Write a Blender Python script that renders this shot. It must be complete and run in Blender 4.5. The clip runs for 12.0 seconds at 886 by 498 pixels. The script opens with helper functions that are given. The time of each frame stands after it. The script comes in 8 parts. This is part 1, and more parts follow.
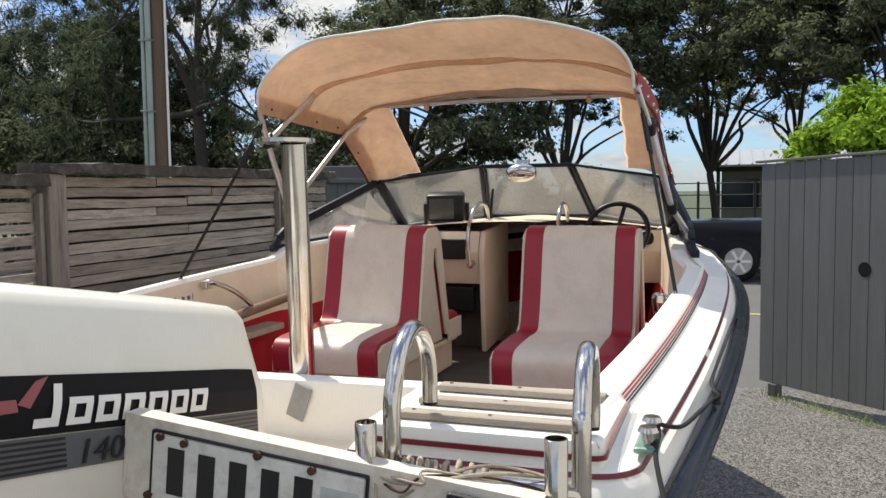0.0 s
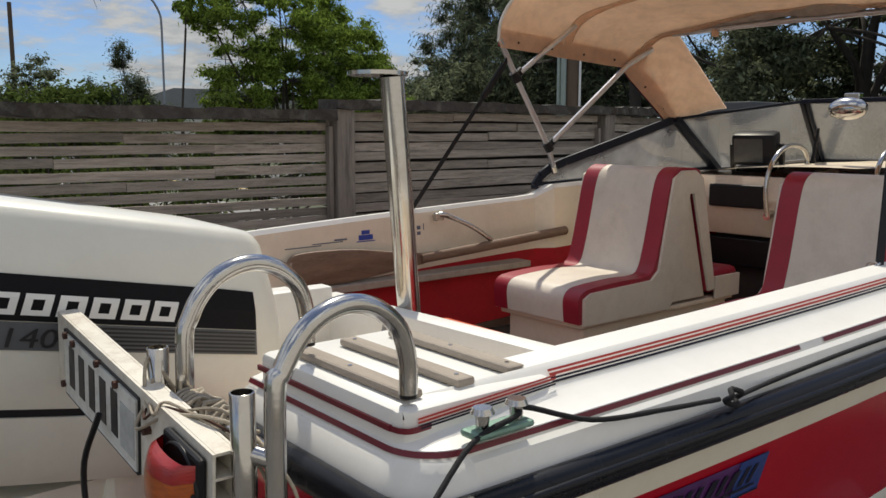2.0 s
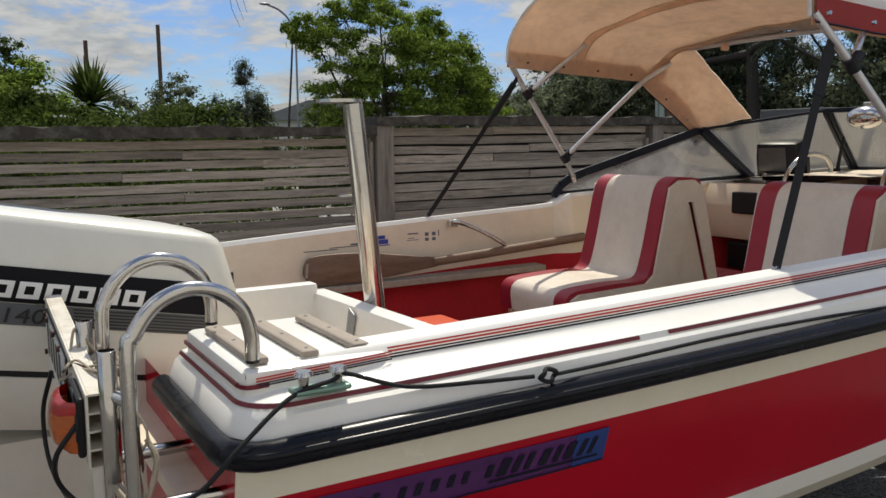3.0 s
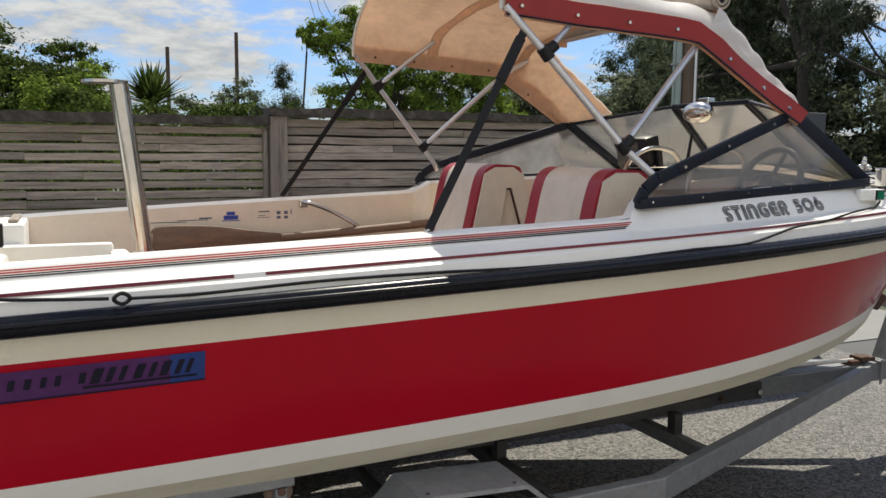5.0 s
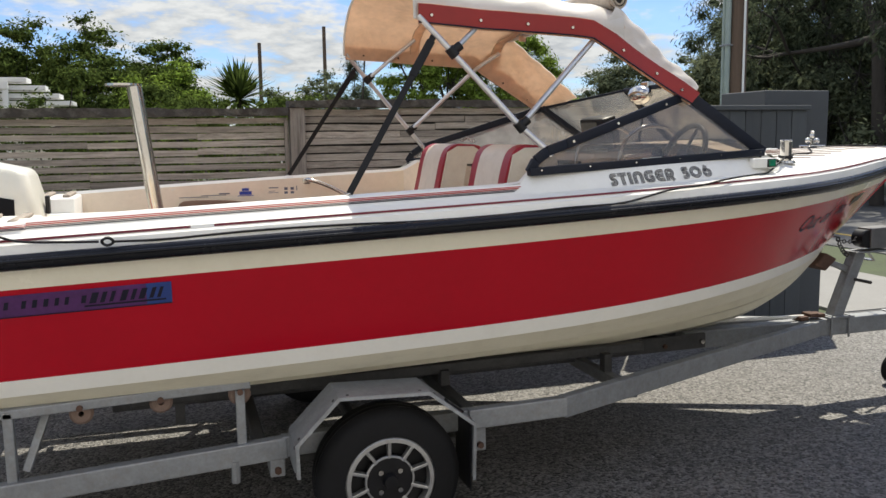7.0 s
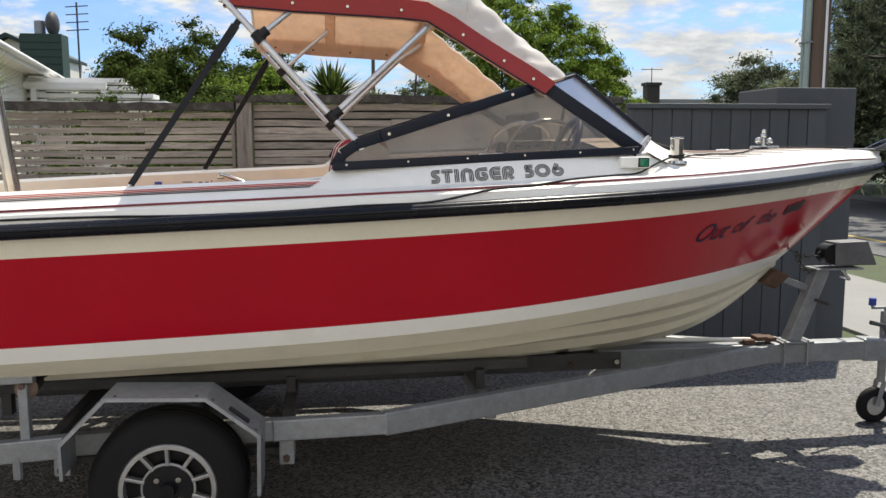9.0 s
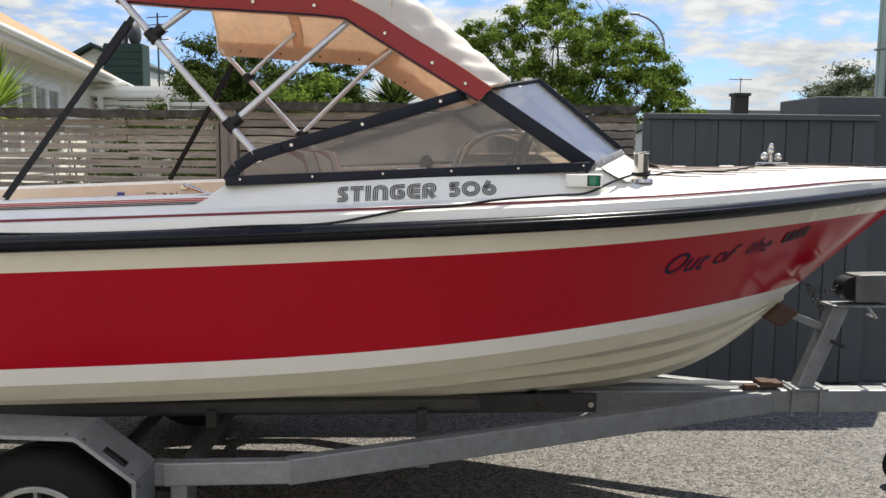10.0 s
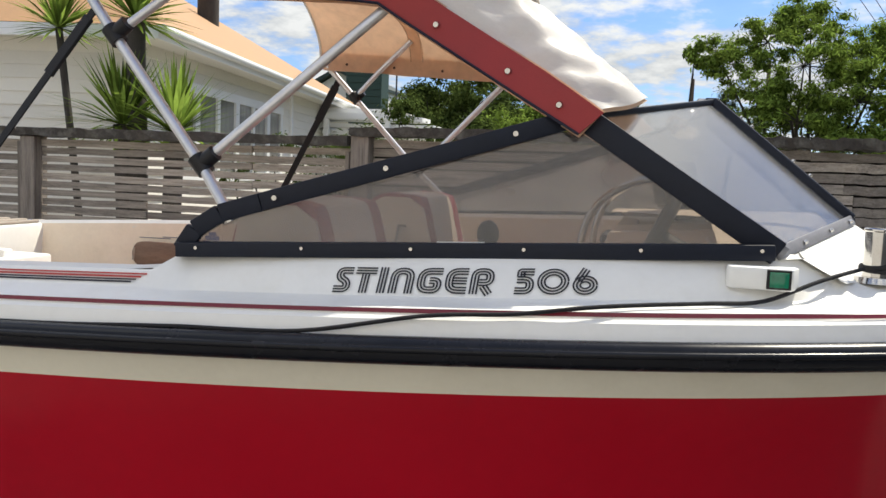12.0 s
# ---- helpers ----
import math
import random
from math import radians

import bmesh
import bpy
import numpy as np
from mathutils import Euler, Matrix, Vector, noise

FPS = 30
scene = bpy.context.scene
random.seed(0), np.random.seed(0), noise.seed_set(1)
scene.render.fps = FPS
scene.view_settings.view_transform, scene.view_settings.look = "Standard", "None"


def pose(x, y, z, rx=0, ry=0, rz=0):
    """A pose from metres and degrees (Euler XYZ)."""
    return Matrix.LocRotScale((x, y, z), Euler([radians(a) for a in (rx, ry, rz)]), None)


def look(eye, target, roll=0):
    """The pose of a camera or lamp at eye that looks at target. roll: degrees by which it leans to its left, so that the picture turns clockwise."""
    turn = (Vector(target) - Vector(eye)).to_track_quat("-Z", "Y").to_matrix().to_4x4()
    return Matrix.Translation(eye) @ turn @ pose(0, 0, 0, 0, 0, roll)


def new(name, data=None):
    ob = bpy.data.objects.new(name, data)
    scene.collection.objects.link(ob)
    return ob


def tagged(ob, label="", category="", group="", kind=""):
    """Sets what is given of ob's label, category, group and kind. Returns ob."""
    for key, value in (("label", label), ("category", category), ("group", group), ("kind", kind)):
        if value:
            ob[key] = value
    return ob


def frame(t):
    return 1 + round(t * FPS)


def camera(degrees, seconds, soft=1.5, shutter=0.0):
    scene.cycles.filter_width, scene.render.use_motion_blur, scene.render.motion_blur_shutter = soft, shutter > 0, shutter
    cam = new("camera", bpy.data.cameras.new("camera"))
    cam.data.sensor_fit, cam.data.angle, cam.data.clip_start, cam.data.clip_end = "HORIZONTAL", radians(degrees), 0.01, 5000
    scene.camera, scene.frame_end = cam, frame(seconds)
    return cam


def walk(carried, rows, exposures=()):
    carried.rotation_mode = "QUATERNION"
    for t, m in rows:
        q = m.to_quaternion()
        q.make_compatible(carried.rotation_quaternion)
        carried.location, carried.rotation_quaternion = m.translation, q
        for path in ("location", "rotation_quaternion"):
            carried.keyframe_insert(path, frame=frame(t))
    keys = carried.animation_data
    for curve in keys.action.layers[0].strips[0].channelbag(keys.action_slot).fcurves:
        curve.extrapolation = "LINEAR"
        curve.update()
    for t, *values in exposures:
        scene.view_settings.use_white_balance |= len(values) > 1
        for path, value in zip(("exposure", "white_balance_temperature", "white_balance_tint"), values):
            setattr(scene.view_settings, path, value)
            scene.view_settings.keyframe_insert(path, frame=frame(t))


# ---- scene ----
cam = camera(55.8, 12.0)
PATH = [
    (0, (-0.874, -1.121, 1.736), (1.008, -0.458, 1.596), -0.7),
    (0.5, (-0.759, -1.303, 1.738), (1.006, -0.38, 1.556), -0.7),
    (1, (-0.58, -1.442, 1.721), (1.08, -0.349, 1.495), -1.5),
    (1.5, (-0.388, -1.593, 1.72), (1.117, -0.3, 1.469), -1.3),
    (2, (-0.223, -1.821, 1.719), (1.031, -0.287, 1.442), 0.1),
    (2.5, (-0.12, -2.072, 1.722), (0.915, -0.384, 1.444), -0.0),
    (3, (0.015, -2.38, 1.749), (1.012, -0.665, 1.49), -0.7),
    (3.5, (0.258, -2.583, 1.736), (1.214, -0.847, 1.472), 0.0),
    (5.3, (0.944, -3.326, 1.636), (1.713, -1.495, 1.398), 0.4),
    (5.5, (0.947, -3.41, 1.664), (1.688, -1.57, 1.407), 0.4),
    (6, (0.979, -3.692, 1.645), (1.678, -1.834, 1.399), -0.5),
    (6.5, (1.046, -3.897, 1.641), (1.732, -2.036, 1.384), -0.5),
    (7, (1.26, -4.1, 1.615), (1.847, -2.206, 1.35), -0.8),
    (7.2, (1.366, -4.149, 1.598), (1.91, -2.244, 1.327), -0.8),
    (8.8, (2.447, -4.169, 1.568), (2.763, -2.21, 1.316), -0.2),
    (9, (2.58, -4.12, 1.557), (2.85, -2.154, 1.305), -0.1),
    (9.5, (2.91, -3.954, 1.544), (3.099, -1.978, 1.298), -0.4),
    (10, (3.225, -3.758, 1.571), (3.293, -1.772, 1.341), 0.5),
    (10.5, (3.545, -3.541, 1.573), (3.519, -1.555, 1.339), 1.8),
    (11, (3.713, -3.245, 1.579), (3.593, -1.266, 1.316), 2.8),
    (11.5, (3.716, -2.931, 1.611), (3.368, -0.977, 1.365), 2.2),
    (12, (3.615, -2.584, 1.663), (3.119, -0.655, 1.476), 2.2),
]
EXPOSURES = [(0.0, 0.98), (1.0, 0.66), (2.0, 0.36), (3.5, 0.52), (6.0, 0.91), (9.0, 1.07), (12.0, 1.05)]
walk(cam, [(t, look(eye, target, roll)) for t, eye, target, roll in PATH], [(t, e, 7050, 6) for t, e in EXPOSURES])

# ---- light ----
SUN_DIR = Vector((0.50, 0.72, 1.44)).normalized()
world = bpy.data.worlds.new("sky")
scene.world = world
world.use_nodes = True
wn, wl = world.node_tree.nodes, world.node_tree.links
wn.clear()
w_out = wn.new("ShaderNodeOutputWorld")
w_bg = wn.new("ShaderNodeBackground")
w_sky = wn.new("ShaderNodeTexSky")
w_sky.sky_type = "NISHITA"
w_sky.sun_disc = False
w_sky.sun_elevation = math.asin(SUN_DIR.z)
w_sky.sun_rotation = math.atan2(SUN_DIR.x, SUN_DIR.y)
w_sky.air_density, w_sky.dust_density, w_sky.ozone_density = 1.0, 0.4, 2.0
w_co = wn.new("ShaderNodeTexCoord")
w_sep = wn.new("ShaderNodeSeparateXYZ")
wl.new(w_co.outputs["Generated"], w_sep.inputs[0])
w_high = wn.new("ShaderNodeMath")
w_high.operation = "MAXIMUM"
w_high.inputs[1].default_value = 0.02
wl.new(w_sep.outputs["Z"], w_high.inputs[0])
w_lift = wn.new("ShaderNodeMath")
w_lift.operation = "ADD"
w_lift.inputs[1].default_value = 0.22
wl.new(w_high.outputs[0], w_lift.inputs[0])
w_flat = wn.new("ShaderNodeVectorMath")
w_flat.operation = "DIVIDE"
w_all = wn.new("ShaderNodeCombineXYZ")
for k in range(3):
    wl.new(w_lift.outputs[0], w_all.inputs[k])
wl.new(w_co.outputs["Generated"], w_flat.inputs[0])
wl.new(w_all.outputs[0], w_flat.inputs[1])
w_noise = wn.new("ShaderNodeTexNoise")
w_noise.inputs["Scale"].default_value = 1.7
w_noise.inputs["Detail"].default_value = 9.0
w_noise.inputs["Roughness"].default_value = 0.55
w_puff = wn.new("ShaderNodeTexNoise")
w_puff.inputs["Scale"].default_value = 9.0
w_puff.inputs["Detail"].default_value = 7.0
w_puff.inputs["Roughness"].default_value = 0.58
w_both = wn.new("ShaderNodeMath")
w_both.operation = "MULTIPLY_ADD"
w_both.inputs[1].default_value = 0.55
w_ramp = wn.new("ShaderNodeValToRGB")
w_ramp.color_ramp.elements[0].position = 0.70
w_ramp.color_ramp.elements[1].position = 0.86
w_ramp.color_ramp.elements[0].color = (0.10, 0.10, 0.10, 1)
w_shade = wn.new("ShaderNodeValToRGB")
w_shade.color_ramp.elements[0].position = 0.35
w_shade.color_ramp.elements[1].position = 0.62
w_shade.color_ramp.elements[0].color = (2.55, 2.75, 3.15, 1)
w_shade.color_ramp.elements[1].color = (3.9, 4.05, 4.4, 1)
w_blue = wn.new("ShaderNodeMix")
w_blue.data_type, w_blue.blend_type = "RGBA", "MULTIPLY"
w_blue.inputs["Factor"].default_value = 1.0
w_blue.inputs["B"].default_value = (0.28, 0.37, 0.56, 1)
w_mix = wn.new("ShaderNodeMix")
w_mix.data_type = "RGBA"
wl.new(w_flat.outputs[0], w_noise.inputs["Vector"])
wl.new(w_flat.outputs[0], w_puff.inputs["Vector"])
wl.new(w_puff.outputs["Fac"], w_both.inputs[0])
wl.new(w_noise.outputs["Fac"], w_both.inputs[2])
wl.new(w_both.outputs[0], w_ramp.inputs["Fac"])
wl.new(w_puff.outputs["Fac"], w_shade.inputs["Fac"])
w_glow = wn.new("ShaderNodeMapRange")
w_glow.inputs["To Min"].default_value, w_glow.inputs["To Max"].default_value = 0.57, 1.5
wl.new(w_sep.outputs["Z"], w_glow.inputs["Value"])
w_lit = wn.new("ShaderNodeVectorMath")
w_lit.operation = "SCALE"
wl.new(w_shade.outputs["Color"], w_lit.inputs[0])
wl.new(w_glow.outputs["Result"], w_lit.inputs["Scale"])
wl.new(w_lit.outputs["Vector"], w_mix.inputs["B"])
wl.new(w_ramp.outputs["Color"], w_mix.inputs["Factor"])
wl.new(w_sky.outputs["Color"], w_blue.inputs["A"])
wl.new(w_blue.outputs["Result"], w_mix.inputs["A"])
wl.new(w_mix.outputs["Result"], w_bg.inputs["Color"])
w_bg.inputs["Strength"].default_value = 0.15
wl.new(w_bg.outputs["Background"], w_out.inputs["Surface"])

sun = new("sun", bpy.data.lights.new("sun", "SUN"))
sun.data.energy, sun.data.angle, sun.data.color = 2.8, radians(0.55), (1.0, 0.95, 0.87)
sun.matrix_world = look(SUN_DIR * 50, (0, 0, 0))


# ---- materials ----
def mat(name, col, rough=0.5, metal=0.0, var=0.12, scale=6.0, fine=60.0, bump=0.06, coat=0.0, dirt=None, dirt_amt=0.0, stretch=(1, 1, 1), rand=0.0, spec=0.5, trans=0.0, island=0.0):
    """A surface with broad stains and a fine grain; col is its base colour."""
    m = bpy.data.materials.new(name)
    m.use_nodes = True
    n, l = m.node_tree.nodes, m.node_tree.links
    bsdf = n["Principled BSDF"]
    co, mp = n.new("ShaderNodeTexCoord"), n.new("ShaderNodeMapping")
    mp.inputs["Scale"].default_value = stretch
    if rand:
        info, apart, shift = n.new("ShaderNodeObjectInfo"), n.new("ShaderNodeMath"), n.new("ShaderNodeVectorMath")
        apart.operation, shift.operation = "MULTIPLY", "ADD"
        apart.inputs[1].default_value = 41.0
        l.new(info.outputs["Random"], apart.inputs[0])
        l.new(co.outputs["Object"], shift.inputs[0])
        l.new(apart.outputs[0], shift.inputs[1])
        l.new(shift.outputs["Vector"], mp.inputs["Vector"])
    else:
        l.new(co.outputs["Object"], mp.inputs["Vector"])
    broad, grain = n.new("ShaderNodeTexNoise"), n.new("ShaderNodeTexNoise")
    broad.inputs["Scale"].default_value, broad.inputs["Detail"].default_value = scale, 6
    broad.inputs["Roughness"].default_value = 0.65
    grain.inputs["Scale"].default_value, grain.inputs["Detail"].default_value = fine, 4
    for t in (broad, grain):
        l.new(mp.outputs["Vector"], t.inputs["Vector"])
    both = n.new("ShaderNodeMath")
    both.operation = "MULTIPLY_ADD"
    l.new(grain.outputs["Fac"], both.inputs[0])
    both.inputs[1].default_value = 0.45
    l.new(broad.outputs["Fac"], both.inputs[2])
    rng = n.new("ShaderNodeMapRange")
    rng.inputs["From Min"].default_value, rng.inputs["From Max"].default_value = 0.4, 1.05
    rng.inputs["To Min"].default_value, rng.inputs["To Max"].default_value = 1 - var, 1 + var
    l.new(both.outputs[0], rng.inputs["Value"])
    val = rng.outputs["Result"]
    if rand or island:
        src = n.new("ShaderNodeObjectInfo") if rand else n.new("ShaderNodeNewGeometry")
        rr = n.new("ShaderNodeMapRange")
        amt = rand or island
        rr.inputs["To Min"].default_value, rr.inputs["To Max"].default_value = 1 - amt, 1 + amt
        l.new(src.outputs["Random" if rand else "Random Per Island"], rr.inputs["Value"])
        mul = n.new("ShaderNodeMath")
        mul.operation = "MULTIPLY"
        l.new(val, mul.inputs[0])
        l.new(rr.outputs["Result"], mul.inputs[1])
        val = mul.outputs[0]
    tint = n.new("ShaderNodeVectorMath")
    tint.operation = "SCALE"
    tint.inputs[0].default_value = col
    l.new(val, tint.inputs["Scale"])
    colour = tint.outputs["Vector"]
    if dirt is not None:
        spots = n.new("ShaderNodeTexNoise")
        spots.inputs["Scale"].default_value, spots.inputs["Detail"].default_value = scale * 2.3, 8
        spots.inputs["Roughness"].default_value = 0.7
        l.new(mp.outputs["Vector"], spots.inputs["Vector"])
        sr = n.new("ShaderNodeMapRange")
        sr.inputs["From Min"].default_value, sr.inputs["From Max"].default_value = 0.48, 0.74
        sr.inputs["To Max"].default_value = dirt_amt
        l.new(spots.outputs["Fac"], sr.inputs["Value"])
        mx = n.new("ShaderNodeMix")
        mx.data_type = "RGBA"
        l.new(sr.outputs["Result"], mx.inputs["Factor"])
        l.new(colour, mx.inputs["A"])
        mx.inputs["B"].default_value = (*dirt, 1)
        colour = mx.outputs["Result"]
    l.new(colour, bsdf.inputs["Base Color"])
    rg = n.new("ShaderNodeMapRange")
    rg.inputs["To Min"].default_value, rg.inputs["To Max"].default_value = max(rough - 0.1, 0.02), min(rough + 0.1, 1)
    l.new(broad.outputs["Fac"], rg.inputs["Value"])
    l.new(rg.outputs["Result"], bsdf.inputs["Roughness"])
    bsdf.inputs["Metallic"].default_value = metal
    bsdf.inputs["Coat Weight"].default_value = coat
    bsdf.inputs["Coat Roughness"].default_value = 0.08
    bsdf.inputs["Specular IOR Level"].default_value = spec
    if bump:
        bp = n.new("ShaderNodeBump")
        bp.inputs["Strength"].default_value = bump
        bp.inputs["Distance"].default_value = 0.01
        l.new(both.outputs[0], bp.inputs["Height"])
        l.new(bp.outputs["Normal"], bsdf.inputs["Normal"])
    if trans:
        out = n["Material Output"]
        tr, ms = n.new("ShaderNodeBsdfTranslucent"), n.new("ShaderNodeMixShader")
        l.new(colour, tr.inputs["Color"])
        ms.inputs["Fac"].default_value = trans
        l.new(bsdf.outputs["BSDF"], ms.inputs[1])
        l.new(tr.outputs["BSDF"], ms.inputs[2])
        l.new(ms.outputs["Shader"], out.inputs["Surface"])
    return m


def glass(name, col, clear=0.8, rough=0.03, patch=2.2, detail=4):
    """A thin tinted sheet: clear glass with a mirror gloss that grows to the edge."""
    m = bpy.data.materials.new(name)
    m.use_nodes = True
    n, l = m.node_tree.nodes, m.node_tree.links
    n.clear()
    out, a, b, fr, mx = (n.new("ShaderNode" + k) for k in ("OutputMaterial", "BsdfTransparent", "BsdfGlossy", "LayerWeight", "MixShader"))
    a.inputs["Color"].default_value = (*col, 1)
    b.inputs["Roughness"].default_value = rough
    steep, gloss = n.new("ShaderNodeMath"), n.new("ShaderNodeMath")
    steep.operation, gloss.operation = "POWER", "MULTIPLY_ADD"
    steep.inputs[1].default_value = 3.6
    gloss.inputs[1].default_value, gloss.inputs[2].default_value = 0.9, 0.06
    l.new(fr.outputs["Facing"], steep.inputs[0])
    l.new(steep.outputs[0], gloss.inputs[0])
    front, behind, haze, hm = n.new("ShaderNodeBsdfDiffuse"), n.new("ShaderNodeBsdfTranslucent"), n.new("ShaderNodeMixShader"), n.new("ShaderNodeMixShader")
    front.inputs["Color"].default_value = behind.inputs["Color"].default_value = (0.50, 0.51, 0.53, 1)
    l.new(front.outputs[0], haze.inputs[1])
    l.new(behind.outputs[0], haze.inputs[2])
    noi, ra, co = n.new("ShaderNodeTexNoise"), n.new("ShaderNodeMapRange"), n.new("ShaderNodeTexCoord")
    noi.inputs["Scale"].default_value, noi.inputs["Detail"].default_value = patch, detail
    l.new(co.outputs["Object"], noi.inputs["Vector"])
    ra.inputs["From Min"].default_value, ra.inputs["From Max"].default_value = 0.42, 0.78
    ra.inputs["To Min"].default_value, ra.inputs["To Max"].default_value = (1 - clear) * 0.45, 1 - clear
    l.new(noi.outputs["Fac"], ra.inputs["Value"])
    l.new(ra.outputs["Result"], hm.inputs["Fac"])
    l.new(a.outputs[0], hm.inputs[1])
    l.new(haze.outputs[0], hm.inputs[2])
    l.new(gloss.outputs[0], mx.inputs["Fac"])
    l.new(hm.outputs[0], mx.inputs[1])
    l.new(b.outputs[0], mx.inputs[2])
    l.new(mx.outputs[0], out.inputs["Surface"])
    return m


M_RED = mat("red_gelcoat", (0.43, 0.004, 0.018), 0.15, var=0.08, scale=1.5, fine=25, bump=0.008, coat=0.0, spec=0.24)
M_CREAM = mat("cream_gelcoat", (0.80, 0.76, 0.64), 0.25, var=0.05, scale=2, bump=0.012, coat=0.3, dirt=(0.5, 0.44, 0.3), dirt_amt=0.18)
M_BOTTOM = mat("stained_bottom_gelcoat", (0.759, 0.713, 0.575), 0.35, var=0.05, scale=3, bump=0.015, dirt=(0.42, 0.38, 0.28), dirt_amt=0.28, stretch=(1, 2, 2))
M_DECK = mat("white_deck_gelcoat", (0.82, 0.81, 0.77), 0.42, var=0.04, scale=3, bump=0.02, coat=0.08, dirt=(0.6, 0.57, 0.48), dirt_amt=0.2)
M_LINER = mat("cream_liner", (0.82, 0.71, 0.57), 0.45, var=0.07, scale=3, bump=0.03, dirt=(0.5, 0.42, 0.3), dirt_amt=0.25)
M_RUBBER = mat("black_rubber", (0.008, 0.009, 0.013), 0.26, var=0.3, scale=8, bump=0.03, spec=0.24)
M_MAROON = mat("maroon_stripe", (0.16, 0.010, 0.022), 0.35, var=0.12, scale=9, bump=0.02)
M_STRIPE_RED = mat("red_stripe", (0.42, 0.03, 0.02), 0.35, var=0.15, scale=9, bump=0.02)
M_STRIPE_DARK = mat("navy_stripe", (0.015, 0.014, 0.028), 0.4, var=0.2, scale=9, bump=0.02, spec=0.2)
M_STEEL = mat("stainless_steel", (0.56, 0.545, 0.52), 0.16, metal=1, var=0.1, scale=12, fine=140, bump=0.02, dirt=(0.35, 0.27, 0.19), dirt_amt=0.3)
M_ALU = mat("dull_aluminium_tube", (0.62, 0.62, 0.63), 0.36, metal=0.8, var=0.12, scale=12, fine=140, bump=0.02)
M_GALV = mat("galvanised_steel", (0.285, 0.30, 0.32), 0.5, metal=0.45, var=0.25, scale=14, fine=70, bump=0.06, dirt=(0.22, 0.19, 0.16), dirt_amt=0.4)
M_DARKSTEEL = mat("dark_weathered_steel", (0.085, 0.085, 0.088), 0.6, metal=0.2, var=0.3, scale=10, bump=0.1, spec=0.3)
M_RUST = mat("rusty_steel", (0.105, 0.058, 0.042), 0.8, metal=0.2, var=0.4, scale=20, bump=0.2)
M_RUSTD = mat("dark_rust", (0.07, 0.03, 0.02), 0.85, metal=0.1, var=0.5, scale=40, bump=0.3)
M_BLACK = mat("black_plastic", (0.010, 0.010, 0.012), 0.42, var=0.25, scale=12, bump=0.05, spec=0.3)
M_NAVYFRAME = mat("dark_window_extrusion", (0.009, 0.012, 0.022), 0.5, var=0.25, scale=12, bump=0.05, spec=0.25)
M_WEB = mat("black_webbing", (0.010, 0.010, 0.012), 0.85, var=0.3, scale=20, fine=300, bump=0.3)
M_ROPE = mat("weathered_rope", (0.36, 0.31, 0.24), 0.9, var=0.35, scale=25, fine=300, bump=0.4)
M_VINYL = mat("grey_white_vinyl", (0.68, 0.61, 0.53), 0.5, var=0.08, scale=5, fine=120, bump=0.08, dirt=(0.42, 0.36, 0.29), dirt_amt=0.35)
M_VINYLW = mat("cream_vinyl", (0.72, 0.67, 0.57), 0.5, var=0.08, scale=5, fine=120, bump=0.08, dirt=(0.45, 0.38, 0.29), dirt_amt=0.3)
M_VINYLR = mat("red_vinyl", (0.30, 0.012, 0.03), 0.45, var=0.15, scale=7, fine=120, bump=0.08)
M_CARPET = mat("red_carpet", (0.42, 0.012, 0.020), 0.95, var=0.25, scale=10, fine=260, bump=0.5)
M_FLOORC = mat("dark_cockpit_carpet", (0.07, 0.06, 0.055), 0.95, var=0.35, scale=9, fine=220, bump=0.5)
M_TAN = mat("tan_canvas", (0.84, 0.62, 0.455), 0.85, var=0.2, scale=2.6, fine=26, bump=0.35, trans=0.55, dirt=(0.46, 0.30, 0.19), dirt_amt=0.42, spec=0.1)
M_CANVAS = mat("white_canvas", (0.80, 0.78, 0.74), 0.42, var=0.08, scale=3, fine=11, bump=0.5, trans=0.3, stretch=(1, 0.5, 1.4), dirt=(0.55, 0.5, 0.42), dirt_amt=0.3)
M_DECKLINE = mat("brown_deck_line", (0.17, 0.10, 0.08), 0.7, var=0.3, scale=12, bump=0.1)
M_SEAM = mat("brown_stitching", (0.60, 0.42, 0.29), 0.9, var=0.3, scale=30, bump=0.2)
M_ROLLC = mat("weathered_grey_tan_canvas", (0.42, 0.36, 0.30), 0.8, var=0.3, scale=6, fine=40, bump=0.5, dirt=(0.2, 0.16, 0.12), dirt_amt=0.5)
M_CANVASR = mat("red_canvas", (0.30, 0.022, 0.022), 0.6, var=0.15, scale=8, fine=400, bump=0.12)
M_WOODGREY = mat("grey_teak", (0.34, 0.29, 0.24), 0.8, var=0.25, scale=7, fine=90, bump=0.25, stretch=(6, 1, 6))
M_WOODBROWN = mat("brown_ply", (0.17, 0.105, 0.070), 0.6, var=0.5, scale=4, fine=50, bump=0.15, stretch=(1, 6, 6), dirt=(0.30, 0.22, 0.17), dirt_amt=0.4)
M_COWL = mat("motor_cream_paint", (0.72, 0.71, 0.64), 0.35, var=0.04, scale=3, bump=0.012, coat=0.25, dirt=(0.5, 0.48, 0.4), dirt_amt=0.2)
M_BOARD = mat("dirty_white_plastic", (0.68, 0.64, 0.56), 0.5, var=0.12, scale=9, bump=0.05, dirt=(0.33, 0.25, 0.17), dirt_amt=0.6)
M_LETTER = mat("white_lettering", (0.75, 0.75, 0.73), 0.4, var=0.03, bump=0)
M_INK = mat("black_ink", (0.012, 0.012, 0.014), 0.45, var=0.1, bump=0)
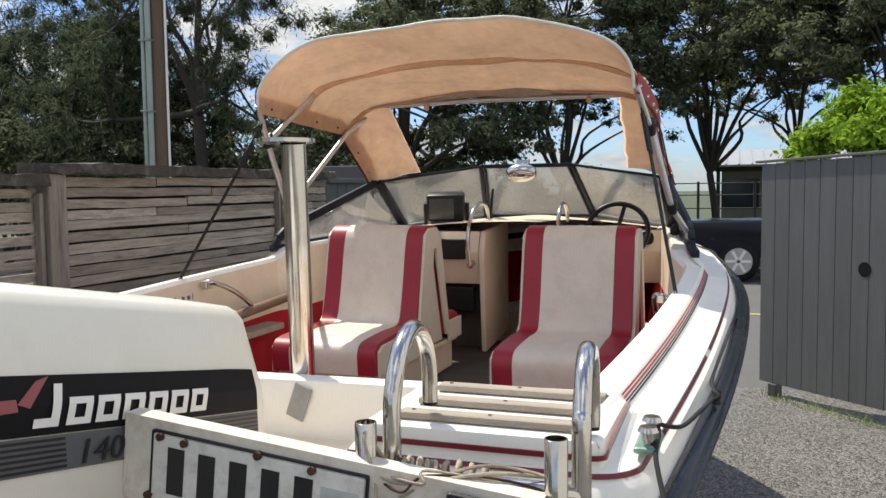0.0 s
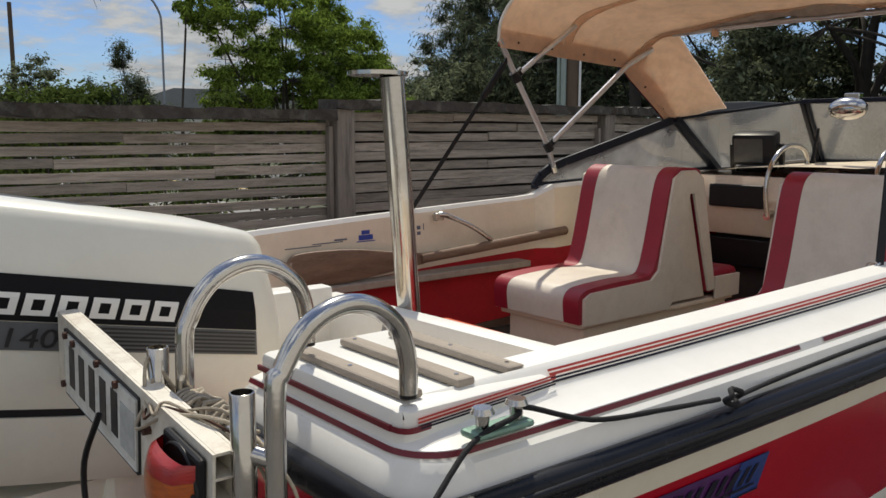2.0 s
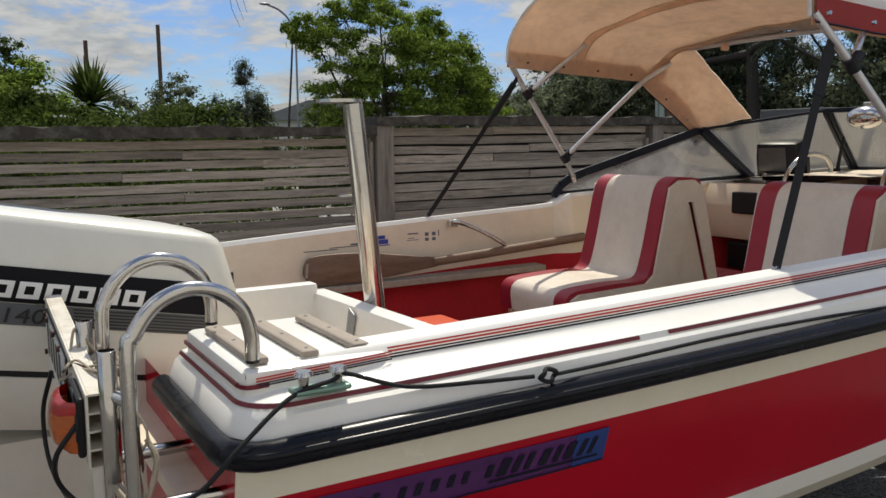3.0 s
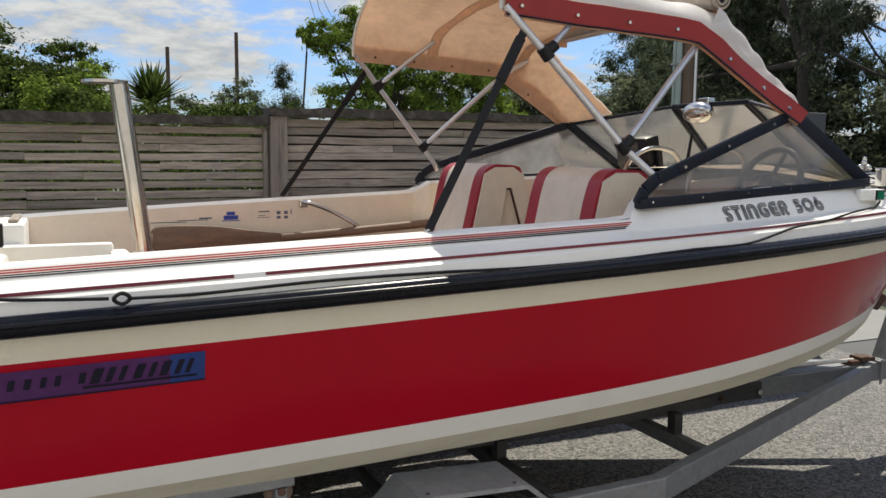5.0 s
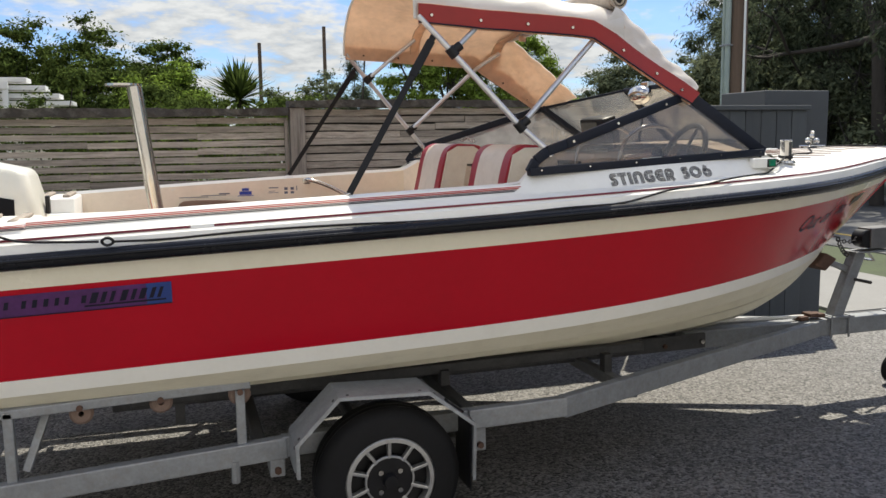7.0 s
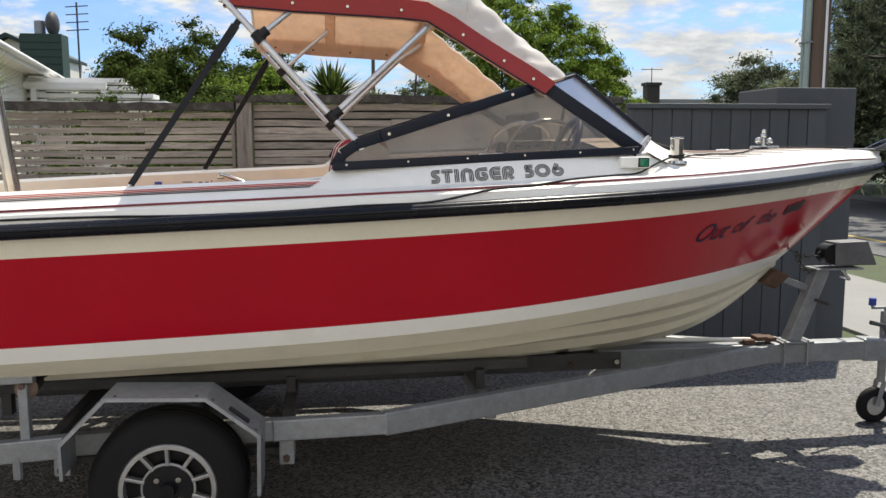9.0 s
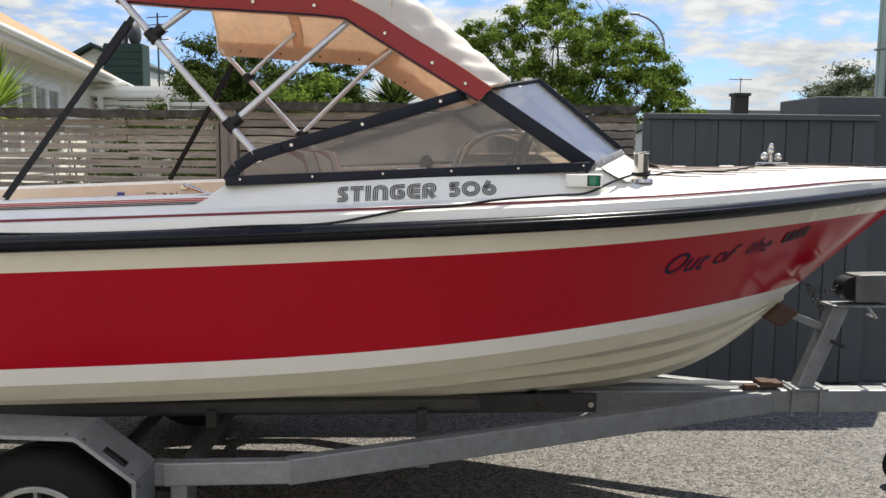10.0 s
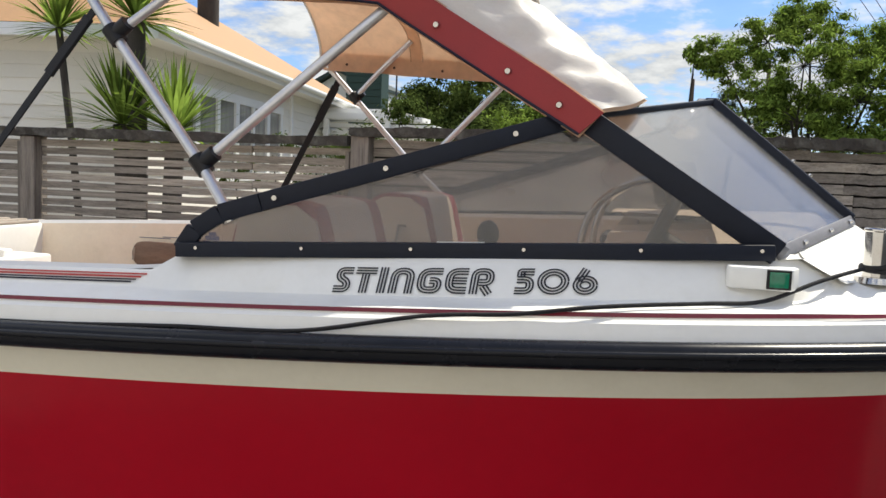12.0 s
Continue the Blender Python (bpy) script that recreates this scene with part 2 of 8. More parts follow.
M_FENCE = mat("weathered_fence_timber", (0.335, 0.295, 0.252), 0.9, var=0.5, scale=2.4, fine=40, bump=0.45, stretch=(1.6, 4, 14), rand=0.34, dirt=(0.10, 0.085, 0.07), dirt_amt=0.75)
# near-black, so the shade in the slat gaps is in the colour
M_GAPSHADE = mat("gap_shade_black", (0.018, 0.016, 0.013), 0.95, var=0.5, scale=4, fine=46, bump=0.4)
M_FENCEP = mat("weathered_post_timber", (0.23, 0.20, 0.172), 0.9, var=0.35, scale=3.2, fine=46, bump=0.4, stretch=(8, 8, 0.6), rand=0.15, dirt=(0.045, 0.04, 0.036), dirt_amt=0.75)
M_CAP = mat("lichened_cap_timber", (0.050, 0.043, 0.037), 0.95, var=0.6, scale=5, fine=60, bump=0.8, dirt=(0.24, 0.235, 0.20), dirt_amt=0.5)
M_DGREY = mat("dark_grey_stained_boards", (0.068, 0.074, 0.080), 0.6, var=0.2, scale=3, fine=50, bump=0.15, stretch=(5, 5, 0.6), rand=0.12)
M_GATE = mat("grey_stained_gate_boards", (0.13, 0.135, 0.138), 0.65, var=0.18, scale=3, fine=50, bump=0.15, stretch=(5, 5, 0.6), rand=0.1)
M_PILLAR = mat("dark_grey_plaster", (0.075, 0.080, 0.086), 0.75, var=0.12, scale=3, fine=90, bump=0.2)
M_TYRE = mat("tyre_rubber", (0.012, 0.012, 0.013), 0.75, var=0.3, scale=10, bump=0.2, spec=0.2)
M_ALLOY = mat("alloy_wheel", (0.5, 0.5, 0.5), 0.35, metal=0.8, var=0.2, scale=20, bump=0.05)
M_LEAF_DARK = mat("dark_foliage", (0.140, 0.160, 0.096), 0.5, var=0.3, scale=1.2, fine=9, bump=0, island=0.6, trans=0.45, spec=0.0)
M_LEAF_GREY = mat("grey_green_needles", (0.095, 0.115, 0.072), 0.6, var=0.3, scale=1.2, fine=9, bump=0, island=0.6, trans=0.4, spec=0.0)
M_LEAF_LIGHT = mat("bright_foliage", (0.185, 0.262, 0.052), 0.45, var=0.5, scale=2.5, fine=9, bump=0, island=0.7, trans=0.4, spec=0.0)
M_LEAF_LIME = mat("lime_foliage", (0.21, 0.34, 0.04), 0.45, var=0.35, scale=1.5, fine=9, bump=0, island=0.5, trans=0.4, spec=0.0)
M_LEAF_MID = mat("mid_foliage", (0.080, 0.112, 0.030), 0.45, var=0.4, scale=1.5, fine=9, bump=0, island=0.65, trans=0.25, spec=0.0)
M_BARK = mat("dark_bark", (0.05, 0.042, 0.035), 0.95, var=0.4, scale=5, fine=40, bump=0.6, stretch=(3, 3, 0.7))
M_WEATHERB = mat("cream_weatherboard", (0.74, 0.71, 0.64), 0.6, var=0.06, scale=2, bump=0.05, rand=0.05)
M_ROOFORANGE = mat("orange_roof", (0.42, 0.24, 0.115), 0.7, var=0.12, scale=3, fine=30, bump=0.15)
M_WHITEPAINT = mat("white_paint", (0.78, 0.78, 0.76), 0.5, var=0.05, scale=3, bump=0.03)
M_POLEWOOD = mat("pole_timber", (0.125, 0.085, 0.060), 0.9, var=0.3, scale=3, fine=40, bump=0.3, stretch=(8, 8, 0.5))
M_GLASS = glass("smoked_windscreen", (0.62, 0.59, 0.57), 0.80)
M_GLASSF = glass("milky_front_windscreen", (0.55, 0.55, 0.55), 0.66, 0.2)
M_GLASSP = glass("crazed_smoked_windscreen", (0.62, 0.59, 0.57), 0.40, 0.03, 5.5, 10)
M_GREYTRIM = mat("grey_rubber_trim", (0.20, 0.20, 0.215), 0.5, var=0.2, scale=20, fine=90, bump=0.05)
M_HOUSEGLASS = mat("house_window_glass", (0.03, 0.04, 0.05), 0.05, var=0.1, bump=0)


def ground_mat():
    m = mat("chip_seal", (0.098, 0.094, 0.090), 0.55, spec=0.6, var=0.25, scale=0.8, fine=14, bump=0.0)
    n, l = m.node_tree.nodes, m.node_tree.links
    bsdf = n["Principled BSDF"]
    co = n.new("ShaderNodeTexCoord")
    vor = n.new("ShaderNodeTexVoronoi")
    vor.inputs["Scale"].default_value = 78
    l.new(co.outputs["Object"], vor.inputs["Vector"])
    base = bsdf.inputs["Base Color"].links[0].from_socket
    rg = n.new("ShaderNodeMapRange")
    rg.inputs["To Min"].default_value, rg.inputs["To Max"].default_value = 0.10, 2.5
    sep = n.new("ShaderNodeSeparateColor")
    l.new(vor.outputs["Color"], sep.inputs[0])
    l.new(sep.outputs[0], rg.inputs["Value"])
    sc = n.new("ShaderNodeVectorMath")
    sc.operation = "SCALE"
    l.new(base, sc.inputs[0])
    l.new(rg.outputs[0], sc.inputs["Scale"])
    l.new(sc.outputs[0], bsdf.inputs["Base Color"])
    bp = n.new("ShaderNodeBump")
    bp.inputs["Strength"].default_value, bp.inputs["Distance"].default_value, bp.invert = 0.9, 0.008, True
    l.new(vor.outputs["Distance"], bp.inputs["Height"])
    l.new(bp.outputs["Normal"], bsdf.inputs["Normal"])
    return m


M_CHIP = ground_mat()
M_ROAD = mat("road_asphalt", (0.11, 0.11, 0.112), 0.85, var=0.2, scale=1.5, fine=60, bump=0.3)
M_PATH = mat("footpath_concrete", (0.25, 0.245, 0.235), 0.85, var=0.15, scale=1.5, fine=40, bump=0.15)
M_GRASS = mat("grass_ground", (0.060, 0.078, 0.036), 0.9, var=0.4, scale=1.5, fine=30, bump=0.5)


# ---- shape helpers ----
def bm_object(name, bm, material, smooth=False):
    me = bpy.data.meshes.new(name)
    bm.normal_update()
    bm.to_mesh(me)
    bm.free()
    for m in material if isinstance(material, (list, tuple)) else (material,):
        me.materials.append(m)
    if smooth:
        me.polygons.foreach_set("use_smooth", [True] * len(me.polygons))
        me.set_sharp_from_angle(angle=radians(smooth if smooth > 1 else 38))
    return new(name, me)


def adopt(ob, parent):
    ob.parent = parent
    ob.matrix_parent_inverse = world_of(parent).inverted()
    return ob


def world_of(ob):
    m = ob.matrix_basis.copy()
    return world_of(ob.parent) @ ob.matrix_parent_inverse @ m if ob.parent else m


def part(name, bm, material, parent, label="", smooth=False):
    ob = adopt(bm_object(name, bm, material, smooth), parent)
    return tagged(ob, label) if label else ob


def thing(name, loc, label, category, group="", kind=""):
    e = new(name)
    e.empty_display_size = 0.1
    e.matrix_basis = Matrix.Translation(loc)
    return tagged(e, label, category, group, kind)


def box(lo, hi, bevel=0.0, m=None, bm=None, seg=2):
    own = bm or bmesh.new()
    made = bmesh.ops.create_cube(own, size=1)["verts"]
    c, s = [(a + b) / 2 for a, b in zip(lo, hi)], [abs(b - a) for a, b in zip(lo, hi)]
    bmesh.ops.transform(own, verts=made, matrix=(m or Matrix()) @ Matrix.Translation(c) @ Matrix.Diagonal((*s, 1)))
    if bevel:
        edges = list({e for v in made for e in v.link_edges})
        bmesh.ops.bevel(own, geom=edges, offset=bevel, segments=seg, affect="EDGES", profile=0.5)
    return own


def disc(p, q, r, r2=None, seg=20, bm=None, caps=True):
    """A cylinder or cone from p to q."""
    own = bm or bmesh.new()
    p, q = Vector(p), Vector(q)
    d = q - p
    turn = d.to_track_quat("Z", "Y").to_matrix().to_4x4()
    bmesh.ops.create_cone(own, cap_ends=caps, segments=seg, radius1=r, radius2=r if r2 is None else r2, depth=d.length, matrix=Matrix.Translation((p + q) / 2) @ turn)
    return own


def ring(c, axis, r_out, r_in, width, seg=32, bm=None, rnd=0.3):
    """A tyre-like ring round an axis."""
    own = bm or bmesh.new()
    axis = Vector(axis).normalized()
    a = axis.orthogonal().normalized()
    b = axis.cross(a)
    k = (r_out - r_in) * rnd
    prof = [(r_in, -width / 2), (r_out - k, -width / 2), (r_out, -width / 2 + k), (r_out, width / 2 - k), (r_out - k, width / 2), (r_in, width / 2)]
    rows = []
    for i in range(seg):
        t = 2 * math.pi * i / seg
        rows.append([own.verts.new(Vector(c) + (a * math.cos(t) + b * math.sin(t)) * r + axis * w) for r, w in prof])
    for i in range(seg):
        for j in range(len(prof)):
            own.faces.new([rows[i][j], rows[(i + 1) % seg][j], rows[(i + 1) % seg][(j + 1) % len(prof)], rows[i][(j + 1) % len(prof)]])
    bmesh.ops.recalc_face_normals(own, faces=own.faces)
    return own


def tube(points, r, seg=10, bm=None, cyclic=False, flat=1.0, rough=0.0):
    """A round bar along points; flat squashes it upwards."""
    own = bm or bmesh.new()
    pts = [Vector(p) for p in points]
    rows, n = [], len(pts)
    up = None
    for i, p in enumerate(pts):
        a = pts[(i - 1) % n] if cyclic or i else p
        b = pts[(i + 1) % n] if cyclic or i < n - 1 else p
        d = (b - a).normalized()
        side = d.cross(Vector((0, 0, 1)) if abs(d.z) < 0.95 else Vector((0, 1, 0))) if up is None else up - d * up.dot(d)
        side.normalize()
        up = side
        w = side.cross(d)
        rr = r * (1 + rough * (random.random() - 0.5))
        rows.append([own.verts.new(p + side * math.cos(t) * rr + w * math.sin(t) * rr * flat) for t in (2 * math.pi * k / seg for k in range(seg))])
    for i in range(n if cyclic else n - 1):
        for k in range(seg):
            own.faces.new([rows[i][k], rows[i][(k + 1) % seg], rows[(i + 1) % n][(k + 1) % seg], rows[(i + 1) % n][k]])
    if not cyclic:
        own.faces.new(rows[0])
        own.faces.new(rows[-1][::-1])
    bmesh.ops.recalc_face_normals(own, faces=own.faces)
    return own


def smooth_path(points, n=8):
    """A Catmull-Rom line through points."""
    p = [Vector(q) for q in points]
    p = [2 * p[0] - p[1]] + p + [2 * p[-1] - p[-2]]
    out = []
    for i in range(1, len(p) - 2):
        for k in range(n):
            t = k / n
            a, b, c, d = p[i - 1], p[i], p[i + 1], p[i + 2]
            out.append(0.5 * (2 * b + (c - a) * t + (2 * a - 5 * b + 4 * c - d) * t * t + (3 * b - a - 3 * c + d) * t**3))
    return out + [p[-2]]


def loft(lines, bm=None, mirror=False, thick=0.0):
    """Faces between lines of equally many points; mirror adds the port side."""
    own = bm or bmesh.new()
    for sign in (1, -1) if mirror else (1,):
        grid = [[own.verts.new((x, y * sign, z)) for x, y, z in line] for line in lines]
        for a, b in zip(grid, grid[1:]):
            for i in range(len(a) - 1):
                f = [a[i], a[i + 1], b[i + 1], b[i]]
                own.faces.new(f if sign > 0 else f[::-1])
    bmesh.ops.remove_doubles(own, verts=own.verts, dist=1e-5)
    if thick:
        bmesh.ops.solidify(own, geom=own.faces[:], thickness=thick)
    bmesh.ops.recalc_face_normals(own, faces=own.faces)
    return own


def turned(bm):
    """The same faces, looking the other way."""
    bmesh.ops.reverse_faces(bm, faces=bm.faces[:])
    return bm


def prism(outline, lo, hi, axis="y", bevel=0.0, bm=None, m=None):
    """A flat outline of (a, b) pairs drawn out along an axis from lo to hi."""
    own = bm or bmesh.new()
    place = {"y": lambda a, b, h: (a, h, b), "x": lambda a, b, h: (h, a, b), "z": lambda a, b, h: (a, b, h)}[axis]
    lower = [own.verts.new(place(a, b, lo)) for a, b in outline]
    upper = [own.verts.new(place(a, b, hi)) for a, b in outline]
    own.faces.new(lower)
    own.faces.new(upper[::-1])
    n = len(outline)
    for i in range(n):
        own.faces.new([lower[i], upper[i], upper[(i + 1) % n], lower[(i + 1) % n]])
    bmesh.ops.recalc_face_normals(own, faces=own.faces)
    if bevel:
        bmesh.ops.bevel(own, geom=list({e for v in lower + upper for e in v.link_edges}), offset=bevel, segments=2, affect="EDGES", profile=0.5)
    if m is not None:
        bmesh.ops.transform(own, verts=own.verts, matrix=m)
    return own


def text_mesh(body, size, m, depth=0.001, shear=0.0, wide=1.0, spacing=1.0, outline=0.0):
    """Letters as a bmesh: a curve of the built-in font, laid at the pose m."""
    cu = bpy.data.curves.new("letters", "FONT")
    cu.body, cu.size, cu.extrude, cu.shear, cu.space_character = body, size, depth, shear, spacing
    cu.align_x, cu.resolution_u = "LEFT", 3
    if outline:
        cu.fill_mode, cu.bevel_depth = "NONE", outline
        cu.extrude, cu.bevel_resolution = 0, 0
    ob = new("letters", cu)
    dg = bpy.context.evaluated_depsgraph_get()
    me = ob.evaluated_get(dg).to_mesh()
    bm = bmesh.new()
    bm.from_mesh(me)
    ob.evaluated_get(dg).to_mesh_clear()
    bpy.data.objects.remove(ob)
    bmesh.ops.transform(bm, verts=bm.verts, matrix=m @ Matrix.Diagonal((wide, 1, 1, 1)))
    return bm


class Line:
    """A smooth line through knots, by natural cubic splines."""

    def __init__(self, xs, ys):
        self.x, self.y = np.array(xs, float), np.array(ys, float)
        n, h = len(xs), np.diff(self.x)
        a, r = np.eye(n), np.zeros(n)
        for i in range(1, n - 1):
            a[i, i - 1 : i + 2] = [h[i - 1], 2 * (h[i - 1] + h[i]), h[i]]
            r[i] = 6 * ((self.y[i + 1] - self.y[i]) / h[i] - (self.y[i] - self.y[i - 1]) / h[i - 1])
        self.m = np.linalg.solve(a, r)

    def __call__(self, x):
        x = float(min(max(x, self.x[0]), self.x[-1]))
        i = int(np.clip(np.searchsorted(self.x, x) - 1, 0, len(self.x) - 2))
        h = self.x[i + 1] - self.x[i]
        a = (self.x[i + 1] - x) / h
        b = 1 - a
        return float(a * self.y[i] + b * self.y[i + 1] + ((a**3 - a) * self.m[i] + (b**3 - b) * self.m[i + 1]) * h * h / 6)


def bar(p, q, w, h, up=(0, 0, 1), bevel=0.003, bm=None):
    """A rectangular bar from p to q, w across and h along up."""
    p, q, up = Vector(p), Vector(q), Vector(up)
    d = (q - p).normalized()
    side = up.cross(d).normalized()
    up = d.cross(side)
    m = Matrix((( *d, 0), (*side, 0), (*up, 0), (0, 0, 0, 1))).transposed()
    m = Matrix.Translation(p) @ m
    return box((0, -w / 2, -h / 2), ((q - p).length, w / 2, h / 2), bevel, m, bm)


def sheet(corners, thick=0.004, bm=None):
    """A flat pane with thickness between its corners."""
    own = bm or bmesh.new()
    c = [Vector(v) for v in corners]
    n = (c[1] - c[0]).cross(c[2] - c[0]).normalized() * thick / 2
    a, b = [own.verts.new(v + n) for v in c], [own.verts.new(v - n) for v in c]
    own.faces.new(a)
    own.faces.new(b[::-1])
    for i in range(len(c)):
        j = (i + 1) % len(c)
        own.faces.new([a[i], b[i], b[j], a[j]])
    bmesh.ops.recalc_face_normals(own, faces=own.faces)
    return own


def ball(c, r, scale=(1, 1, 1), seg=14, bm=None):
    own = bm or bmesh.new()
    bmesh.ops.create_uvsphere(own, u_segments=seg, v_segments=seg // 2 + 1, radius=r, matrix=Matrix.Translation(c) @ Matrix.Diagonal((*scale, 1)))
    return own


# ---- boat ----
half = Line([0.30, 1.1, 1.9, 2.7, 3.4, 4.1, 4.7, 5.15, 5.42, 5.52], [1.02, 1.101, 1.147, 1.149, 1.083, 0.918, 0.60, 0.300, 0.095, 0.0])
keel_z = Line([0.3, 2.0, 3.2, 3.8, 4.33, 4.65, 4.93], [0.43, 0.435, 0.45, 0.478, 0.54, 0.68, 0.91])
chine_y = Line([0.3, 1.1, 1.9, 2.7, 3.4, 4.0, 4.45, 4.75, 4.93], [0.87, 0.93, 0.96, 0.945, 0.86, 0.66, 0.40, 0.17, 0.0])
chine_z = Line([0.3, 1.25, 2.03, 3.03, 3.78, 4.4, 4.93], [0.706, 0.748, 0.780, 0.823, 0.872, 0.905, 0.93])


def sheer(x):
    return 1.1854 + 0.0577 * x - 0.0069 * x * x + 0.0008 * x**3


US = [1 - (1 - i / 60) ** 1.35 for i in range(61)]
STERN = 0.40


def sheer_line(out=-0.035, up=0.0):
    pts = []
    for u in US:
        x = STERN + (5.52 - STERN) * u
        y = max(half(x) + out, 0) if u < 1 else 0
        pts.append((x, -y, sheer(x) + up))
    return pts


def chine_line():
    return [(STERN + (4.93 - STERN) * u, -chine_y(STERN + (4.93 - STERN) * u), chine_z(STERN + (4.93 - STERN) * u)) for u in US]


def keel_line():
    return [(STERN + (4.93 - STERN) * u, 0.0, min(keel_z(STERN + (4.93 - STERN) * u), chine_z(STERN + (4.93 - STERN) * u))) for u in US]


def between(a, b, f, bulge=0.0):
    return [tuple((1 - f) * p + f * q for p, q in zip(v, w)) for v, w in zip(a, b)]


SHEER, CHINE, KEEL = sheer_line(), chine_line(), keel_line()


def side_at(f):
    """A hull line between sheer (0) and chine (1), a little hollow towards the bow."""
    out = []
    for u, (x, y, z) in zip(US, between(SHEER, CHINE, f)):
        out.append((x, y * (1 - 0.30 * u**3 * f * (1 - f)), z))
    return out


boat = thing("motorboat", (2.5, 0, 0.43), "red and cream fibreglass runabout on a galvanised trailer", "boat")
F_TOP, F_BOT = 0.20, 0.875
part("sheer_band", turned(loft([side_at(f) for f in (0, 0.07, 0.14, F_TOP)], mirror=True)), M_CREAM, boat, "cream band under the rub rail", 30)
part("side_panel", loft([side_at(f) for f in np.linspace(F_TOP, F_BOT, 9)], mirror=True), M_RED, boat, "glossy red painted topside", 30)
part("chine_band", loft([side_at(f) for f in (F_BOT, 0.93, 1.0)], mirror=True), M_DECK, boat, "white band along the chine", 30)
rows = [CHINE]
for k, f in enumerate((0.06, 0.335, 0.345, 0.41, 0.655, 0.665, 0.73, 1.0)):
    line = between(CHINE, KEEL, f)
    if k in (0, 2, 5):
        line = [(x, y, z - 0.046 * (1 - u**9)) for u, (x, y, z) in zip(US, line)]
    rows.append(line)
part("bottom", loft(rows, mirror=True), M_BOTTOM, boat, "weather-stained cream hull bottom with strakes", 20)
tr_out = [(STERN, y, z) for (x, y, z) in [side_at(f)[0] for f in (0, 0.25, 0.5, 0.75, 1)] + [(r[0]) for r in rows[1:]]]
bm = bmesh.new()
vs = [bm.verts.new(p) for p in tr_out] + [bm.verts.new((x, -y, z)) for x, y, z in tr_out[-2::-1]]
bm.faces.new(vs[::-1])
part("transom", bm, M_RED, boat, "red painted transom")


def rail_path(out, up):
    """Along the starboard side from the bow, round the stern corner and back up the port side."""
    s = [(x, y, z + up) for x, y, z in sheer_line(out)]
    s = s[::-1]
    aft = s[-1]
    r = 0.075
    s = [p for p in s if p[0] > STERN + r]
    corner = [(STERN + r - r * math.sin(a) - 0.012, aft[1] + r - r * math.cos(a) - 0.0, aft[2]) for a in (0.0, 0.4, 0.8, 1.2, 1.57)]
    half_way = s + corner
    return half_way + [(STERN - 0.012, -0.47, aft[2])]


for s in (1, -1):
    part("rub_rail", tube([(x, y * s, z) for x, y, z in rail_path(-0.020, -0.003)], 0.0255, 14, flat=1.08), M_RUBBER, boat, "black rubber rub rail", 60)
    part("rail_insert", tube([(x, y * s, z) for x, y, z in rail_path(0.0035, 0.003)], 0.0075, 8), M_RUBBER, boat, "thin black rail insert", 60)

# deck side: ledge, striped coaming, raised panel below the windscreen
X_STEP0, X_STEP1 = 2.555, 2.625


def ramp(x, a, b):
    t = min(max((x - a) / (b - a), 0), 1)
    return t * t * (3 - 2 * t)


def deck_row(k, x):
    b, s = half(x), sheer(x)
    up = ramp(x, X_STEP0, X_STEP1) * (1 - ramp(x, 3.86, 4.02))
    fade = 1 - 0.75 * ramp(x, 4.6, 5.45)
    out, high = {
        0: (0.035, 0.012), 1: (0.050, 0.052), 2: (0.060, 0.058), 3: (0.067, 0.071),
        4: (0.128 + 0.012 * up, 0.085 - 0.008 * up), 5: (0.140 + 0.012 * up, 0.094 - 0.012 * up), 6: (0.156 + 0.054 * up, 0.117 + 0.046 * up), 7: (0.166 + 0.06 * up, 0.123 + 0.048 * up),
    }[k]
    if x > 3.9:
        t = ramp(x, 3.86, 4.05)
        out = out * (1 - t) + t * {0: 0.035, 1: 0.05, 2: 0.060, 3: 0.068, 4: 0.12, 5: 0.15, 6: 0.19, 7: 0.24}[k]
        high = high * (1 - t) + t * {0: 0.012, 1: 0.052, 2: 0.057, 3: 0.068, 4: 0.078, 5: 0.088, 6: 0.10, 7: 0.112}[k]
    y = max(b - out * (1 if x < 4.9 else fade), 0.0)
    return (x, -y, s + high * (1 if x < 5 else 1 - 0.25 * ramp(x, 5, 5.5)))


X_AFT = 0.51
XS_ALL = [X_AFT + (5.49 - X_AFT) * (1 - (1 - i / 90) ** 1.2) for i in range(91)]


def stern_sweep(k, t=0.0, off=0.0, n=9):
    """Row k of the deck side carried round the stern corner and across to the engine well."""
    a, b = deck_row(k, X_AFT), deck_row(min(k + 1, 7), X_AFT)
    y, z = -(a[1] + (b[1] - a[1]) * t), a[2] + (b[2] - a[2]) * t
    mid = -deck_row(0, X_AFT)[1] - 0.11
    r = y - mid + off
    arc = [(X_AFT - r * math.sin(u), -(mid + r * math.cos(u)), z + off * 0.6) for u in np.linspace(0, math.pi / 2, n)]
    return arc + [(X_AFT - r, -0.48, z + off * 0.6)]


for s in (1, -1):
    part("stern_corner", loft([[(x, y * s, z) for x, y, z in stern_sweep(k)] for k in range(5)]), M_DECK, boat, "white rounded stern corner", 40)
    part("corner_stripe", loft([[(x, y * s, z) for x, y, z in stern_sweep(2, t, 0.0025)] for t in (0.28, 0.88)]), M_MAROON, boat, "maroon stripe round the stern corner")
part("side_deck", turned(loft([[deck_row(k, x) for x in XS_ALL] for k in range(8)], mirror=True)), M_DECK, boat, "white side deck and coaming", 30)


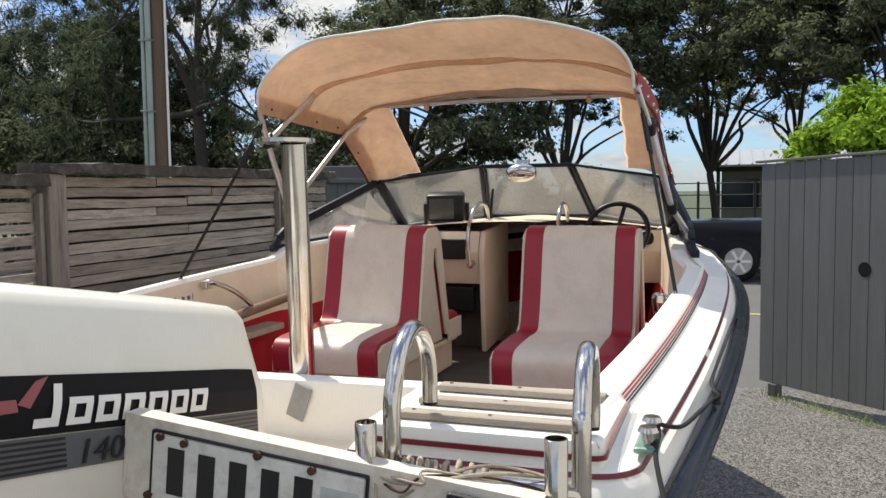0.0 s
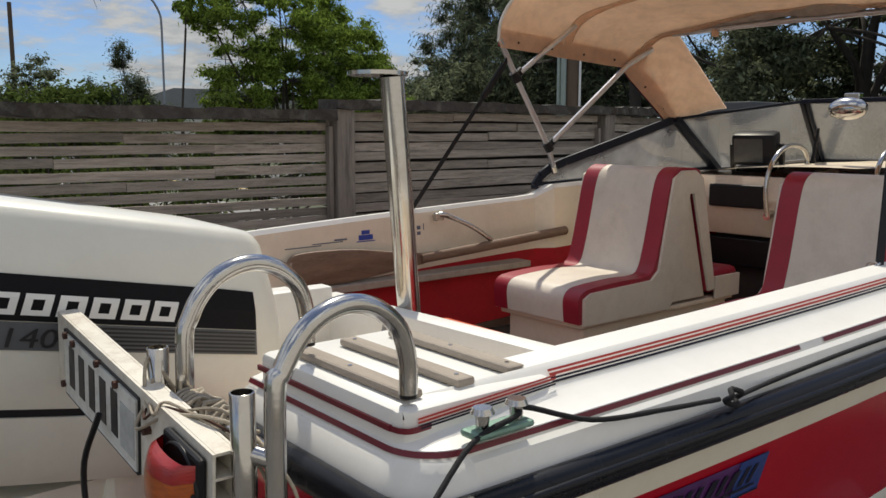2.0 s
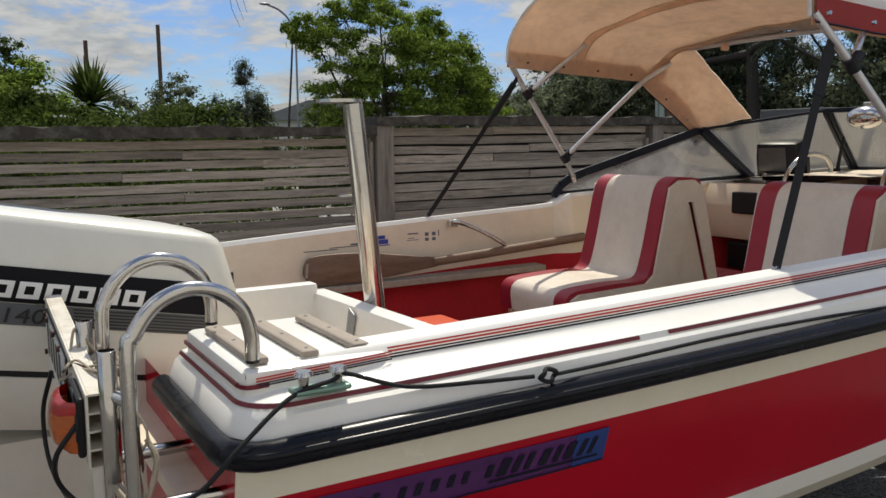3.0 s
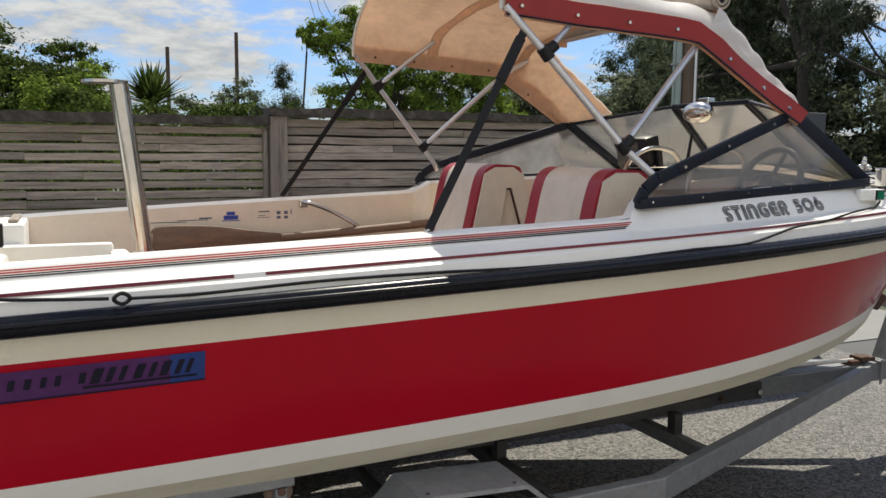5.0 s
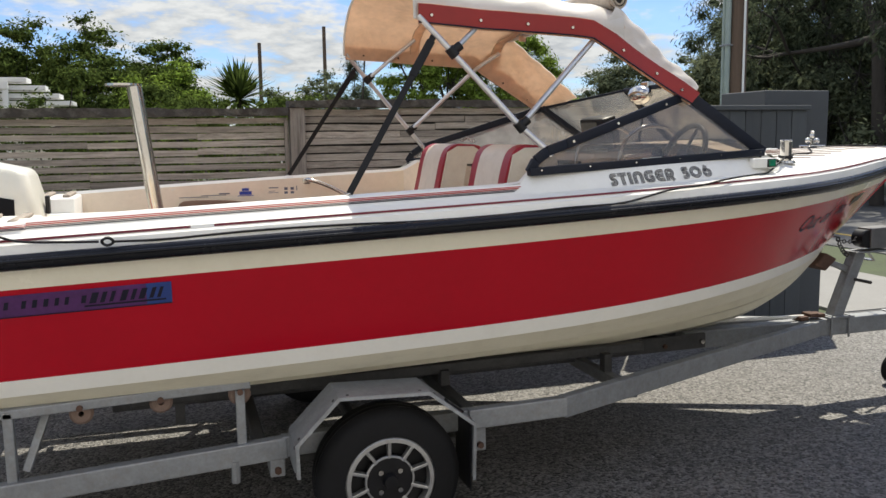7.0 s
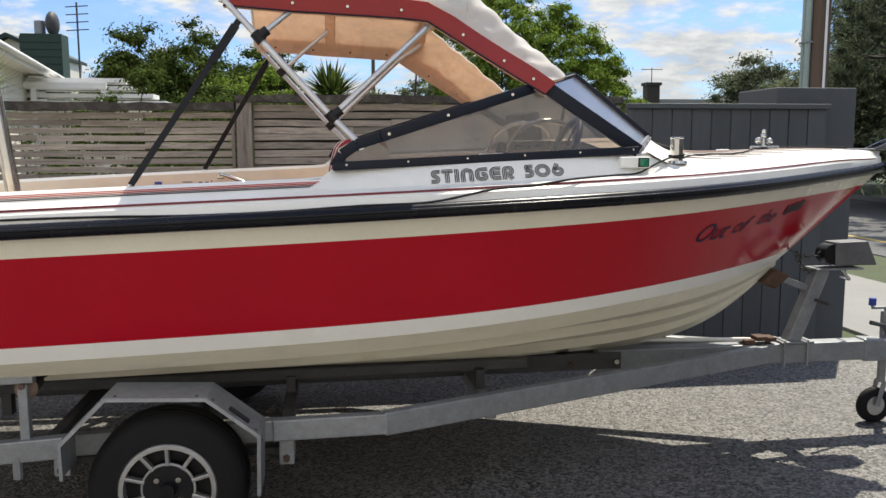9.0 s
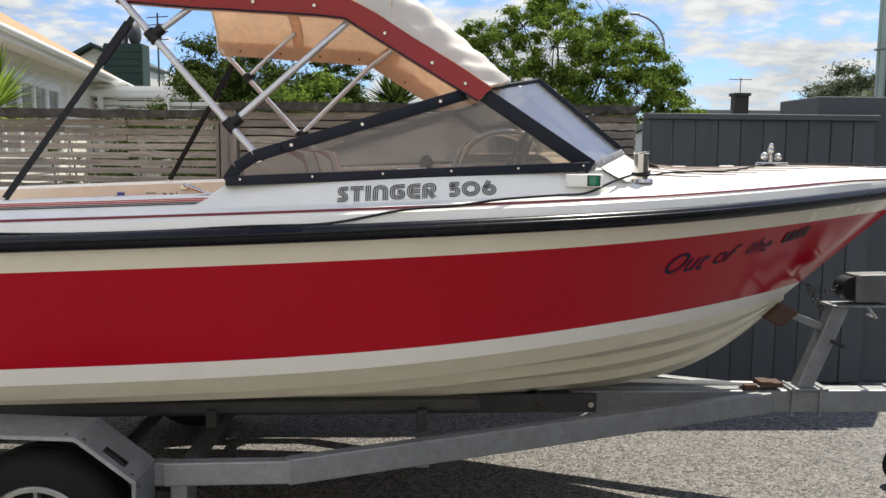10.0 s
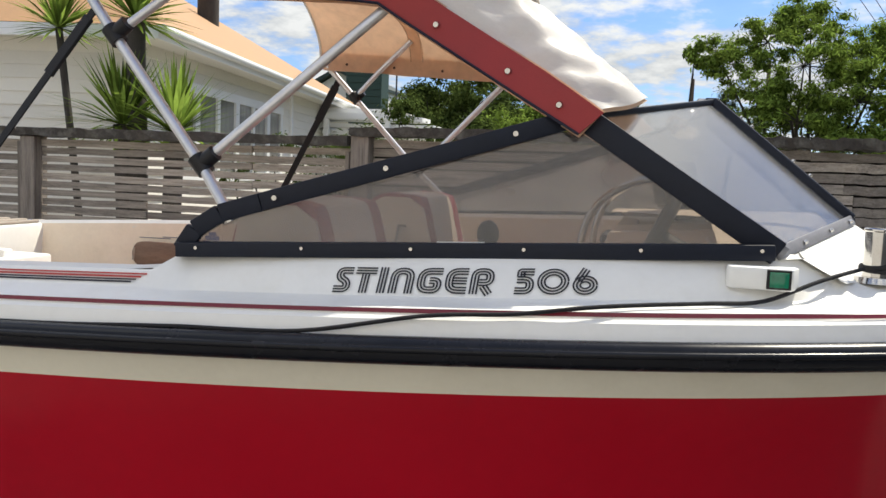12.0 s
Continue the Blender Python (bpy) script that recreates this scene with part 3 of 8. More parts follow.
def strip(k, t0, t1, x0, x1, n=60, off=0.0025):
    """A thin strip on the deck side between rows k and k + 1."""
    lines = []
    for t in (t0, t1):
        line = []
        for i in range(n + 1):
            x = x0 + (x1 - x0) * i / n
            a, b = Vector(deck_row(k, x)), Vector(deck_row(k + 1, x))
            nrm = (b - a).cross(Vector((1, 0, 0))).normalized()
            if nrm.y > 0:
                nrm = -nrm
            line.append(tuple(a + (b - a) * t + nrm * off))
        lines.append(line)
    return lines


def flip(lines):
    return [[(x, -y, z) for x, y, z in line] for line in lines]


for x0, x1 in ((X_AFT, 1.28), (1.36, 5.40)):
    part("pinstripe", loft(strip(2, 0.28, 0.88, x0, x1)), M_MAROON, boat, "thin maroon pinstripe")
    part("pinstripe", loft(flip(strip(2, 0.28, 0.88, x0, x1))), M_MAROON, boat, "thin maroon pinstripe")
STRIPES = ((0.06, 0.20, M_STRIPE_DARK), (0.28, 0.40, M_STRIPE_DARK), (0.50, 0.66, M_STRIPE_RED), (0.76, 0.90, M_STRIPE_RED))
for t0, t1, m_s in STRIPES:
    part("coaming_stripe", loft(strip(5, t0, t1, 0.735, 2.515 + 0.045 * t0)), m_s, boat)
    part("coaming_stripe", loft(flip(strip(5, t0, t1, 0.735, 2.515 + 0.045 * t0))), m_s, boat)

# coaming top and inner liner
CX = [0.70 + (3.86 - 0.70) * i / 44 for i in range(45)]


def in_row(k, x):
    a = deck_row(7, x)
    inn = {0: 0.0, 1: 0.052, 2: 0.062, 3: 0.075, 4: 0.125}[k]
    low = {0: 0.0, 1: 0.004, 2: -0.012, 3: -0.24, 4: -0.52}[k]
    return (x, min(a[1] + inn, 0), a[2] + low if k < 3 else sheer(x) + 0.12 + low)


part("coaming", loft([[in_row(k, x) for x in CX] for k in (0, 1, 2)], mirror=True), M_DECK, boat, "white coaming top", 30)
part("cockpit_liner", turned(loft([[in_row(k, x) for x in CX] for k in (2, 3)], mirror=True)), M_LINER, boat, "cream moulded cockpit side", 30)
part("side_carpet", turned(loft([[in_row(k, x) for x in CX] for k in (3, 4)], mirror=True)), M_CARPET, boat, "red carpeted lower cockpit side")
bm = bmesh.new()
fl = [bm.verts.new((x, -(chine_y(x) - 0.06), 0.845)) for x in CX] + [bm.verts.new((x, chine_y(x) - 0.06, 0.845)) for x in CX[::-1]]
bm.faces.new(fl)
part("cockpit_floor", bm, M_FLOORC, boat, "dark carpeted cockpit floor")

# foredeck
FX = [3.90 + (5.47 - 3.90) * i / 24 for i in range(25)]


def crown(x, f):
    e = deck_row(7, x)
    top = Line([3.85, 4.06, 4.17, 4.30, 4.85, 5.3, 5.45], [1.58, 1.566, 1.542, 1.522, 1.521, 1.521, 1.512])(x)
    return (x, e[1] * (1 - f), e[2] + max(top - e[2], 0) * (1 - (1 - f) ** 1.5))


part("foredeck", loft([[crown(x, f) for x in FX] for f in np.linspace(0, 1, 8)], mirror=True), M_DECK, boat, "white cambered foredeck", 30)
for k in range(6):
    y0 = 0.08 + 0.095 * k
    x0, x1 = 4.29 - 0.19 * k / 5, 5.47 - 0.215 * k
    pts = [(x, y0, crown(x, 1 - y0 / max(-deck_row(7, x)[1], 0.01))[2] + 0.001) for x in np.linspace(x0, x1, 14) if -deck_row(7, x)[1] > y0 + 0.02]
    for s in (1, -1):
        part("deck_groove", tube([(x, y * s, z) for x, y, z in pts], 0.0095, 6, flat=0.3), M_DECKLINE, boat, "brown anti-slip deck line")

# stern platforms, engine well
for s in (-1, 1):
    o = [(0.437, 0.50), (0.437, 0.908), (0.455, 0.926), (0.735, 0.929), (0.735, 0.50)]
    o2 = [(a, b * s) for a, b in o]
    bm = prism(o2, 1.05, 1.335, "z", 0.014)
    part("stern_platform", bm, M_DECK, boat, "white moulded stern boarding platform", 30)
    o = [(0.424, 0.48), (0.424, 0.89), (0.45, 0.94), (0.72, 0.955), (0.72, 0.48)]
    part("stern_step", prism([(a, b * s) for a, b in o], 1.15, 1.262, "z", 0.012), M_DECK, boat, "white stern quarter moulding", 30)
    line = [(q.x - 0.003, (q.y + 0.003) * s, 1.305) for q in smooth_path([(0.437, 0.86, 0), (0.438, 0.902, 0), (0.443, 0.917, 0), (0.456, 0.926, 0), (0.49, 0.9245, 0)], 5)]
    part("corner_stripe", loft([[(x, y, zz - 0.003) for x, y, zz in line], [(x, y, zz + 0.006) for x, y, zz in line]]), M_MAROON, boat, "maroon stripe round the stern corner")
    part("stern_stripe", prism([(0.433, 0.50 * s), (0.433, 0.90 * s), (0.438, 0.90 * s), (0.438, 0.50 * s)], 1.302, 1.311, "z"), M_MAROON, boat, "maroon stern stripe")
    for t0, t1, m_s in STRIPES:
        rows = [[(x, (0.929 + 0.003 * (x - 0.462) / 0.273) * s, sheer(x) + 0.093 + 0.021 * t) for x in np.linspace(0.462, 0.737, 6)] for t in (t0, t1)]
        part("coaming_stripe", loft(rows), m_s, boat)
bm = prism([(1.085, -0.90), (1.155, -0.90), (1.10, 0.30), (1.03, 0.30)], 0.90, 1.245, "z", 0.012)
part("well_front", bm, M_DECK, boat, "white engine well bulkhead", 30)
part("well_side", prism([(0.60, 0.24), (1.05, 0.24), (1.05, 0.30), (0.60, 0.30)], 0.90, 1.275, "z", 0.012), M_DECK, boat, "white engine well side", 30)
part("well_side", prism([(0.60, 0.30), (1.05, 0.30), (1.05, 0.52), (0.60, 0.52)], 0.90, 1.235, "z", 0.012), M_DECK, boat, "white port quarter moulding", 30)
part("well_floor", box((0.33, -0.90, 1.06), (1.09, 0.30, 1.09)), M_LINER, boat, "cream engine well floor")
vm = Matrix.Translation((1.043, -0.04, 1.185)) @ Matrix.Rotation(-0.046, 4, "Z") @ Matrix.Rotation(0.35, 4, "X")
part("well_plate", box((-0.004, -0.026, -0.046), (0.001, 0.026, 0.046), 0.001, vm), M_GALV, boat, "small grey metal plate")
part("well_vent", box((0.90, -0.872, 1.12), (0.93, -0.866, 1.23), 0.002), M_WOODGREY, boat, "grey drain cover")


# ---- windscreen ----
WB, WC = (3.85, 0.795, 1.522), (3.445, 0.785, 1.787)
WD, WE = (4.072, 0.335, 1.578), (3.728, 0.262, 1.868)
WR = [(2.605, 0.957, 1.468), (2.635, 0.952, 1.515), (2.69, 0.943, 1.552), (2.78, 0.93, 1.580)]


def pane_patch(a, b, c, d, n=8):
    """A slightly twisted sheet of acrylic between four corners."""
    rows = []
    for v in np.linspace(0, 1, n):
        p, q = Vector(a).lerp(Vector(d), v), Vector(b).lerp(Vector(c), v)
        rows.append([tuple(p.lerp(q, u)) for u in np.linspace(0, 1, n)])
    return loft(rows, thick=0.004)


def at_side(p, s):
    return (p[0], p[1] * s, p[2])


for s, nm in ((-1, "starboard"), (1, "port")):
    bm = bmesh.new()
    for a, b in zip([*WR], [*WR[1:], WC]):
        bar(at_side(a, s), at_side(b, s), 0.020, 0.040, (0, 0, 1), 0.003, bm)
    lo_a, lo_b = (2.60, 0.957, 1.474), (3.86, 0.795, 1.530)
    bar(at_side((2.60, 0.963, 1.470), s), at_side((3.84, 0.805, 1.525), s), 0.036, 0.032, (0, 0, 1), 0.003, bm)
    bar(at_side(WB, s), at_side(WC, s), 0.024, 0.052, (0, 0, 1), 0.003, bm)
    bar(Vector(at_side(WB, s)) - Vector((0.014, 0.02 * s, 0)), Vector(at_side(WC, s)) - Vector((0.014, 0.02 * s, 0)), 0.030, 0.03, (0, 0, 1), 0.003, bm)
    fr = part("side_window_frame", bm, M_NAVYFRAME, boat, "dark side window frame", 40)
    part("pane", sheet([at_side(p, s) for p in (WR[0], WR[1], WR[2], WC, WB)]), M_GLASS if s < 0 else M_GLASSP, fr, "smoky acrylic side window").visible_shadow = False
    for k in range(6):
        t = 0.04 + 0.185 * k
        c = Vector(at_side(lo_a, s)).lerp(Vector(at_side(lo_b, s)), t)
        part("screw", disc(c + Vector((0, 0.02 * s, 0)), c + Vector((0, 0.028 * s, 0)), 0.006, 0.004, 8), M_STEEL, fr, "small steel screw")
    for t in (0.05, 0.4, 0.8):
        c = Vector(at_side(WR[3], s)).lerp(Vector(at_side(WC, s)), t)
        part("screw", disc(c + Vector((0, 0.009 * s, 0)), c + Vector((0, 0.015 * s, 0)), 0.008, 0.006, 8), M_STEEL, fr, "small steel screw")
    bm = bmesh.new()
    bar(at_side(WC, s), at_side(WE, s), 0.02, 0.014, (0, 0, 1), 0.003, bm)
    bar(at_side(WD, s), at_side(WE, s), 0.022, 0.030, (1, 0, 0.8), 0.004, bm)
    bar(Vector(at_side(WD, s)) + Vector((0.004, -0.024 * s, 0)), Vector(at_side(WE, s)) + Vector((0.004, -0.024 * s, 0)), 0.012, 0.034, (1, 0, 0.8), 0.003, bm)
    fr = part("front_window_frame", bm, M_NAVYFRAME, boat, "dark front window frame", 40)
    part("pane", pane_patch(*[at_side(p, s) for p in (WB, WD, WE, WC)]), M_GLASSF, fr, "milky acrylic front window", 60).visible_shadow = False
    bm = bmesh.new()
    bar(at_side(WB, s), at_side(WD, s), 0.016, 0.026, (-0.6, 0, 1), 0.003, bm)
    b, c = Vector(at_side(WB, s)) + Vector((0.016, -0.004 * s, 0.002)), Vector(at_side(WC, s)) + Vector((0.016, -0.004 * s, 0.002))
    bar(b, c, 0.014, 0.022, (0, 0, 1), 0.003, bm)
    part("rubber_trim", bm, M_GREYTRIM, fr, "grey rubber edge trim", 40)
    for t in (0.25, 0.6, 0.9):
        c = Vector(at_side(WB, s)).lerp(Vector(at_side(WD, s)), t) + Vector((0.010, 0, 0.004))
        part("screw", disc(c, c + Vector((0.006, 0, 0.004)), 0.005, 0.004, 8), M_STEEL, fr, "small steel screw")
    for t in (0.30, 0.42, 0.72, 0.80):
        c = Vector(at_side(WD, s)).lerp(Vector(at_side(WE, s)), t) + Vector((0.004, -0.028 * s, 0.014))
        part("screw", disc(c, c + Vector((0.008, 0, 0.010)), 0.005, 0.004, 8), M_STEEL, fr, "small steel screw")
    lip = [Vector(at_side(WB, s)).lerp(Vector(at_side(WD, s)), t) for t in np.linspace(0, 1, 9)]
    skirt = [[tuple(p + Vector((-0.02, 0, -0.010))) for p in lip]]
    skirt.append([tuple(p + Vector((0.012, 0, -0.011))) for p in lip])
    for d, f in ((0.045, 0.55), (0.085, 0.2), (0.13, 0.0)):
        row = []
        for p in lip:
            q = p + Vector((d, 0, -0.011))
            z = crown(q.x, 1 - min(abs(q.y) / max(-deck_row(7, q.x)[1], 0.01), 1))[2] - 0.003
            row.append((q.x, q.y, z + max(q.z - z, 0) * f))
        skirt.append(row)
    part("window_step", loft(skirt), M_DECK, boat, "white step under the front window", 50)
bm = bmesh.new()
mid = [(WD[0], y) for y in np.linspace(-WD[1], WD[1], 7)]
part("window_step", loft([[(x - 0.02, y, WD[2] - 0.010) for x, y in mid], [(x + 0.012, y, WD[2] - 0.011) for x, y in mid]] + [[(x + d, y, 1.518 + f * (WD[2] - 1.529)) for x, y in mid] for d, f in ((0.05, 0.7), (0.10, 0.45), (0.17, 0.0))]), M_DECK, boat, "white step under the centre window", 50)
part("centre_window_sill", bar(at_side(WD, 1), at_side(WD, -1), 0.02, 0.018, (0, 0, 1), 0.003), M_NAVYFRAME, boat, "dark centre window sill", 40)
bar(at_side(WE, 1), at_side(WE, -1), 0.03, 0.022, (0, 0, 1), 0.003, bm)
fr = part("centre_window_frame", bm, M_NAVYFRAME, boat, "dark centre window frame", 40)
part("pane", sheet([at_side(WD, 1), at_side(WD, -1), at_side(WE, -1), at_side(WE, 1)]), M_GLASSF, fr, "milky acrylic centre window").visible_shadow = False

# dash, console walls
dash_rows = []
for f in np.linspace(-1, 1, 13):
    row = []
    for k in range(5):
        near = 3.48 if f > -0.2 else 3.74
        x = near + (4.04 - near) * k / 4
        w = float(np.interp(x, (3.4, 3.86, 4.08), (0.79, 0.73, 0.27)))
        row.append((x, f * w, 1.505 + 0.055 * (1 - f * f) + 0.03 * (x - 3.3)))
    dash_rows.append(row)
part("dash_top", loft(dash_rows), M_LINER, boat, "cream moulded dash top", 40)
for s in (-1, 1):
    y0, y1 = 0.20 * s, 0.76 * s
    fw = 0.26 if s < 0 else 0.0
    o = [(a + fw, b) for a, b in ((3.48, 1.512), (3.44, 1.40), (3.50, 1.22), (3.56, 1.22), (3.54, 1.505))]
    part("dash_face", prism(o, min(y0, y1), max(y0, y1), "y", 0.008), M_LINER, boat, "cream moulded dash face", 30)
    # dark upright panel below the dash face, in the floor's colour
    part("bulkhead", box((3.60 + fw, min(0.20 * s, 0.62 * s), 0.85), (3.64 + fw, max(0.20 * s, 0.62 * s), 1.22)), M_FLOORC, boat, "dark panel closing the space under the dash")
o = [(3.48, 0.85), (3.44, 1.40), (3.48, 1.51), (3.95, 1.545), (3.95, 0.9)]
part("walkway_side", prism(o, 0.165, 0.195, "y", 0.006), M_LINER, boat, "cream walkway wall", 30)
part("walkway_side", prism(o, -0.195, -0.165, "y", 0.006), M_LINER, boat, "cream walkway wall", 30)
part("dash_shelf", box((3.425, 0.27, 1.36), (3.455, 0.56, 1.47), 0.008), M_BLACK, boat, "black recessed dash pocket")
# solid block; the shade of the recess is put into its black
part("recess_shade_block", box((3.52, 0.25, 1.06), (3.555, 0.66, 1.20), 0.008), M_BLACK, boat, "black block for the shade in the recess under the dash")

wheel = thing("steering_wheel", (3.62, -0.515, 1.50), "black steering wheel on the starboard dash", "steering wheel")
wc, wa = Vector((3.60, -0.522, 1.508)), Vector((-0.9, 0, 0.42)).normalized()
u1 = Vector((0, 1, 0))
u2 = wa.cross(u1)
rim = [wc + (u1 * math.cos(a) + u2 * math.sin(a)) * 0.160 for a in np.linspace(0, 2 * math.pi, 36, endpoint=False)]
part("rim", tube(rim, 0.014, 8, cyclic=True), M_BLACK, wheel, "black rim", 60)
for a in (0.3, 2.4, 4.5):
    part("spoke", bar(wc, wc + (u1 * math.cos(a) + u2 * math.sin(a)) * 0.155, 0.022, 0.008, wa), M_BLACK, wheel)
part("hub", disc(wc - wa * 0.14, wc + wa * 0.01, 0.035, 0.045, 16), M_BLACK, wheel, "", 40)
for y, r in ((-0.42, 0.045), (-0.53, 0.038), (-0.66, 0.045)):
    g = thing("gauge", (3.73, y, 1.5), "round black dash gauge with a chrome ring", "gauge", "gauges on the dash")
    part("bezel", ring((3.718, y, 1.462), (-1, 0, 0.3), r, r * 0.85, 0.016, 20), M_STEEL, g, "chrome ring", 40)
    part("face", disc((3.726, y, 1.460), (3.712, y, 1.464), r * 0.86, seg=20), M_BLACK, g)
thr = thing("throttle_lever", (3.2, -0.85, 1.24), "black throttle control on the cockpit side", "throttle")
part("body", box((3.12, -0.92, 1.24), (3.28, -0.84, 1.38), 0.015), M_BLACK, thr)
part("lever", bar((3.21, -0.845, 1.33), (3.262, -0.84, 1.52), 0.02, 0.012, (1, 0, 0)), M_STEEL, thr)
part("knob", ball((3.264, -0.84, 1.532), 0.024, (1, 1, 1.25)), M_BLACK, thr, "", 60)

finder = thing("fish_finder", (3.655, 0.465, 1.57), "black fish finder on the dash bracket", "fish finder")
fm = Matrix.Translation((3.655, 0.465, 1.640)) @ Matrix.Rotation(radians(14), 4, "Z") @ Matrix.Rotation(radians(-12), 4, "Y")
part("case", box((-0.05, -0.118, -0.078), (0.06, 0.096, 0.082), 0.018, fm), M_BLACK, finder, "", 30)
part("screen", box((-0.0535, -0.06, -0.058), (-0.0495, 0.08, 0.060), 0.0, fm), mat("dull_grey_screen", (0.07, 0.075, 0.075), 0.25, var=0.2), finder, "dark screen")
part("bracket", box((0.0, -0.142, -0.105), (0.04, -0.120, 0.02), 0.004, fm), M_BLACK, finder)
part("bracket", box((0.0, 0.098, -0.105), (0.04, 0.119, 0.02), 0.004, fm), M_BLACK, finder)
part("foot", box((-0.03, -0.10, -0.115), (0.06, 0.08, -0.095), 0.004, fm), M_BLACK, finder)

tag = thing("window_label", (3.217, -0.87, 1.51), "small white printed label on the side window", "label")
p0, p1 = Vector((3.165, -0.888, 1.506)), Vector((3.265, -0.875, 1.510))
part("paper", bar(p0, p1, 0.0015, 0.015, (0, 0, 1), 0.0), M_LETTER, tag)
part("print", bar(p0.lerp(p1, 0.12) - Vector((0, 0.0012, 0)), p0.lerp(p1, 0.86) - Vector((0, 0.0012, 0)), 0.0008, 0.005, (0, 0, 1), 0.0), M_STRIPE_DARK, tag, "dark printed line")
lamp = thing("spot_lamp", (3.70, 0.0, 1.86), "chrome oval spot lamp on the windscreen frame", "lamp")
part("shell", ball((3.675, 0.015, 1.828), 0.05, (1.15, 1.8, 1.05), 22), M_STEEL, lamp, "", 60)
part("bracket", box((3.70, -0.02, 1.862), (3.745, 0.05, 1.90), 0.005), M_STEEL, lamp)
for s in (1, -1):
    rail = thing("dash_grab_rail", (3.6, 0.26 * s, 1.55), "bent chrome grab rail beside the walkway", "grab rail", "grab rails on the dash")
    pts = smooth_path([(3.41, 0.235 * s, 1.33), (3.405, 0.245 * s, 1.47), (3.45, 0.24 * s, 1.59), (3.56, 0.235 * s, 1.655), (3.68, 0.23 * s, 1.650), (3.74, 0.23 * s, 1.61), (3.745, 0.23 * s, 1.552)], 5)
    part("rail", tube(pts, 0.011, 10), M_STEEL, rail, "", 60)
    part("flange", disc((3.46, 0.235 * s, 1.34), (3.405, 0.235 * s, 1.33), 0.018, seg=12), M_STEEL, rail)
aer = thing("aerial_mount", (3.6, 0.22, 1.55), "short black aerial on the dash", "aerial")
part("mast", disc((3.80, 0.235, 1.56), (3.82, 0.22, 1.74), 0.010, 0.007, 10), M_BLACK, aer)
part("base", disc((3.80, 0.235, 1.555), (3.80, 0.235, 1.585), 0.022, 0.016, 12), M_BLACK, aer)
for s in (1, -1):
    g = thing("side_grab_handle", (2.1, 0.87 * s, 1.28), "short chrome grab handle on the cockpit side", "grab rail")
    pts = smooth_path([(1.965, 0.915 * s, 1.368), (1.975, 0.87 * s, 1.378), (2.09, 0.855 * s, 1.335), (2.21, 0.855 * s, 1.270), (2.25, 0.865 * s, 1.238), (2.25, 0.91 * s, 1.225)], 4)
    part("rail", tube(pts, 0.011, 10), M_STEEL, g, "", 60)
    for x, z in ((1.965, 1.366), (2.25, 1.225)):
        part("flange", box((x - 0.022, min(0.872 * s, 0.90 * s), z - 0.015), (x + 0.022, max(0.872 * s, 0.90 * s), z + 0.02), 0.006), M_STEEL, g)

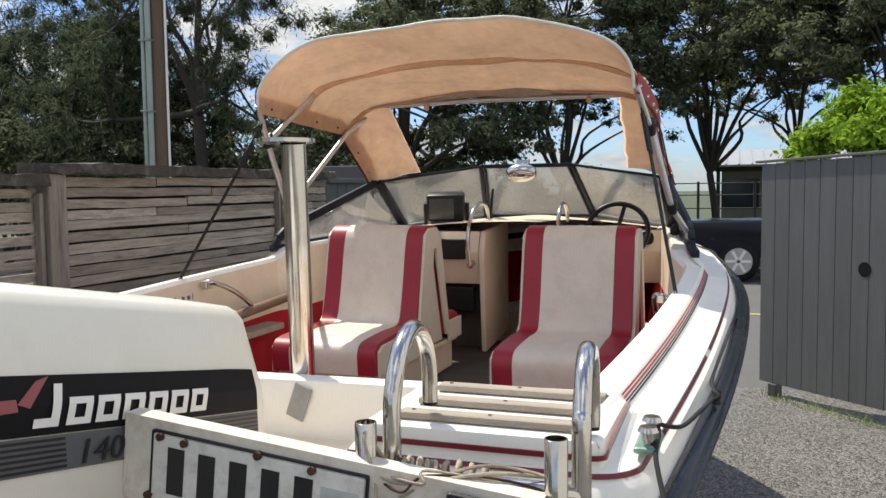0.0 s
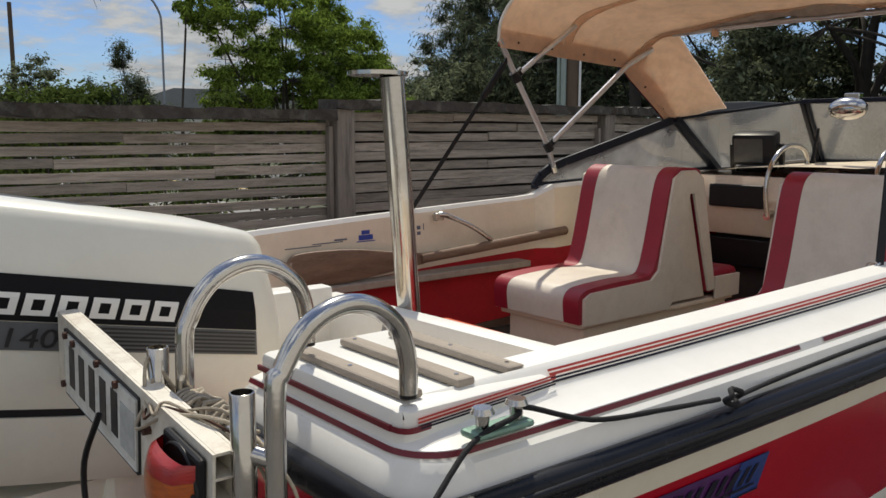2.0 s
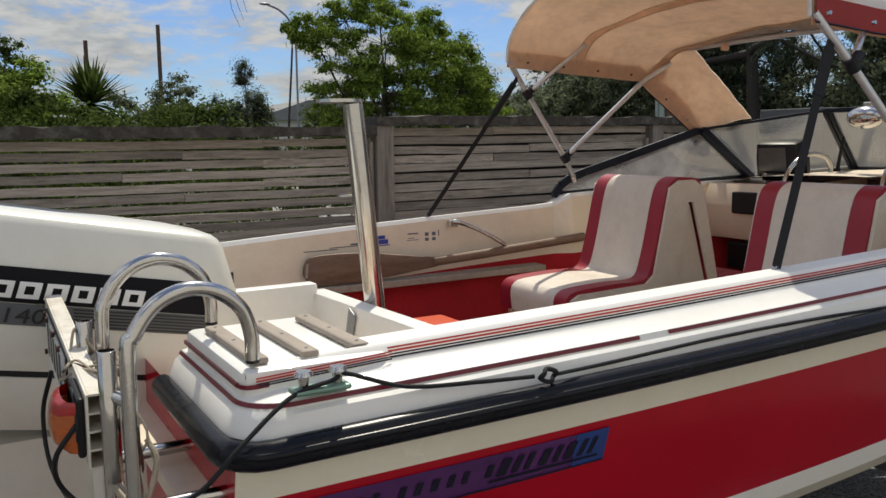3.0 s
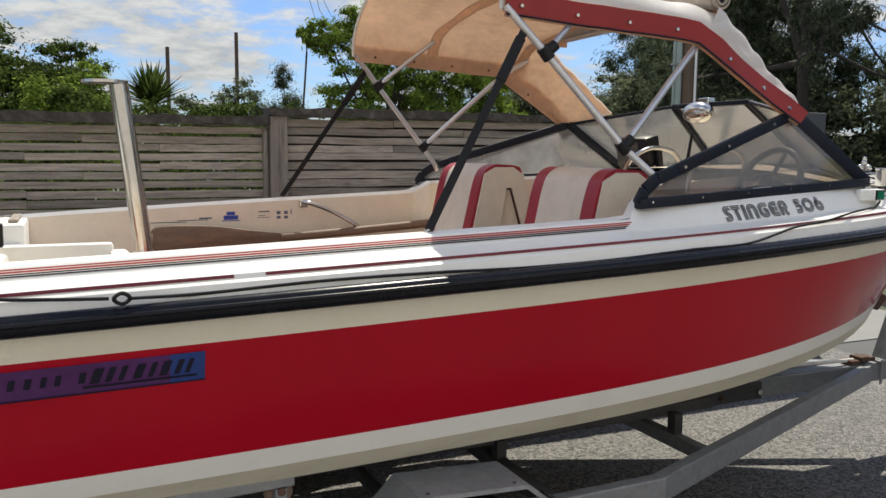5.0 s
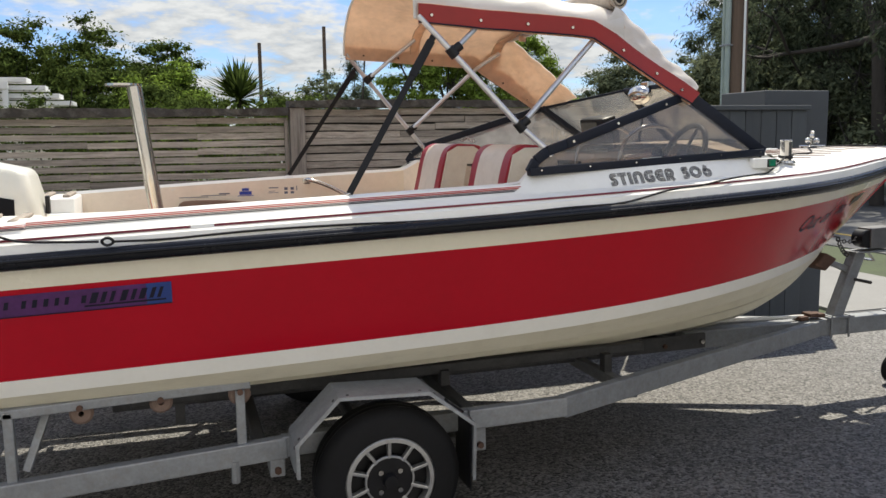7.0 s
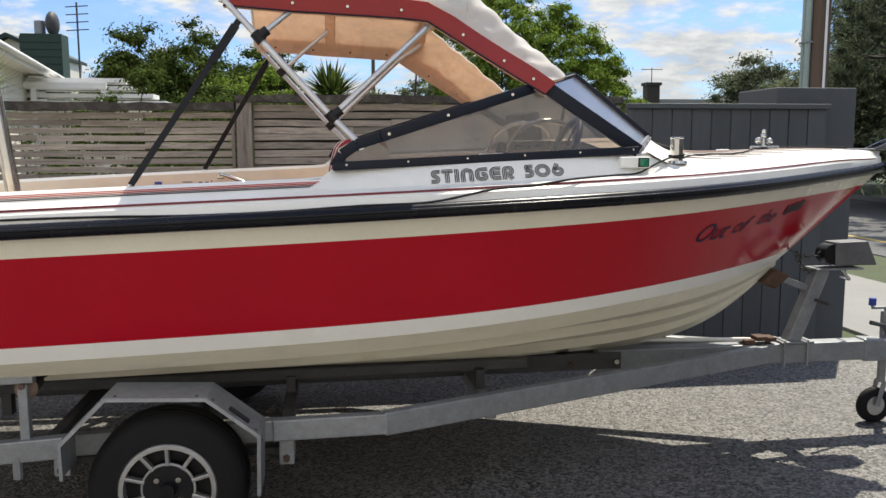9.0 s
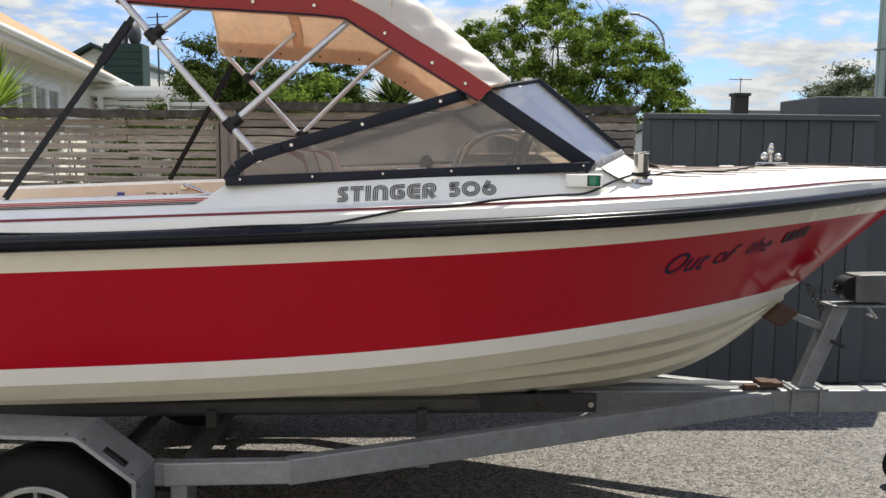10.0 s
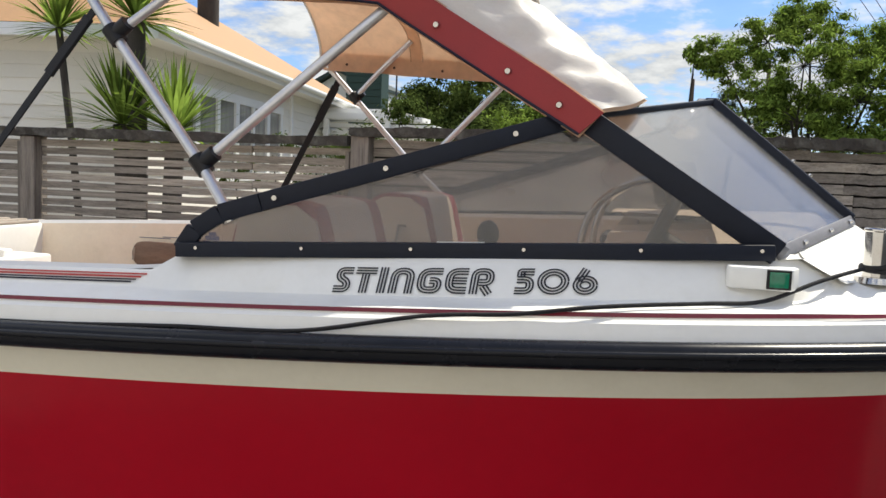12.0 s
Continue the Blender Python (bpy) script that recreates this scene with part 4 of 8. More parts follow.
# ---- seats ----
def seat_pair(y0, y1, label, group):
    """Back-to-back seat: an aft cushion and back in one striped pad, a forward one behind it, A-shaped sides and a box base."""
    t = thing("back_to_back_seat", (2.6, (y0 + y1) / 2, 0.85), label, "boat seat", group)
    top = [Vector((a, 0, b)) for a, b in ((2.085, 1.01), (2.078, 1.09), (2.10, 1.128), (2.16, 1.142), (2.34, 1.150), (2.46, 1.148), (2.515, 1.165), (2.545, 1.24), (2.575, 1.36), (2.602, 1.48), (2.63, 1.548), (2.68, 1.577), (2.735, 1.575))]
    outer = [(p.x, p.z) for p in smooth_path(top, 4)]
    under = [(2.735, 1.50), (2.70, 1.495), (2.665, 1.44), (2.60, 1.16), (2.56, 1.01)]
    w = y1 - y0
    red = 0.078
    edges = [(y0, y0 + red, "stripe", M_VINYLR), (y0 + red, y1 - red, "pad", M_VINYL), (y1 - red, y1, "stripe", M_VINYLR)]
    for a, b, nm, m in edges:
        part(nm, prism(outer + under, a + 0.0008, b - 0.0008, "y"), m, t, "red vinyl stripe" if nm == "stripe" else "pale grey vinyl pad", 50)
    for y, d in ((y0, -1), (y1, 1)):
        o = [(2.10, 1.005), (2.10, 1.105), (2.14, 1.125), (2.50, 1.135), (2.545, 1.17), (2.625, 1.535), (2.68, 1.565), (2.77, 1.565), (2.825, 1.53), (2.945, 1.05), (2.90, 1.045), (2.765, 1.47), (2.735, 1.47), (2.66, 1.05), (2.62, 1.005)]
        part("side", prism(o, min(y, y + 0.012 * d), max(y, y + 0.012 * d), "y"), M_VINYLW, t, "cream vinyl side")
    fwd = [(p.x, p.z) for p in smooth_path([Vector((a, 0, b)) for a, b in ((2.738, 1.576), (2.79, 1.57), (2.825, 1.535), (2.88, 1.30), (2.94, 1.06))], 4)]
    for a, b, nm, m in edges:
        part("forward_" + nm, prism(fwd + [(2.89, 1.05), (2.84, 1.25), (2.775, 1.50), (2.738, 1.50)], a + 0.0008, b - 0.0008, "y"), m if nm == "stripe" else M_VINYLW, t, "red vinyl stripe" if nm == "stripe" else "cream vinyl forward back", 50)
    part("forward_cushion", box((2.95, y0 + 0.01, 1.02), (3.16, y1 - 0.01, 1.13), 0.03, seg=3), M_VINYLR, t, "red vinyl forward cushion", 40)
    part("forward_cushion_side", box((2.96, y0 - 0.004, 1.0), (3.15, y0 + 0.008, 1.10), 0.004), M_VINYLW, t, "cream cushion side")
    part("base", box((2.14, y0 + 0.03, 0.848), (3.10, y1 - 0.03, 1.0), 0.01), M_LINER, t, "cream moulded seat box")
    part("lip", box((2.11, y0 + 0.01, 0.985), (3.12, y1 - 0.01, 1.008), 0.006), M_LINER, t, "cream seat lip")
    for y in (y0 + 0.012, y1 - 0.018):
        part("gusset", prism([(2.66, 1.02), (2.90, 1.02), (2.765, 1.46), (2.735, 1.46)], y, y + 0.006, "y"), M_VINYLW, t, "cream panel between the seat backs")
    return t


seat_pair(0.205, 0.665, "white vinyl back-to-back seat with red stripes on a cream box", "cockpit seats")
seat_pair(-0.725, -0.265, "white vinyl back-to-back seat with red stripes beside the wheel", "cockpit seats")

# port locker, plank and sticker
part("side_shelf", prism([(1.0, 0.80), (1.0, 0.93), (2.45, 0.93), (2.45, 0.82)], 1.118, 1.146, "z", 0.004), M_WOODGREY, boat, "grey timber side shelf")
plank = thing("paddle", (1.6, 0.86, 1.15), "weathered brown wooden paddle lying on the side shelf", "paddle")
o = smooth_path([(1.27, 0, 1.150), (1.226, 0, 1.20), (1.24, 0, 1.262), (1.30, 0, 1.280), (1.50, 0, 1.276), (1.68, 0, 1.252), (1.86, 0, 1.228)], 4)
o += smooth_path([(1.86, 0, 1.186), (1.68, 0, 1.168), (1.50, 0, 1.150), (1.36, 0, 1.147)], 4)
part("blade", prism([(p.x, p.z) for p in o], 0.838, 0.858, "y", 0.006), M_WOODBROWN, plank, "weathered brown blade", 40)
part("shaft", tube([(1.84, 0.848, 1.208), (2.1, 0.848, 1.222), (2.7, 0.846, 1.262)], 0.021, 12), M_WOODBROWN, plank, "round wooden shaft", 60)
part("edge_wear", prism([(1.228, 1.19), (1.236, 1.25), (1.246, 1.25), (1.240, 1.19)], 0.836, 0.8375, "y"), M_WOODGREY, plank, "pale worn tip")
stick = thing("sticker_strip", (1.6, 0.9, 1.3), "white and blue sticker strip on the cockpit side", "sticker")
bm = bmesh.new()
for x0, x1, z0, z1 in ((1.20, 1.92, 1.286, 1.345),):
    loft([[(x, -in_row(2, x)[1] + 0.006 - 0.012 * (1.40 - z) / 0.24 - 0.004, z) for x in np.linspace(x0, x1, 12)] for z in (z0, z1)], bm)
part("backing", bm, mat("clear_vinyl_backing", (0.78, 0.72, 0.62), 0.3, var=0.06), stick, "white vinyl backing")
M_BLUE = mat("blue_ink", (0.03, 0.06, 0.35), 0.5, var=0.2, bump=0)
M_PRINT = mat("grey_blue_print", (0.12, 0.13, 0.18), 0.5, var=0.2, bump=0)
for k, (x0, x1, z0, z1) in enumerate(((1.575, 1.645, 1.298, 1.318), (1.590, 1.630, 1.320, 1.336), (1.565, 1.655, 1.291, 1.295), (1.24, 1.40, 1.292, 1.2955), (1.36, 1.50, 1.299, 1.3025), (1.46, 1.52, 1.305, 1.312), (1.745, 1.80, 1.330, 1.336), (1.745, 1.78, 1.312, 1.315), (1.74, 1.80, 1.303, 1.306), (1.835, 1.855, 1.318, 1.334), (1.835, 1.855, 1.296, 1.310), (1.872, 1.892, 1.318, 1.334), (1.872, 1.892, 1.296, 1.310), (1.906, 1.911, 1.315, 1.342))):
    bm = bmesh.new()
    loft([[(x, -in_row(2, x)[1] + 0.006 - 0.012 * (1.40 - z) / 0.24 - 0.0065, z) for x in np.linspace(x0, x1, 4)] for z in (z0, z1)], bm)
    part("print", bm, M_BLUE if k < 3 else M_PRINT, stick, "printed bar")
bucket = thing("red_fuel_lid", (1.35, -0.2, 0.85), "red plastic fuel tank on the cockpit floor", "fuel tank")
part("tank", box((1.34, 0.12, 0.848), (1.66, 0.46, 1.065), 0.03, seg=3), mat("red_plastic", (0.62, 0.075, 0.02), 0.4, var=0.1), bucket, "", 30)

# ski pole
ski = thing("ski_pole", (1.17, 0.0, 0.96), "polished steel ski pole with a flat round top", "ski pole")
part("pole", disc((1.19, 0.02, 0.85), (1.075, -0.022, 1.862), 0.033, 0.033, 24), M_STEEL, ski, "", 50)
part("top_plate", disc((1.03, -0.022, 1.862), (1.03, -0.022, 1.872), 0.078, 0.078, 28), M_STEEL, ski, "flat round plate", 40)

# ---- bimini canopy ----
can = thing("bimini_canopy", (2.6, 0, 2.0), "tan-lined white canvas bimini with a red valance", "canopy")


def arch(x, f, lift=0.0):
    """A point of the canopy at length x, f from -1 (starboard edge) to 1."""
    t = (x - 2.19) / (3.14 - 2.19)
    w = 0.768 - 0.008 * t + 0.012 * math.sin(math.pi * t)
    zb, zt = 2.085 - 0.055 * t, 2.378 - 0.165 * t - 0.02 * math.sin(math.pi * t)
    a = f * 1.571
    p = 0.78 - 0.2 * t
    y = w * math.copysign(abs(math.sin(a)) ** (0.82), a)
    z = zb + (zt - zb) * abs(math.cos(a)) ** p
    wr = 0.008 * math.sin(9 * x + 5 * f) * math.sin(4 * f + 2 * x) + 0.004 * math.sin(23 * x - 11 * f)
    wr += 0.004 * math.sin(31 * x + 17 * f + 3 * math.sin(5 * f)) * math.cos(6 * f - 7 * x)
    wr *= 1 - 0.7 * abs(f) ** 6
    return (x, y, z + lift + wr)


CXS = np.linspace(2.19, 3.14, 48)
CFS = np.linspace(-1, 1, 61)
part("lining", turned(loft([[arch(x, f) for f in CFS] for x in CXS])), M_TAN, can, "sunlit tan canvas underside", 60)
part("cover", loft([[arch(x, f, 0.009) for f in CFS] for x in CXS]), M_CANVAS, can, "white canvas top", 60)
part("rear_hem", tube([arch(2.188, f, 0.004) for f in CFS], 0.0065, 8), M_CANVAS, can, "thin white rear hem", 60)
for x0, x1 in ((2.585, 2.635), (3.085, 3.14)):
    part("bow_pocket", turned(loft([[arch(x0 + (x1 - x0) * t, f, -0.004 - 0.006 * math.sin(math.pi * t)) for f in CFS[3:-3]] for t in np.linspace(0, 1, 5)])), M_TAN, can, "sewn tan bow pocket", 60)
    for x in (x0, x1):
        part("seam", tube([arch(x, f, -0.004) for f in CFS[2:-2]], 0.0028, 5), M_SEAM, can, "stitched seam", 60)
for s in (1, -1):
    n = 22
    rows = []
    for i in range(n + 1):
        t = i / n
        low = Vector((3.00 + 0.43 * t, (0.768 + 0.02 * t) * s, 2.030 - 0.255 * t))
        shoulder = Vector((3.12 + 0.44 * t, (0.705 - 0.01 * t) * s, 2.170 - 0.352 * t + 0.008 * math.sin(9 * t)))
        high = Vector((3.145 + 0.43 * t, (0.585 - 0.01 * t) * s, 2.185 - 0.345 * t))
        line = smooth_path([low, low.lerp(shoulder, 0.55) + Vector((0, 0.012 * s, 0)), shoulder, high], 5)
        for j, p in enumerate(line[4:], 4):
            p += Vector((0.3, 0.5 * s, 0.8)) * (0.006 * math.sin(13 * t + 0.9 * j) * math.sin(math.pi * t) + 0.004 * math.sin(29 * t - 0.7 * j))
        rows.append([tuple(p) for p in line])
    part("cheek_lining", turned(loft(rows)), M_TAN, can, "tan canvas side cheek", 60)
    part("cheek_cover", loft([[(x, y + 0.006 * s, z + 0.008) for x, y, z in r] for r in rows]), M_CANVAS, can, "white canvas side cheek", 60)
    # red valance along the lower edge
    lower, upper = [], []
    for x in np.linspace(2.20, 2.98, 16):
        a, b = arch(x, -s * -1.0), arch(x, s * 0.86)
        t = (x - 2.2) / 0.9
        lower.append((x, a[1] + 0.012 * s, a[2] - 0.012))
        upper.append((x, a[1] + 0.016 * s, a[2] + 0.062))
    for t in np.linspace(0.15, 1, 8):
        lx, lz = 2.98 + 0.45 * t, 2.026 - 0.272 * t
        end = max(t - 0.8, 0) / 0.2
        lower.append((lx + 0.012 * end, (0.785 + 0.025 * t + 0.014 * end) * s, lz - 0.006 * end))
        upper.append((lx + 0.039 + 0.022 * end, (0.785 + 0.018 * t - 0.020 * ramp(t, 0.1, 0.4) * (1 - ramp(t, 0.6, 0.9)) + 0.014 * end) * s, lz + 0.062 - 0.022 * end))
    part("valance", loft([lower, upper], thick=0.004), M_CANVASR, can, "red canvas valance", 60)
    part("valance_hem", tube([(x, y + 0.004 * s, z) for x, y, z in lower], 0.0035, 6), M_STRIPE_DARK, can, "dark lower hem", 60)
    inner = [[(x, y - 0.012 * s, z - 0.006) for x, y, z in lower], [(x, y - 0.014 * s, z + 0.004) for x, y, z in upper]]
    part("inner_hem", loft(inner, thick=0.003), M_TAN, can, "tan inside hem with studs", 60)
    for k in (2, 6, 10, 14, 18, 21):
        c = Vector(inner[0][k]).lerp(Vector(inner[1][k]), 0.35)
        part("stud", disc(c, c - Vector((0, 0.006 * s, 0)), 0.006, 0.004, 8), M_RUSTD, can, "small brown stud")
    for k in (1, 5, 9, 13, 17, 20, 22):
        c = Vector(lower[k]).lerp(Vector(upper[k]), 0.42)
        part("stud", disc(c, c + Vector((0, 0.008 * s, 0)), 0.009, 0.006, 10), M_STEEL, can, "chrome stud")
    # frame tubes
    kz, jz, base = (2.60, 0.872, 1.655), (2.330, 0.812, 1.955), (2.705, 0.930, 1.548)
    g = [at_side(p, s) for p in (base, kz, jz, (2.20, 0.775, 2.10))]
    part("frame_tube", tube(g, 0.0125, 10), M_ALU, can, "main aluminium frame tube", 60)
    part("frame_tube", tube([at_side(kz, s), (3.00, 0.752 * s, 2.03), (3.12, 0.70 * s, 2.11)], 0.0125, 10), M_ALU, can, "forward aluminium frame tube", 60)
    part("frame_tube", tube([at_side(jz, s), (2.45, 0.765 * s, 2.06), (2.60, 0.72 * s, 2.18)], 0.011, 10), M_ALU, can, "short aluminium frame tube", 60)
    for c, d in ((kz, (0.3, 0, -0.35)), (jz, (0.3, 0, -0.35))):
        v = Vector(at_side(c, s))
        dd = Vector(d).normalized()
        part("clamp", disc(v - dd * 0.022, v + dd * 0.022, 0.021, seg=14), M_BLACK, can, "black tube clamp", 40)
        part("clamp", disc(v, v + Vector((0.035, 0, 0.028)), 0.019, seg=14), M_BLACK, can, "black tube clamp", 40)
    part("tube_foot", disc(Vector(g[0]) - Vector((0.01, 0, -0.012)), Vector(g[0]) - Vector((-0.004, 0, 0.016)), 0.018, seg=12), M_STEEL, can)
    # webbing strap
    hi, lo = Vector((2.262, 0.790 * s, 2.025)), Vector((1.868, 0.938 * s, 1.405))
    d = (lo - hi).normalized()
    w = Vector((1, 0, 0.6)).normalized()
    part("strap", bar(hi, lo, 0.004, 0.026, w, 0.001), M_WEB, can, "black webbing strap")
    part("strap_slider", bar(hi + d * 0.03, hi + d * 0.20, 0.010, 0.034, w, 0.002), M_WEB, can, "doubled strap with buckle")
    part("strap_hook", tube([lo, lo + Vector((0.006, 0, -0.012)), lo + Vector((-0.004, 0, -0.022)), lo + Vector((-0.016, 0, -0.012))], 0.004, 8), M_BLACK, can, "black snap hook")
    part("strap_eye", ring(lo + Vector((-0.002, 0, -0.012)), (0, 1, 0), 0.016, 0.009, 0.006, 14), M_STEEL, can, "steel eye")
part("front_bow", tube([(3.14, 0.6, 2.172), (3.14, 0.3, 2.176), (3.14, 0, 2.178), (3.14, -0.3, 2.176), (3.14, -0.62, 2.172)], 0.0125, 10), M_ALU, can, "front aluminium bow", 60)
roll = [(3.13 + 0.008 * math.sin(7 * y), y, 2.232 + 0.006 * math.sin(11 * y) - 0.05 * abs(y) ** 2.5) for y in np.linspace(-0.70, 0.66, 24)]
part("rolled_screen", tube(roll, 0.044, 14, rough=0.22), M_ROLLC, can, "rolled-up weathered front screen", 70)
for p, d in ((roll[0], -1), (roll[-1], 1)):
    for r in (0.040, 0.026):
        part("roll_edge", ring((p[0], p[1] + 0.006 * d, p[2]), (0, 1, 0), r, r - 0.008, 0.018, 18), M_ROLLC, can, "layered roll end", 40)
    # no real hollow: a black disc carries the shade inside the roll
    part("roll_core", disc((p[0], p[1] + 0.002 * d, p[2]), (p[0], p[1] + 0.005 * d, p[2]), 0.033, seg=18), M_BLACK, can, "black disc for the shade in the roll's hollow")
for y in (-0.45, 0.37):
    part("roll_tie", box((3.11, y - 0.008, 2.142), (3.15, y + 0.008, 2.172), 0.003), M_TAN, can, "short tan tie tab")


# ---- outboard motor ----
motor = thing("outboard_motor", (0.2, 0, 0.5), "cream outboard motor with a black side panel", "outboard motor")


def cowl_top(x):
    return 1.622 - 0.185 * (x + 0.05) if x > 0.0 else 1.613 + 0.06 * x - 0.6 * x * x


def cowl_ring(x0, x1, w, z_of, r=0.09, taper=0.0, n=7):
    pts = []
    for cx, cy, a0 in ((x1 - r, w - r, 0), (x0 + r, w - r, 90), (x0 + r, -w + r, 180), (x1 - r, -w + r, 270)):
        for k in range(n):
            a = radians(a0 + 90 * k / (n - 1))
            x, y = cx + r * math.cos(a), cy + r * math.sin(a)
            pts.append((x, y * (1 - taper * max(x - 0.25, 0)), z_of(x)))
        if a0 in (0, 180):
            xa, xb = (x1 - r, x0 + r) if a0 == 0 else (x0 + r, x1 - r)
            for t in (0.2, 0.4, 0.6, 0.8):
                x = xa + (xb - xa) * t
                pts.append((x, (w if a0 == 0 else -w) * (1 - taper * max(x - 0.25, 0)), z_of(x)))
    return pts


def ring_loft(rings, cap=True):
    bm = bmesh.new()
    g = [[bm.verts.new(p) for p in r] for r in rings]
    n = len(g[0])
    for a, b in zip(g, g[1:]):
        for i in range(n):
            bm.faces.new([a[i], a[(i + 1) % n], b[(i + 1) % n], b[i]])
    if cap:
        bm.faces.new(g[0][::-1])
        bm.faces.new(g[-1])
    bmesh.ops.recalc_face_normals(bm, faces=bm.faces)
    return bm


def tilt(z):
    """A level of the tilted motor, as a height for each x."""
    return lambda x: z - 0.19 * (x - 0.25)


rings = [cowl_ring(-0.19, 0.655, 0.196, tilt(1.190), taper=0.1), cowl_ring(-0.20, 0.668, 0.205, tilt(1.215), taper=0.1),
         cowl_ring(-0.205, 0.675, 0.209, tilt(1.30), taper=0.1), cowl_ring(-0.205, 0.670, 0.207, tilt(1.40), taper=0.1),
         cowl_ring(-0.20, 0.632, 0.170, lambda x: cowl_top(x) - 0.026, 0.05, taper=0.1), cowl_ring(-0.197, 0.622, 0.160, lambda x: cowl_top(x) - 0.009, 0.05, taper=0.1),
         cowl_ring(-0.188, 0.609, 0.148, lambda x: cowl_top(x), 0.05, taper=0.1), cowl_ring(-0.12, 0.52, 0.06, lambda x: cowl_top(x) + 0.010, 0.05, taper=0.1)]
part("cowl", ring_loft(rings), M_COWL, motor, "cream painted cowl", 32)
part("cowl_seam", ring_loft([cowl_ring(-0.19, 0.655, 0.19, tilt(1.174), taper=0.1), cowl_ring(-0.19, 0.655, 0.19, tilt(1.19), taper=0.1)]), M_BLACK, motor, "dark cowl seam", 30)
part("lower_pan", ring_loft([cowl_ring(-0.12, 0.52, 0.150, tilt(1.03), taper=0.1), cowl_ring(-0.17, 0.60, 0.185, tilt(1.075), taper=0.1), cowl_ring(-0.19, 0.655, 0.198, tilt(1.174), taper=0.1)]), M_COWL, motor, "cream lower pan", 32)
part("leg", ring_loft([cowl_ring(-0.06, 0.24, 0.065, lambda x: 0.42, 0.05), cowl_ring(-0.06, 0.26, 0.075, lambda x: 0.7, 0.06), cowl_ring(-0.10, 0.36, 0.105, lambda x: 0.95, 0.08), cowl_ring(-0.12, 0.46, 0.125, lambda x: 1.02, 0.09)]), M_COWL, motor, "cream drive leg", 32)
part("anti_vent_plate", box((-0.25, -0.12, 0.415), (0.26, 0.12, 0.43), 0.005), M_COWL, motor)
part("gearcase", ball((0.06, 0, 0.30), 0.07, (2.4, 0.85, 0.85), 16), M_COWL, motor, "", 60)
part("gearcase_strut", box((-0.04, -0.03, 0.30), (0.18, 0.03, 0.42), 0.015), M_COWL, motor)
part("skeg", prism([(0.0, 0.26), (0.14, 0.26), (0.06, 0.13), (0.0, 0.13)], -0.008, 0.008, "y"), M_COWL, motor)
part("propeller_hub", disc((-0.10, 0, 0.30), (-0.24, 0, 0.30), 0.055, 0.035, 16), M_BLACK, motor, "", 40)
for k in range(3):
    m3 = Matrix.Translation((-0.17, 0, 0.30)) @ Matrix.Rotation(radians(120 * k + 20), 4, "X") @ Matrix.Rotation(radians(28), 4, "Z")
    part("propeller_blade", prism([(-0.05, 0.03), (-0.075, 0.11), (-0.03, 0.17), (0.04, 0.15), (0.06, 0.03)], -0.004, 0.004, "y", 0.0, m=m3), M_BLACK, motor)
part("clamp_bracket", box((0.27, -0.13, 0.72), (0.45, 0.13, 1.03), 0.02), M_COWL, motor, "cream clamp bracket")
part("front_latch", box((0.672, -0.02, 1.30), (0.69, 0.02, 1.38), 0.004), M_BLACK, motor, "black cowl latch")


def on_cowl(x, z, s=-1, off=0.003):
    """A point on the cowl's side."""
    w = float(np.interp(z + 0.19 * (x - 0.25), (1.19, 1.215, 1.30, 1.40, 1.539), (0.196, 0.205, 0.209, 0.207, 0.171)))
    return (x, s * (w * (1 - 0.1 * max(x - 0.25, 0)) + off), z)


def band(name, x0, x1, z0, z1, m, label, off=0.003, s=-1, n=10):
    bm = loft([[on_cowl(x, z0(x) + (z1(x) - z0(x)) * f, s, off) for x in np.linspace(x0, x1, n)] for f in (0, 0.25, 0.5, 0.75, 1)])
    return part(name, bm, m, motor, label)


for s in (-1, 1):
    band("side_panel", -0.10, 0.58, lambda x: 1.406 - 0.19 * x, lambda x: 1.490 - 0.19 * x - 0.05 * max(x - 0.54, 0), mat("satin_black_panel", (0.008, 0.008, 0.010), 0.55, var=0.2, spec=0.12), "black side panel", 0.0036, s)
    band("louvre_panel", -0.10, 0.58, lambda x: 1.352 - 0.19 * x, lambda x: 1.404 - 0.19 * x, mat("grey_louvre_panel", (0.10, 0.105, 0.115), 0.5, var=0.1), "grey louvred panel", 0.003, s)
    for k in range(6):
        band("louvre_line", 0.24, 0.575, lambda x, k=k: 1.356 + 0.008 * k - 0.19 * x, lambda x, k=k: 1.360 + 0.008 * k - 0.19 * x, M_INK, "", 0.0045, s, 6)
        band("louvre_line", -0.10, 0.06, lambda x, k=k: 1.356 + 0.008 * k - 0.19 * x, lambda x, k=k: 1.360 + 0.008 * k - 0.19 * x, M_INK, "", 0.0045, s, 4)
# maker's mark: plain slanted white strokes
def mark(x0, x1, d0, d1):
    """A slanted white stroke on the side panel, d0 to d1 above its foot."""
    rows = [[on_cowl(x + d * 0.30, 1.417 - 0.19 * x + d * 0.86, -1, 0.0062) for x in (x0, x1)] for d in np.linspace(d0, d1, 6)]
    part("mark", loft(rows), M_LETTER, motor, "plain white stroke")


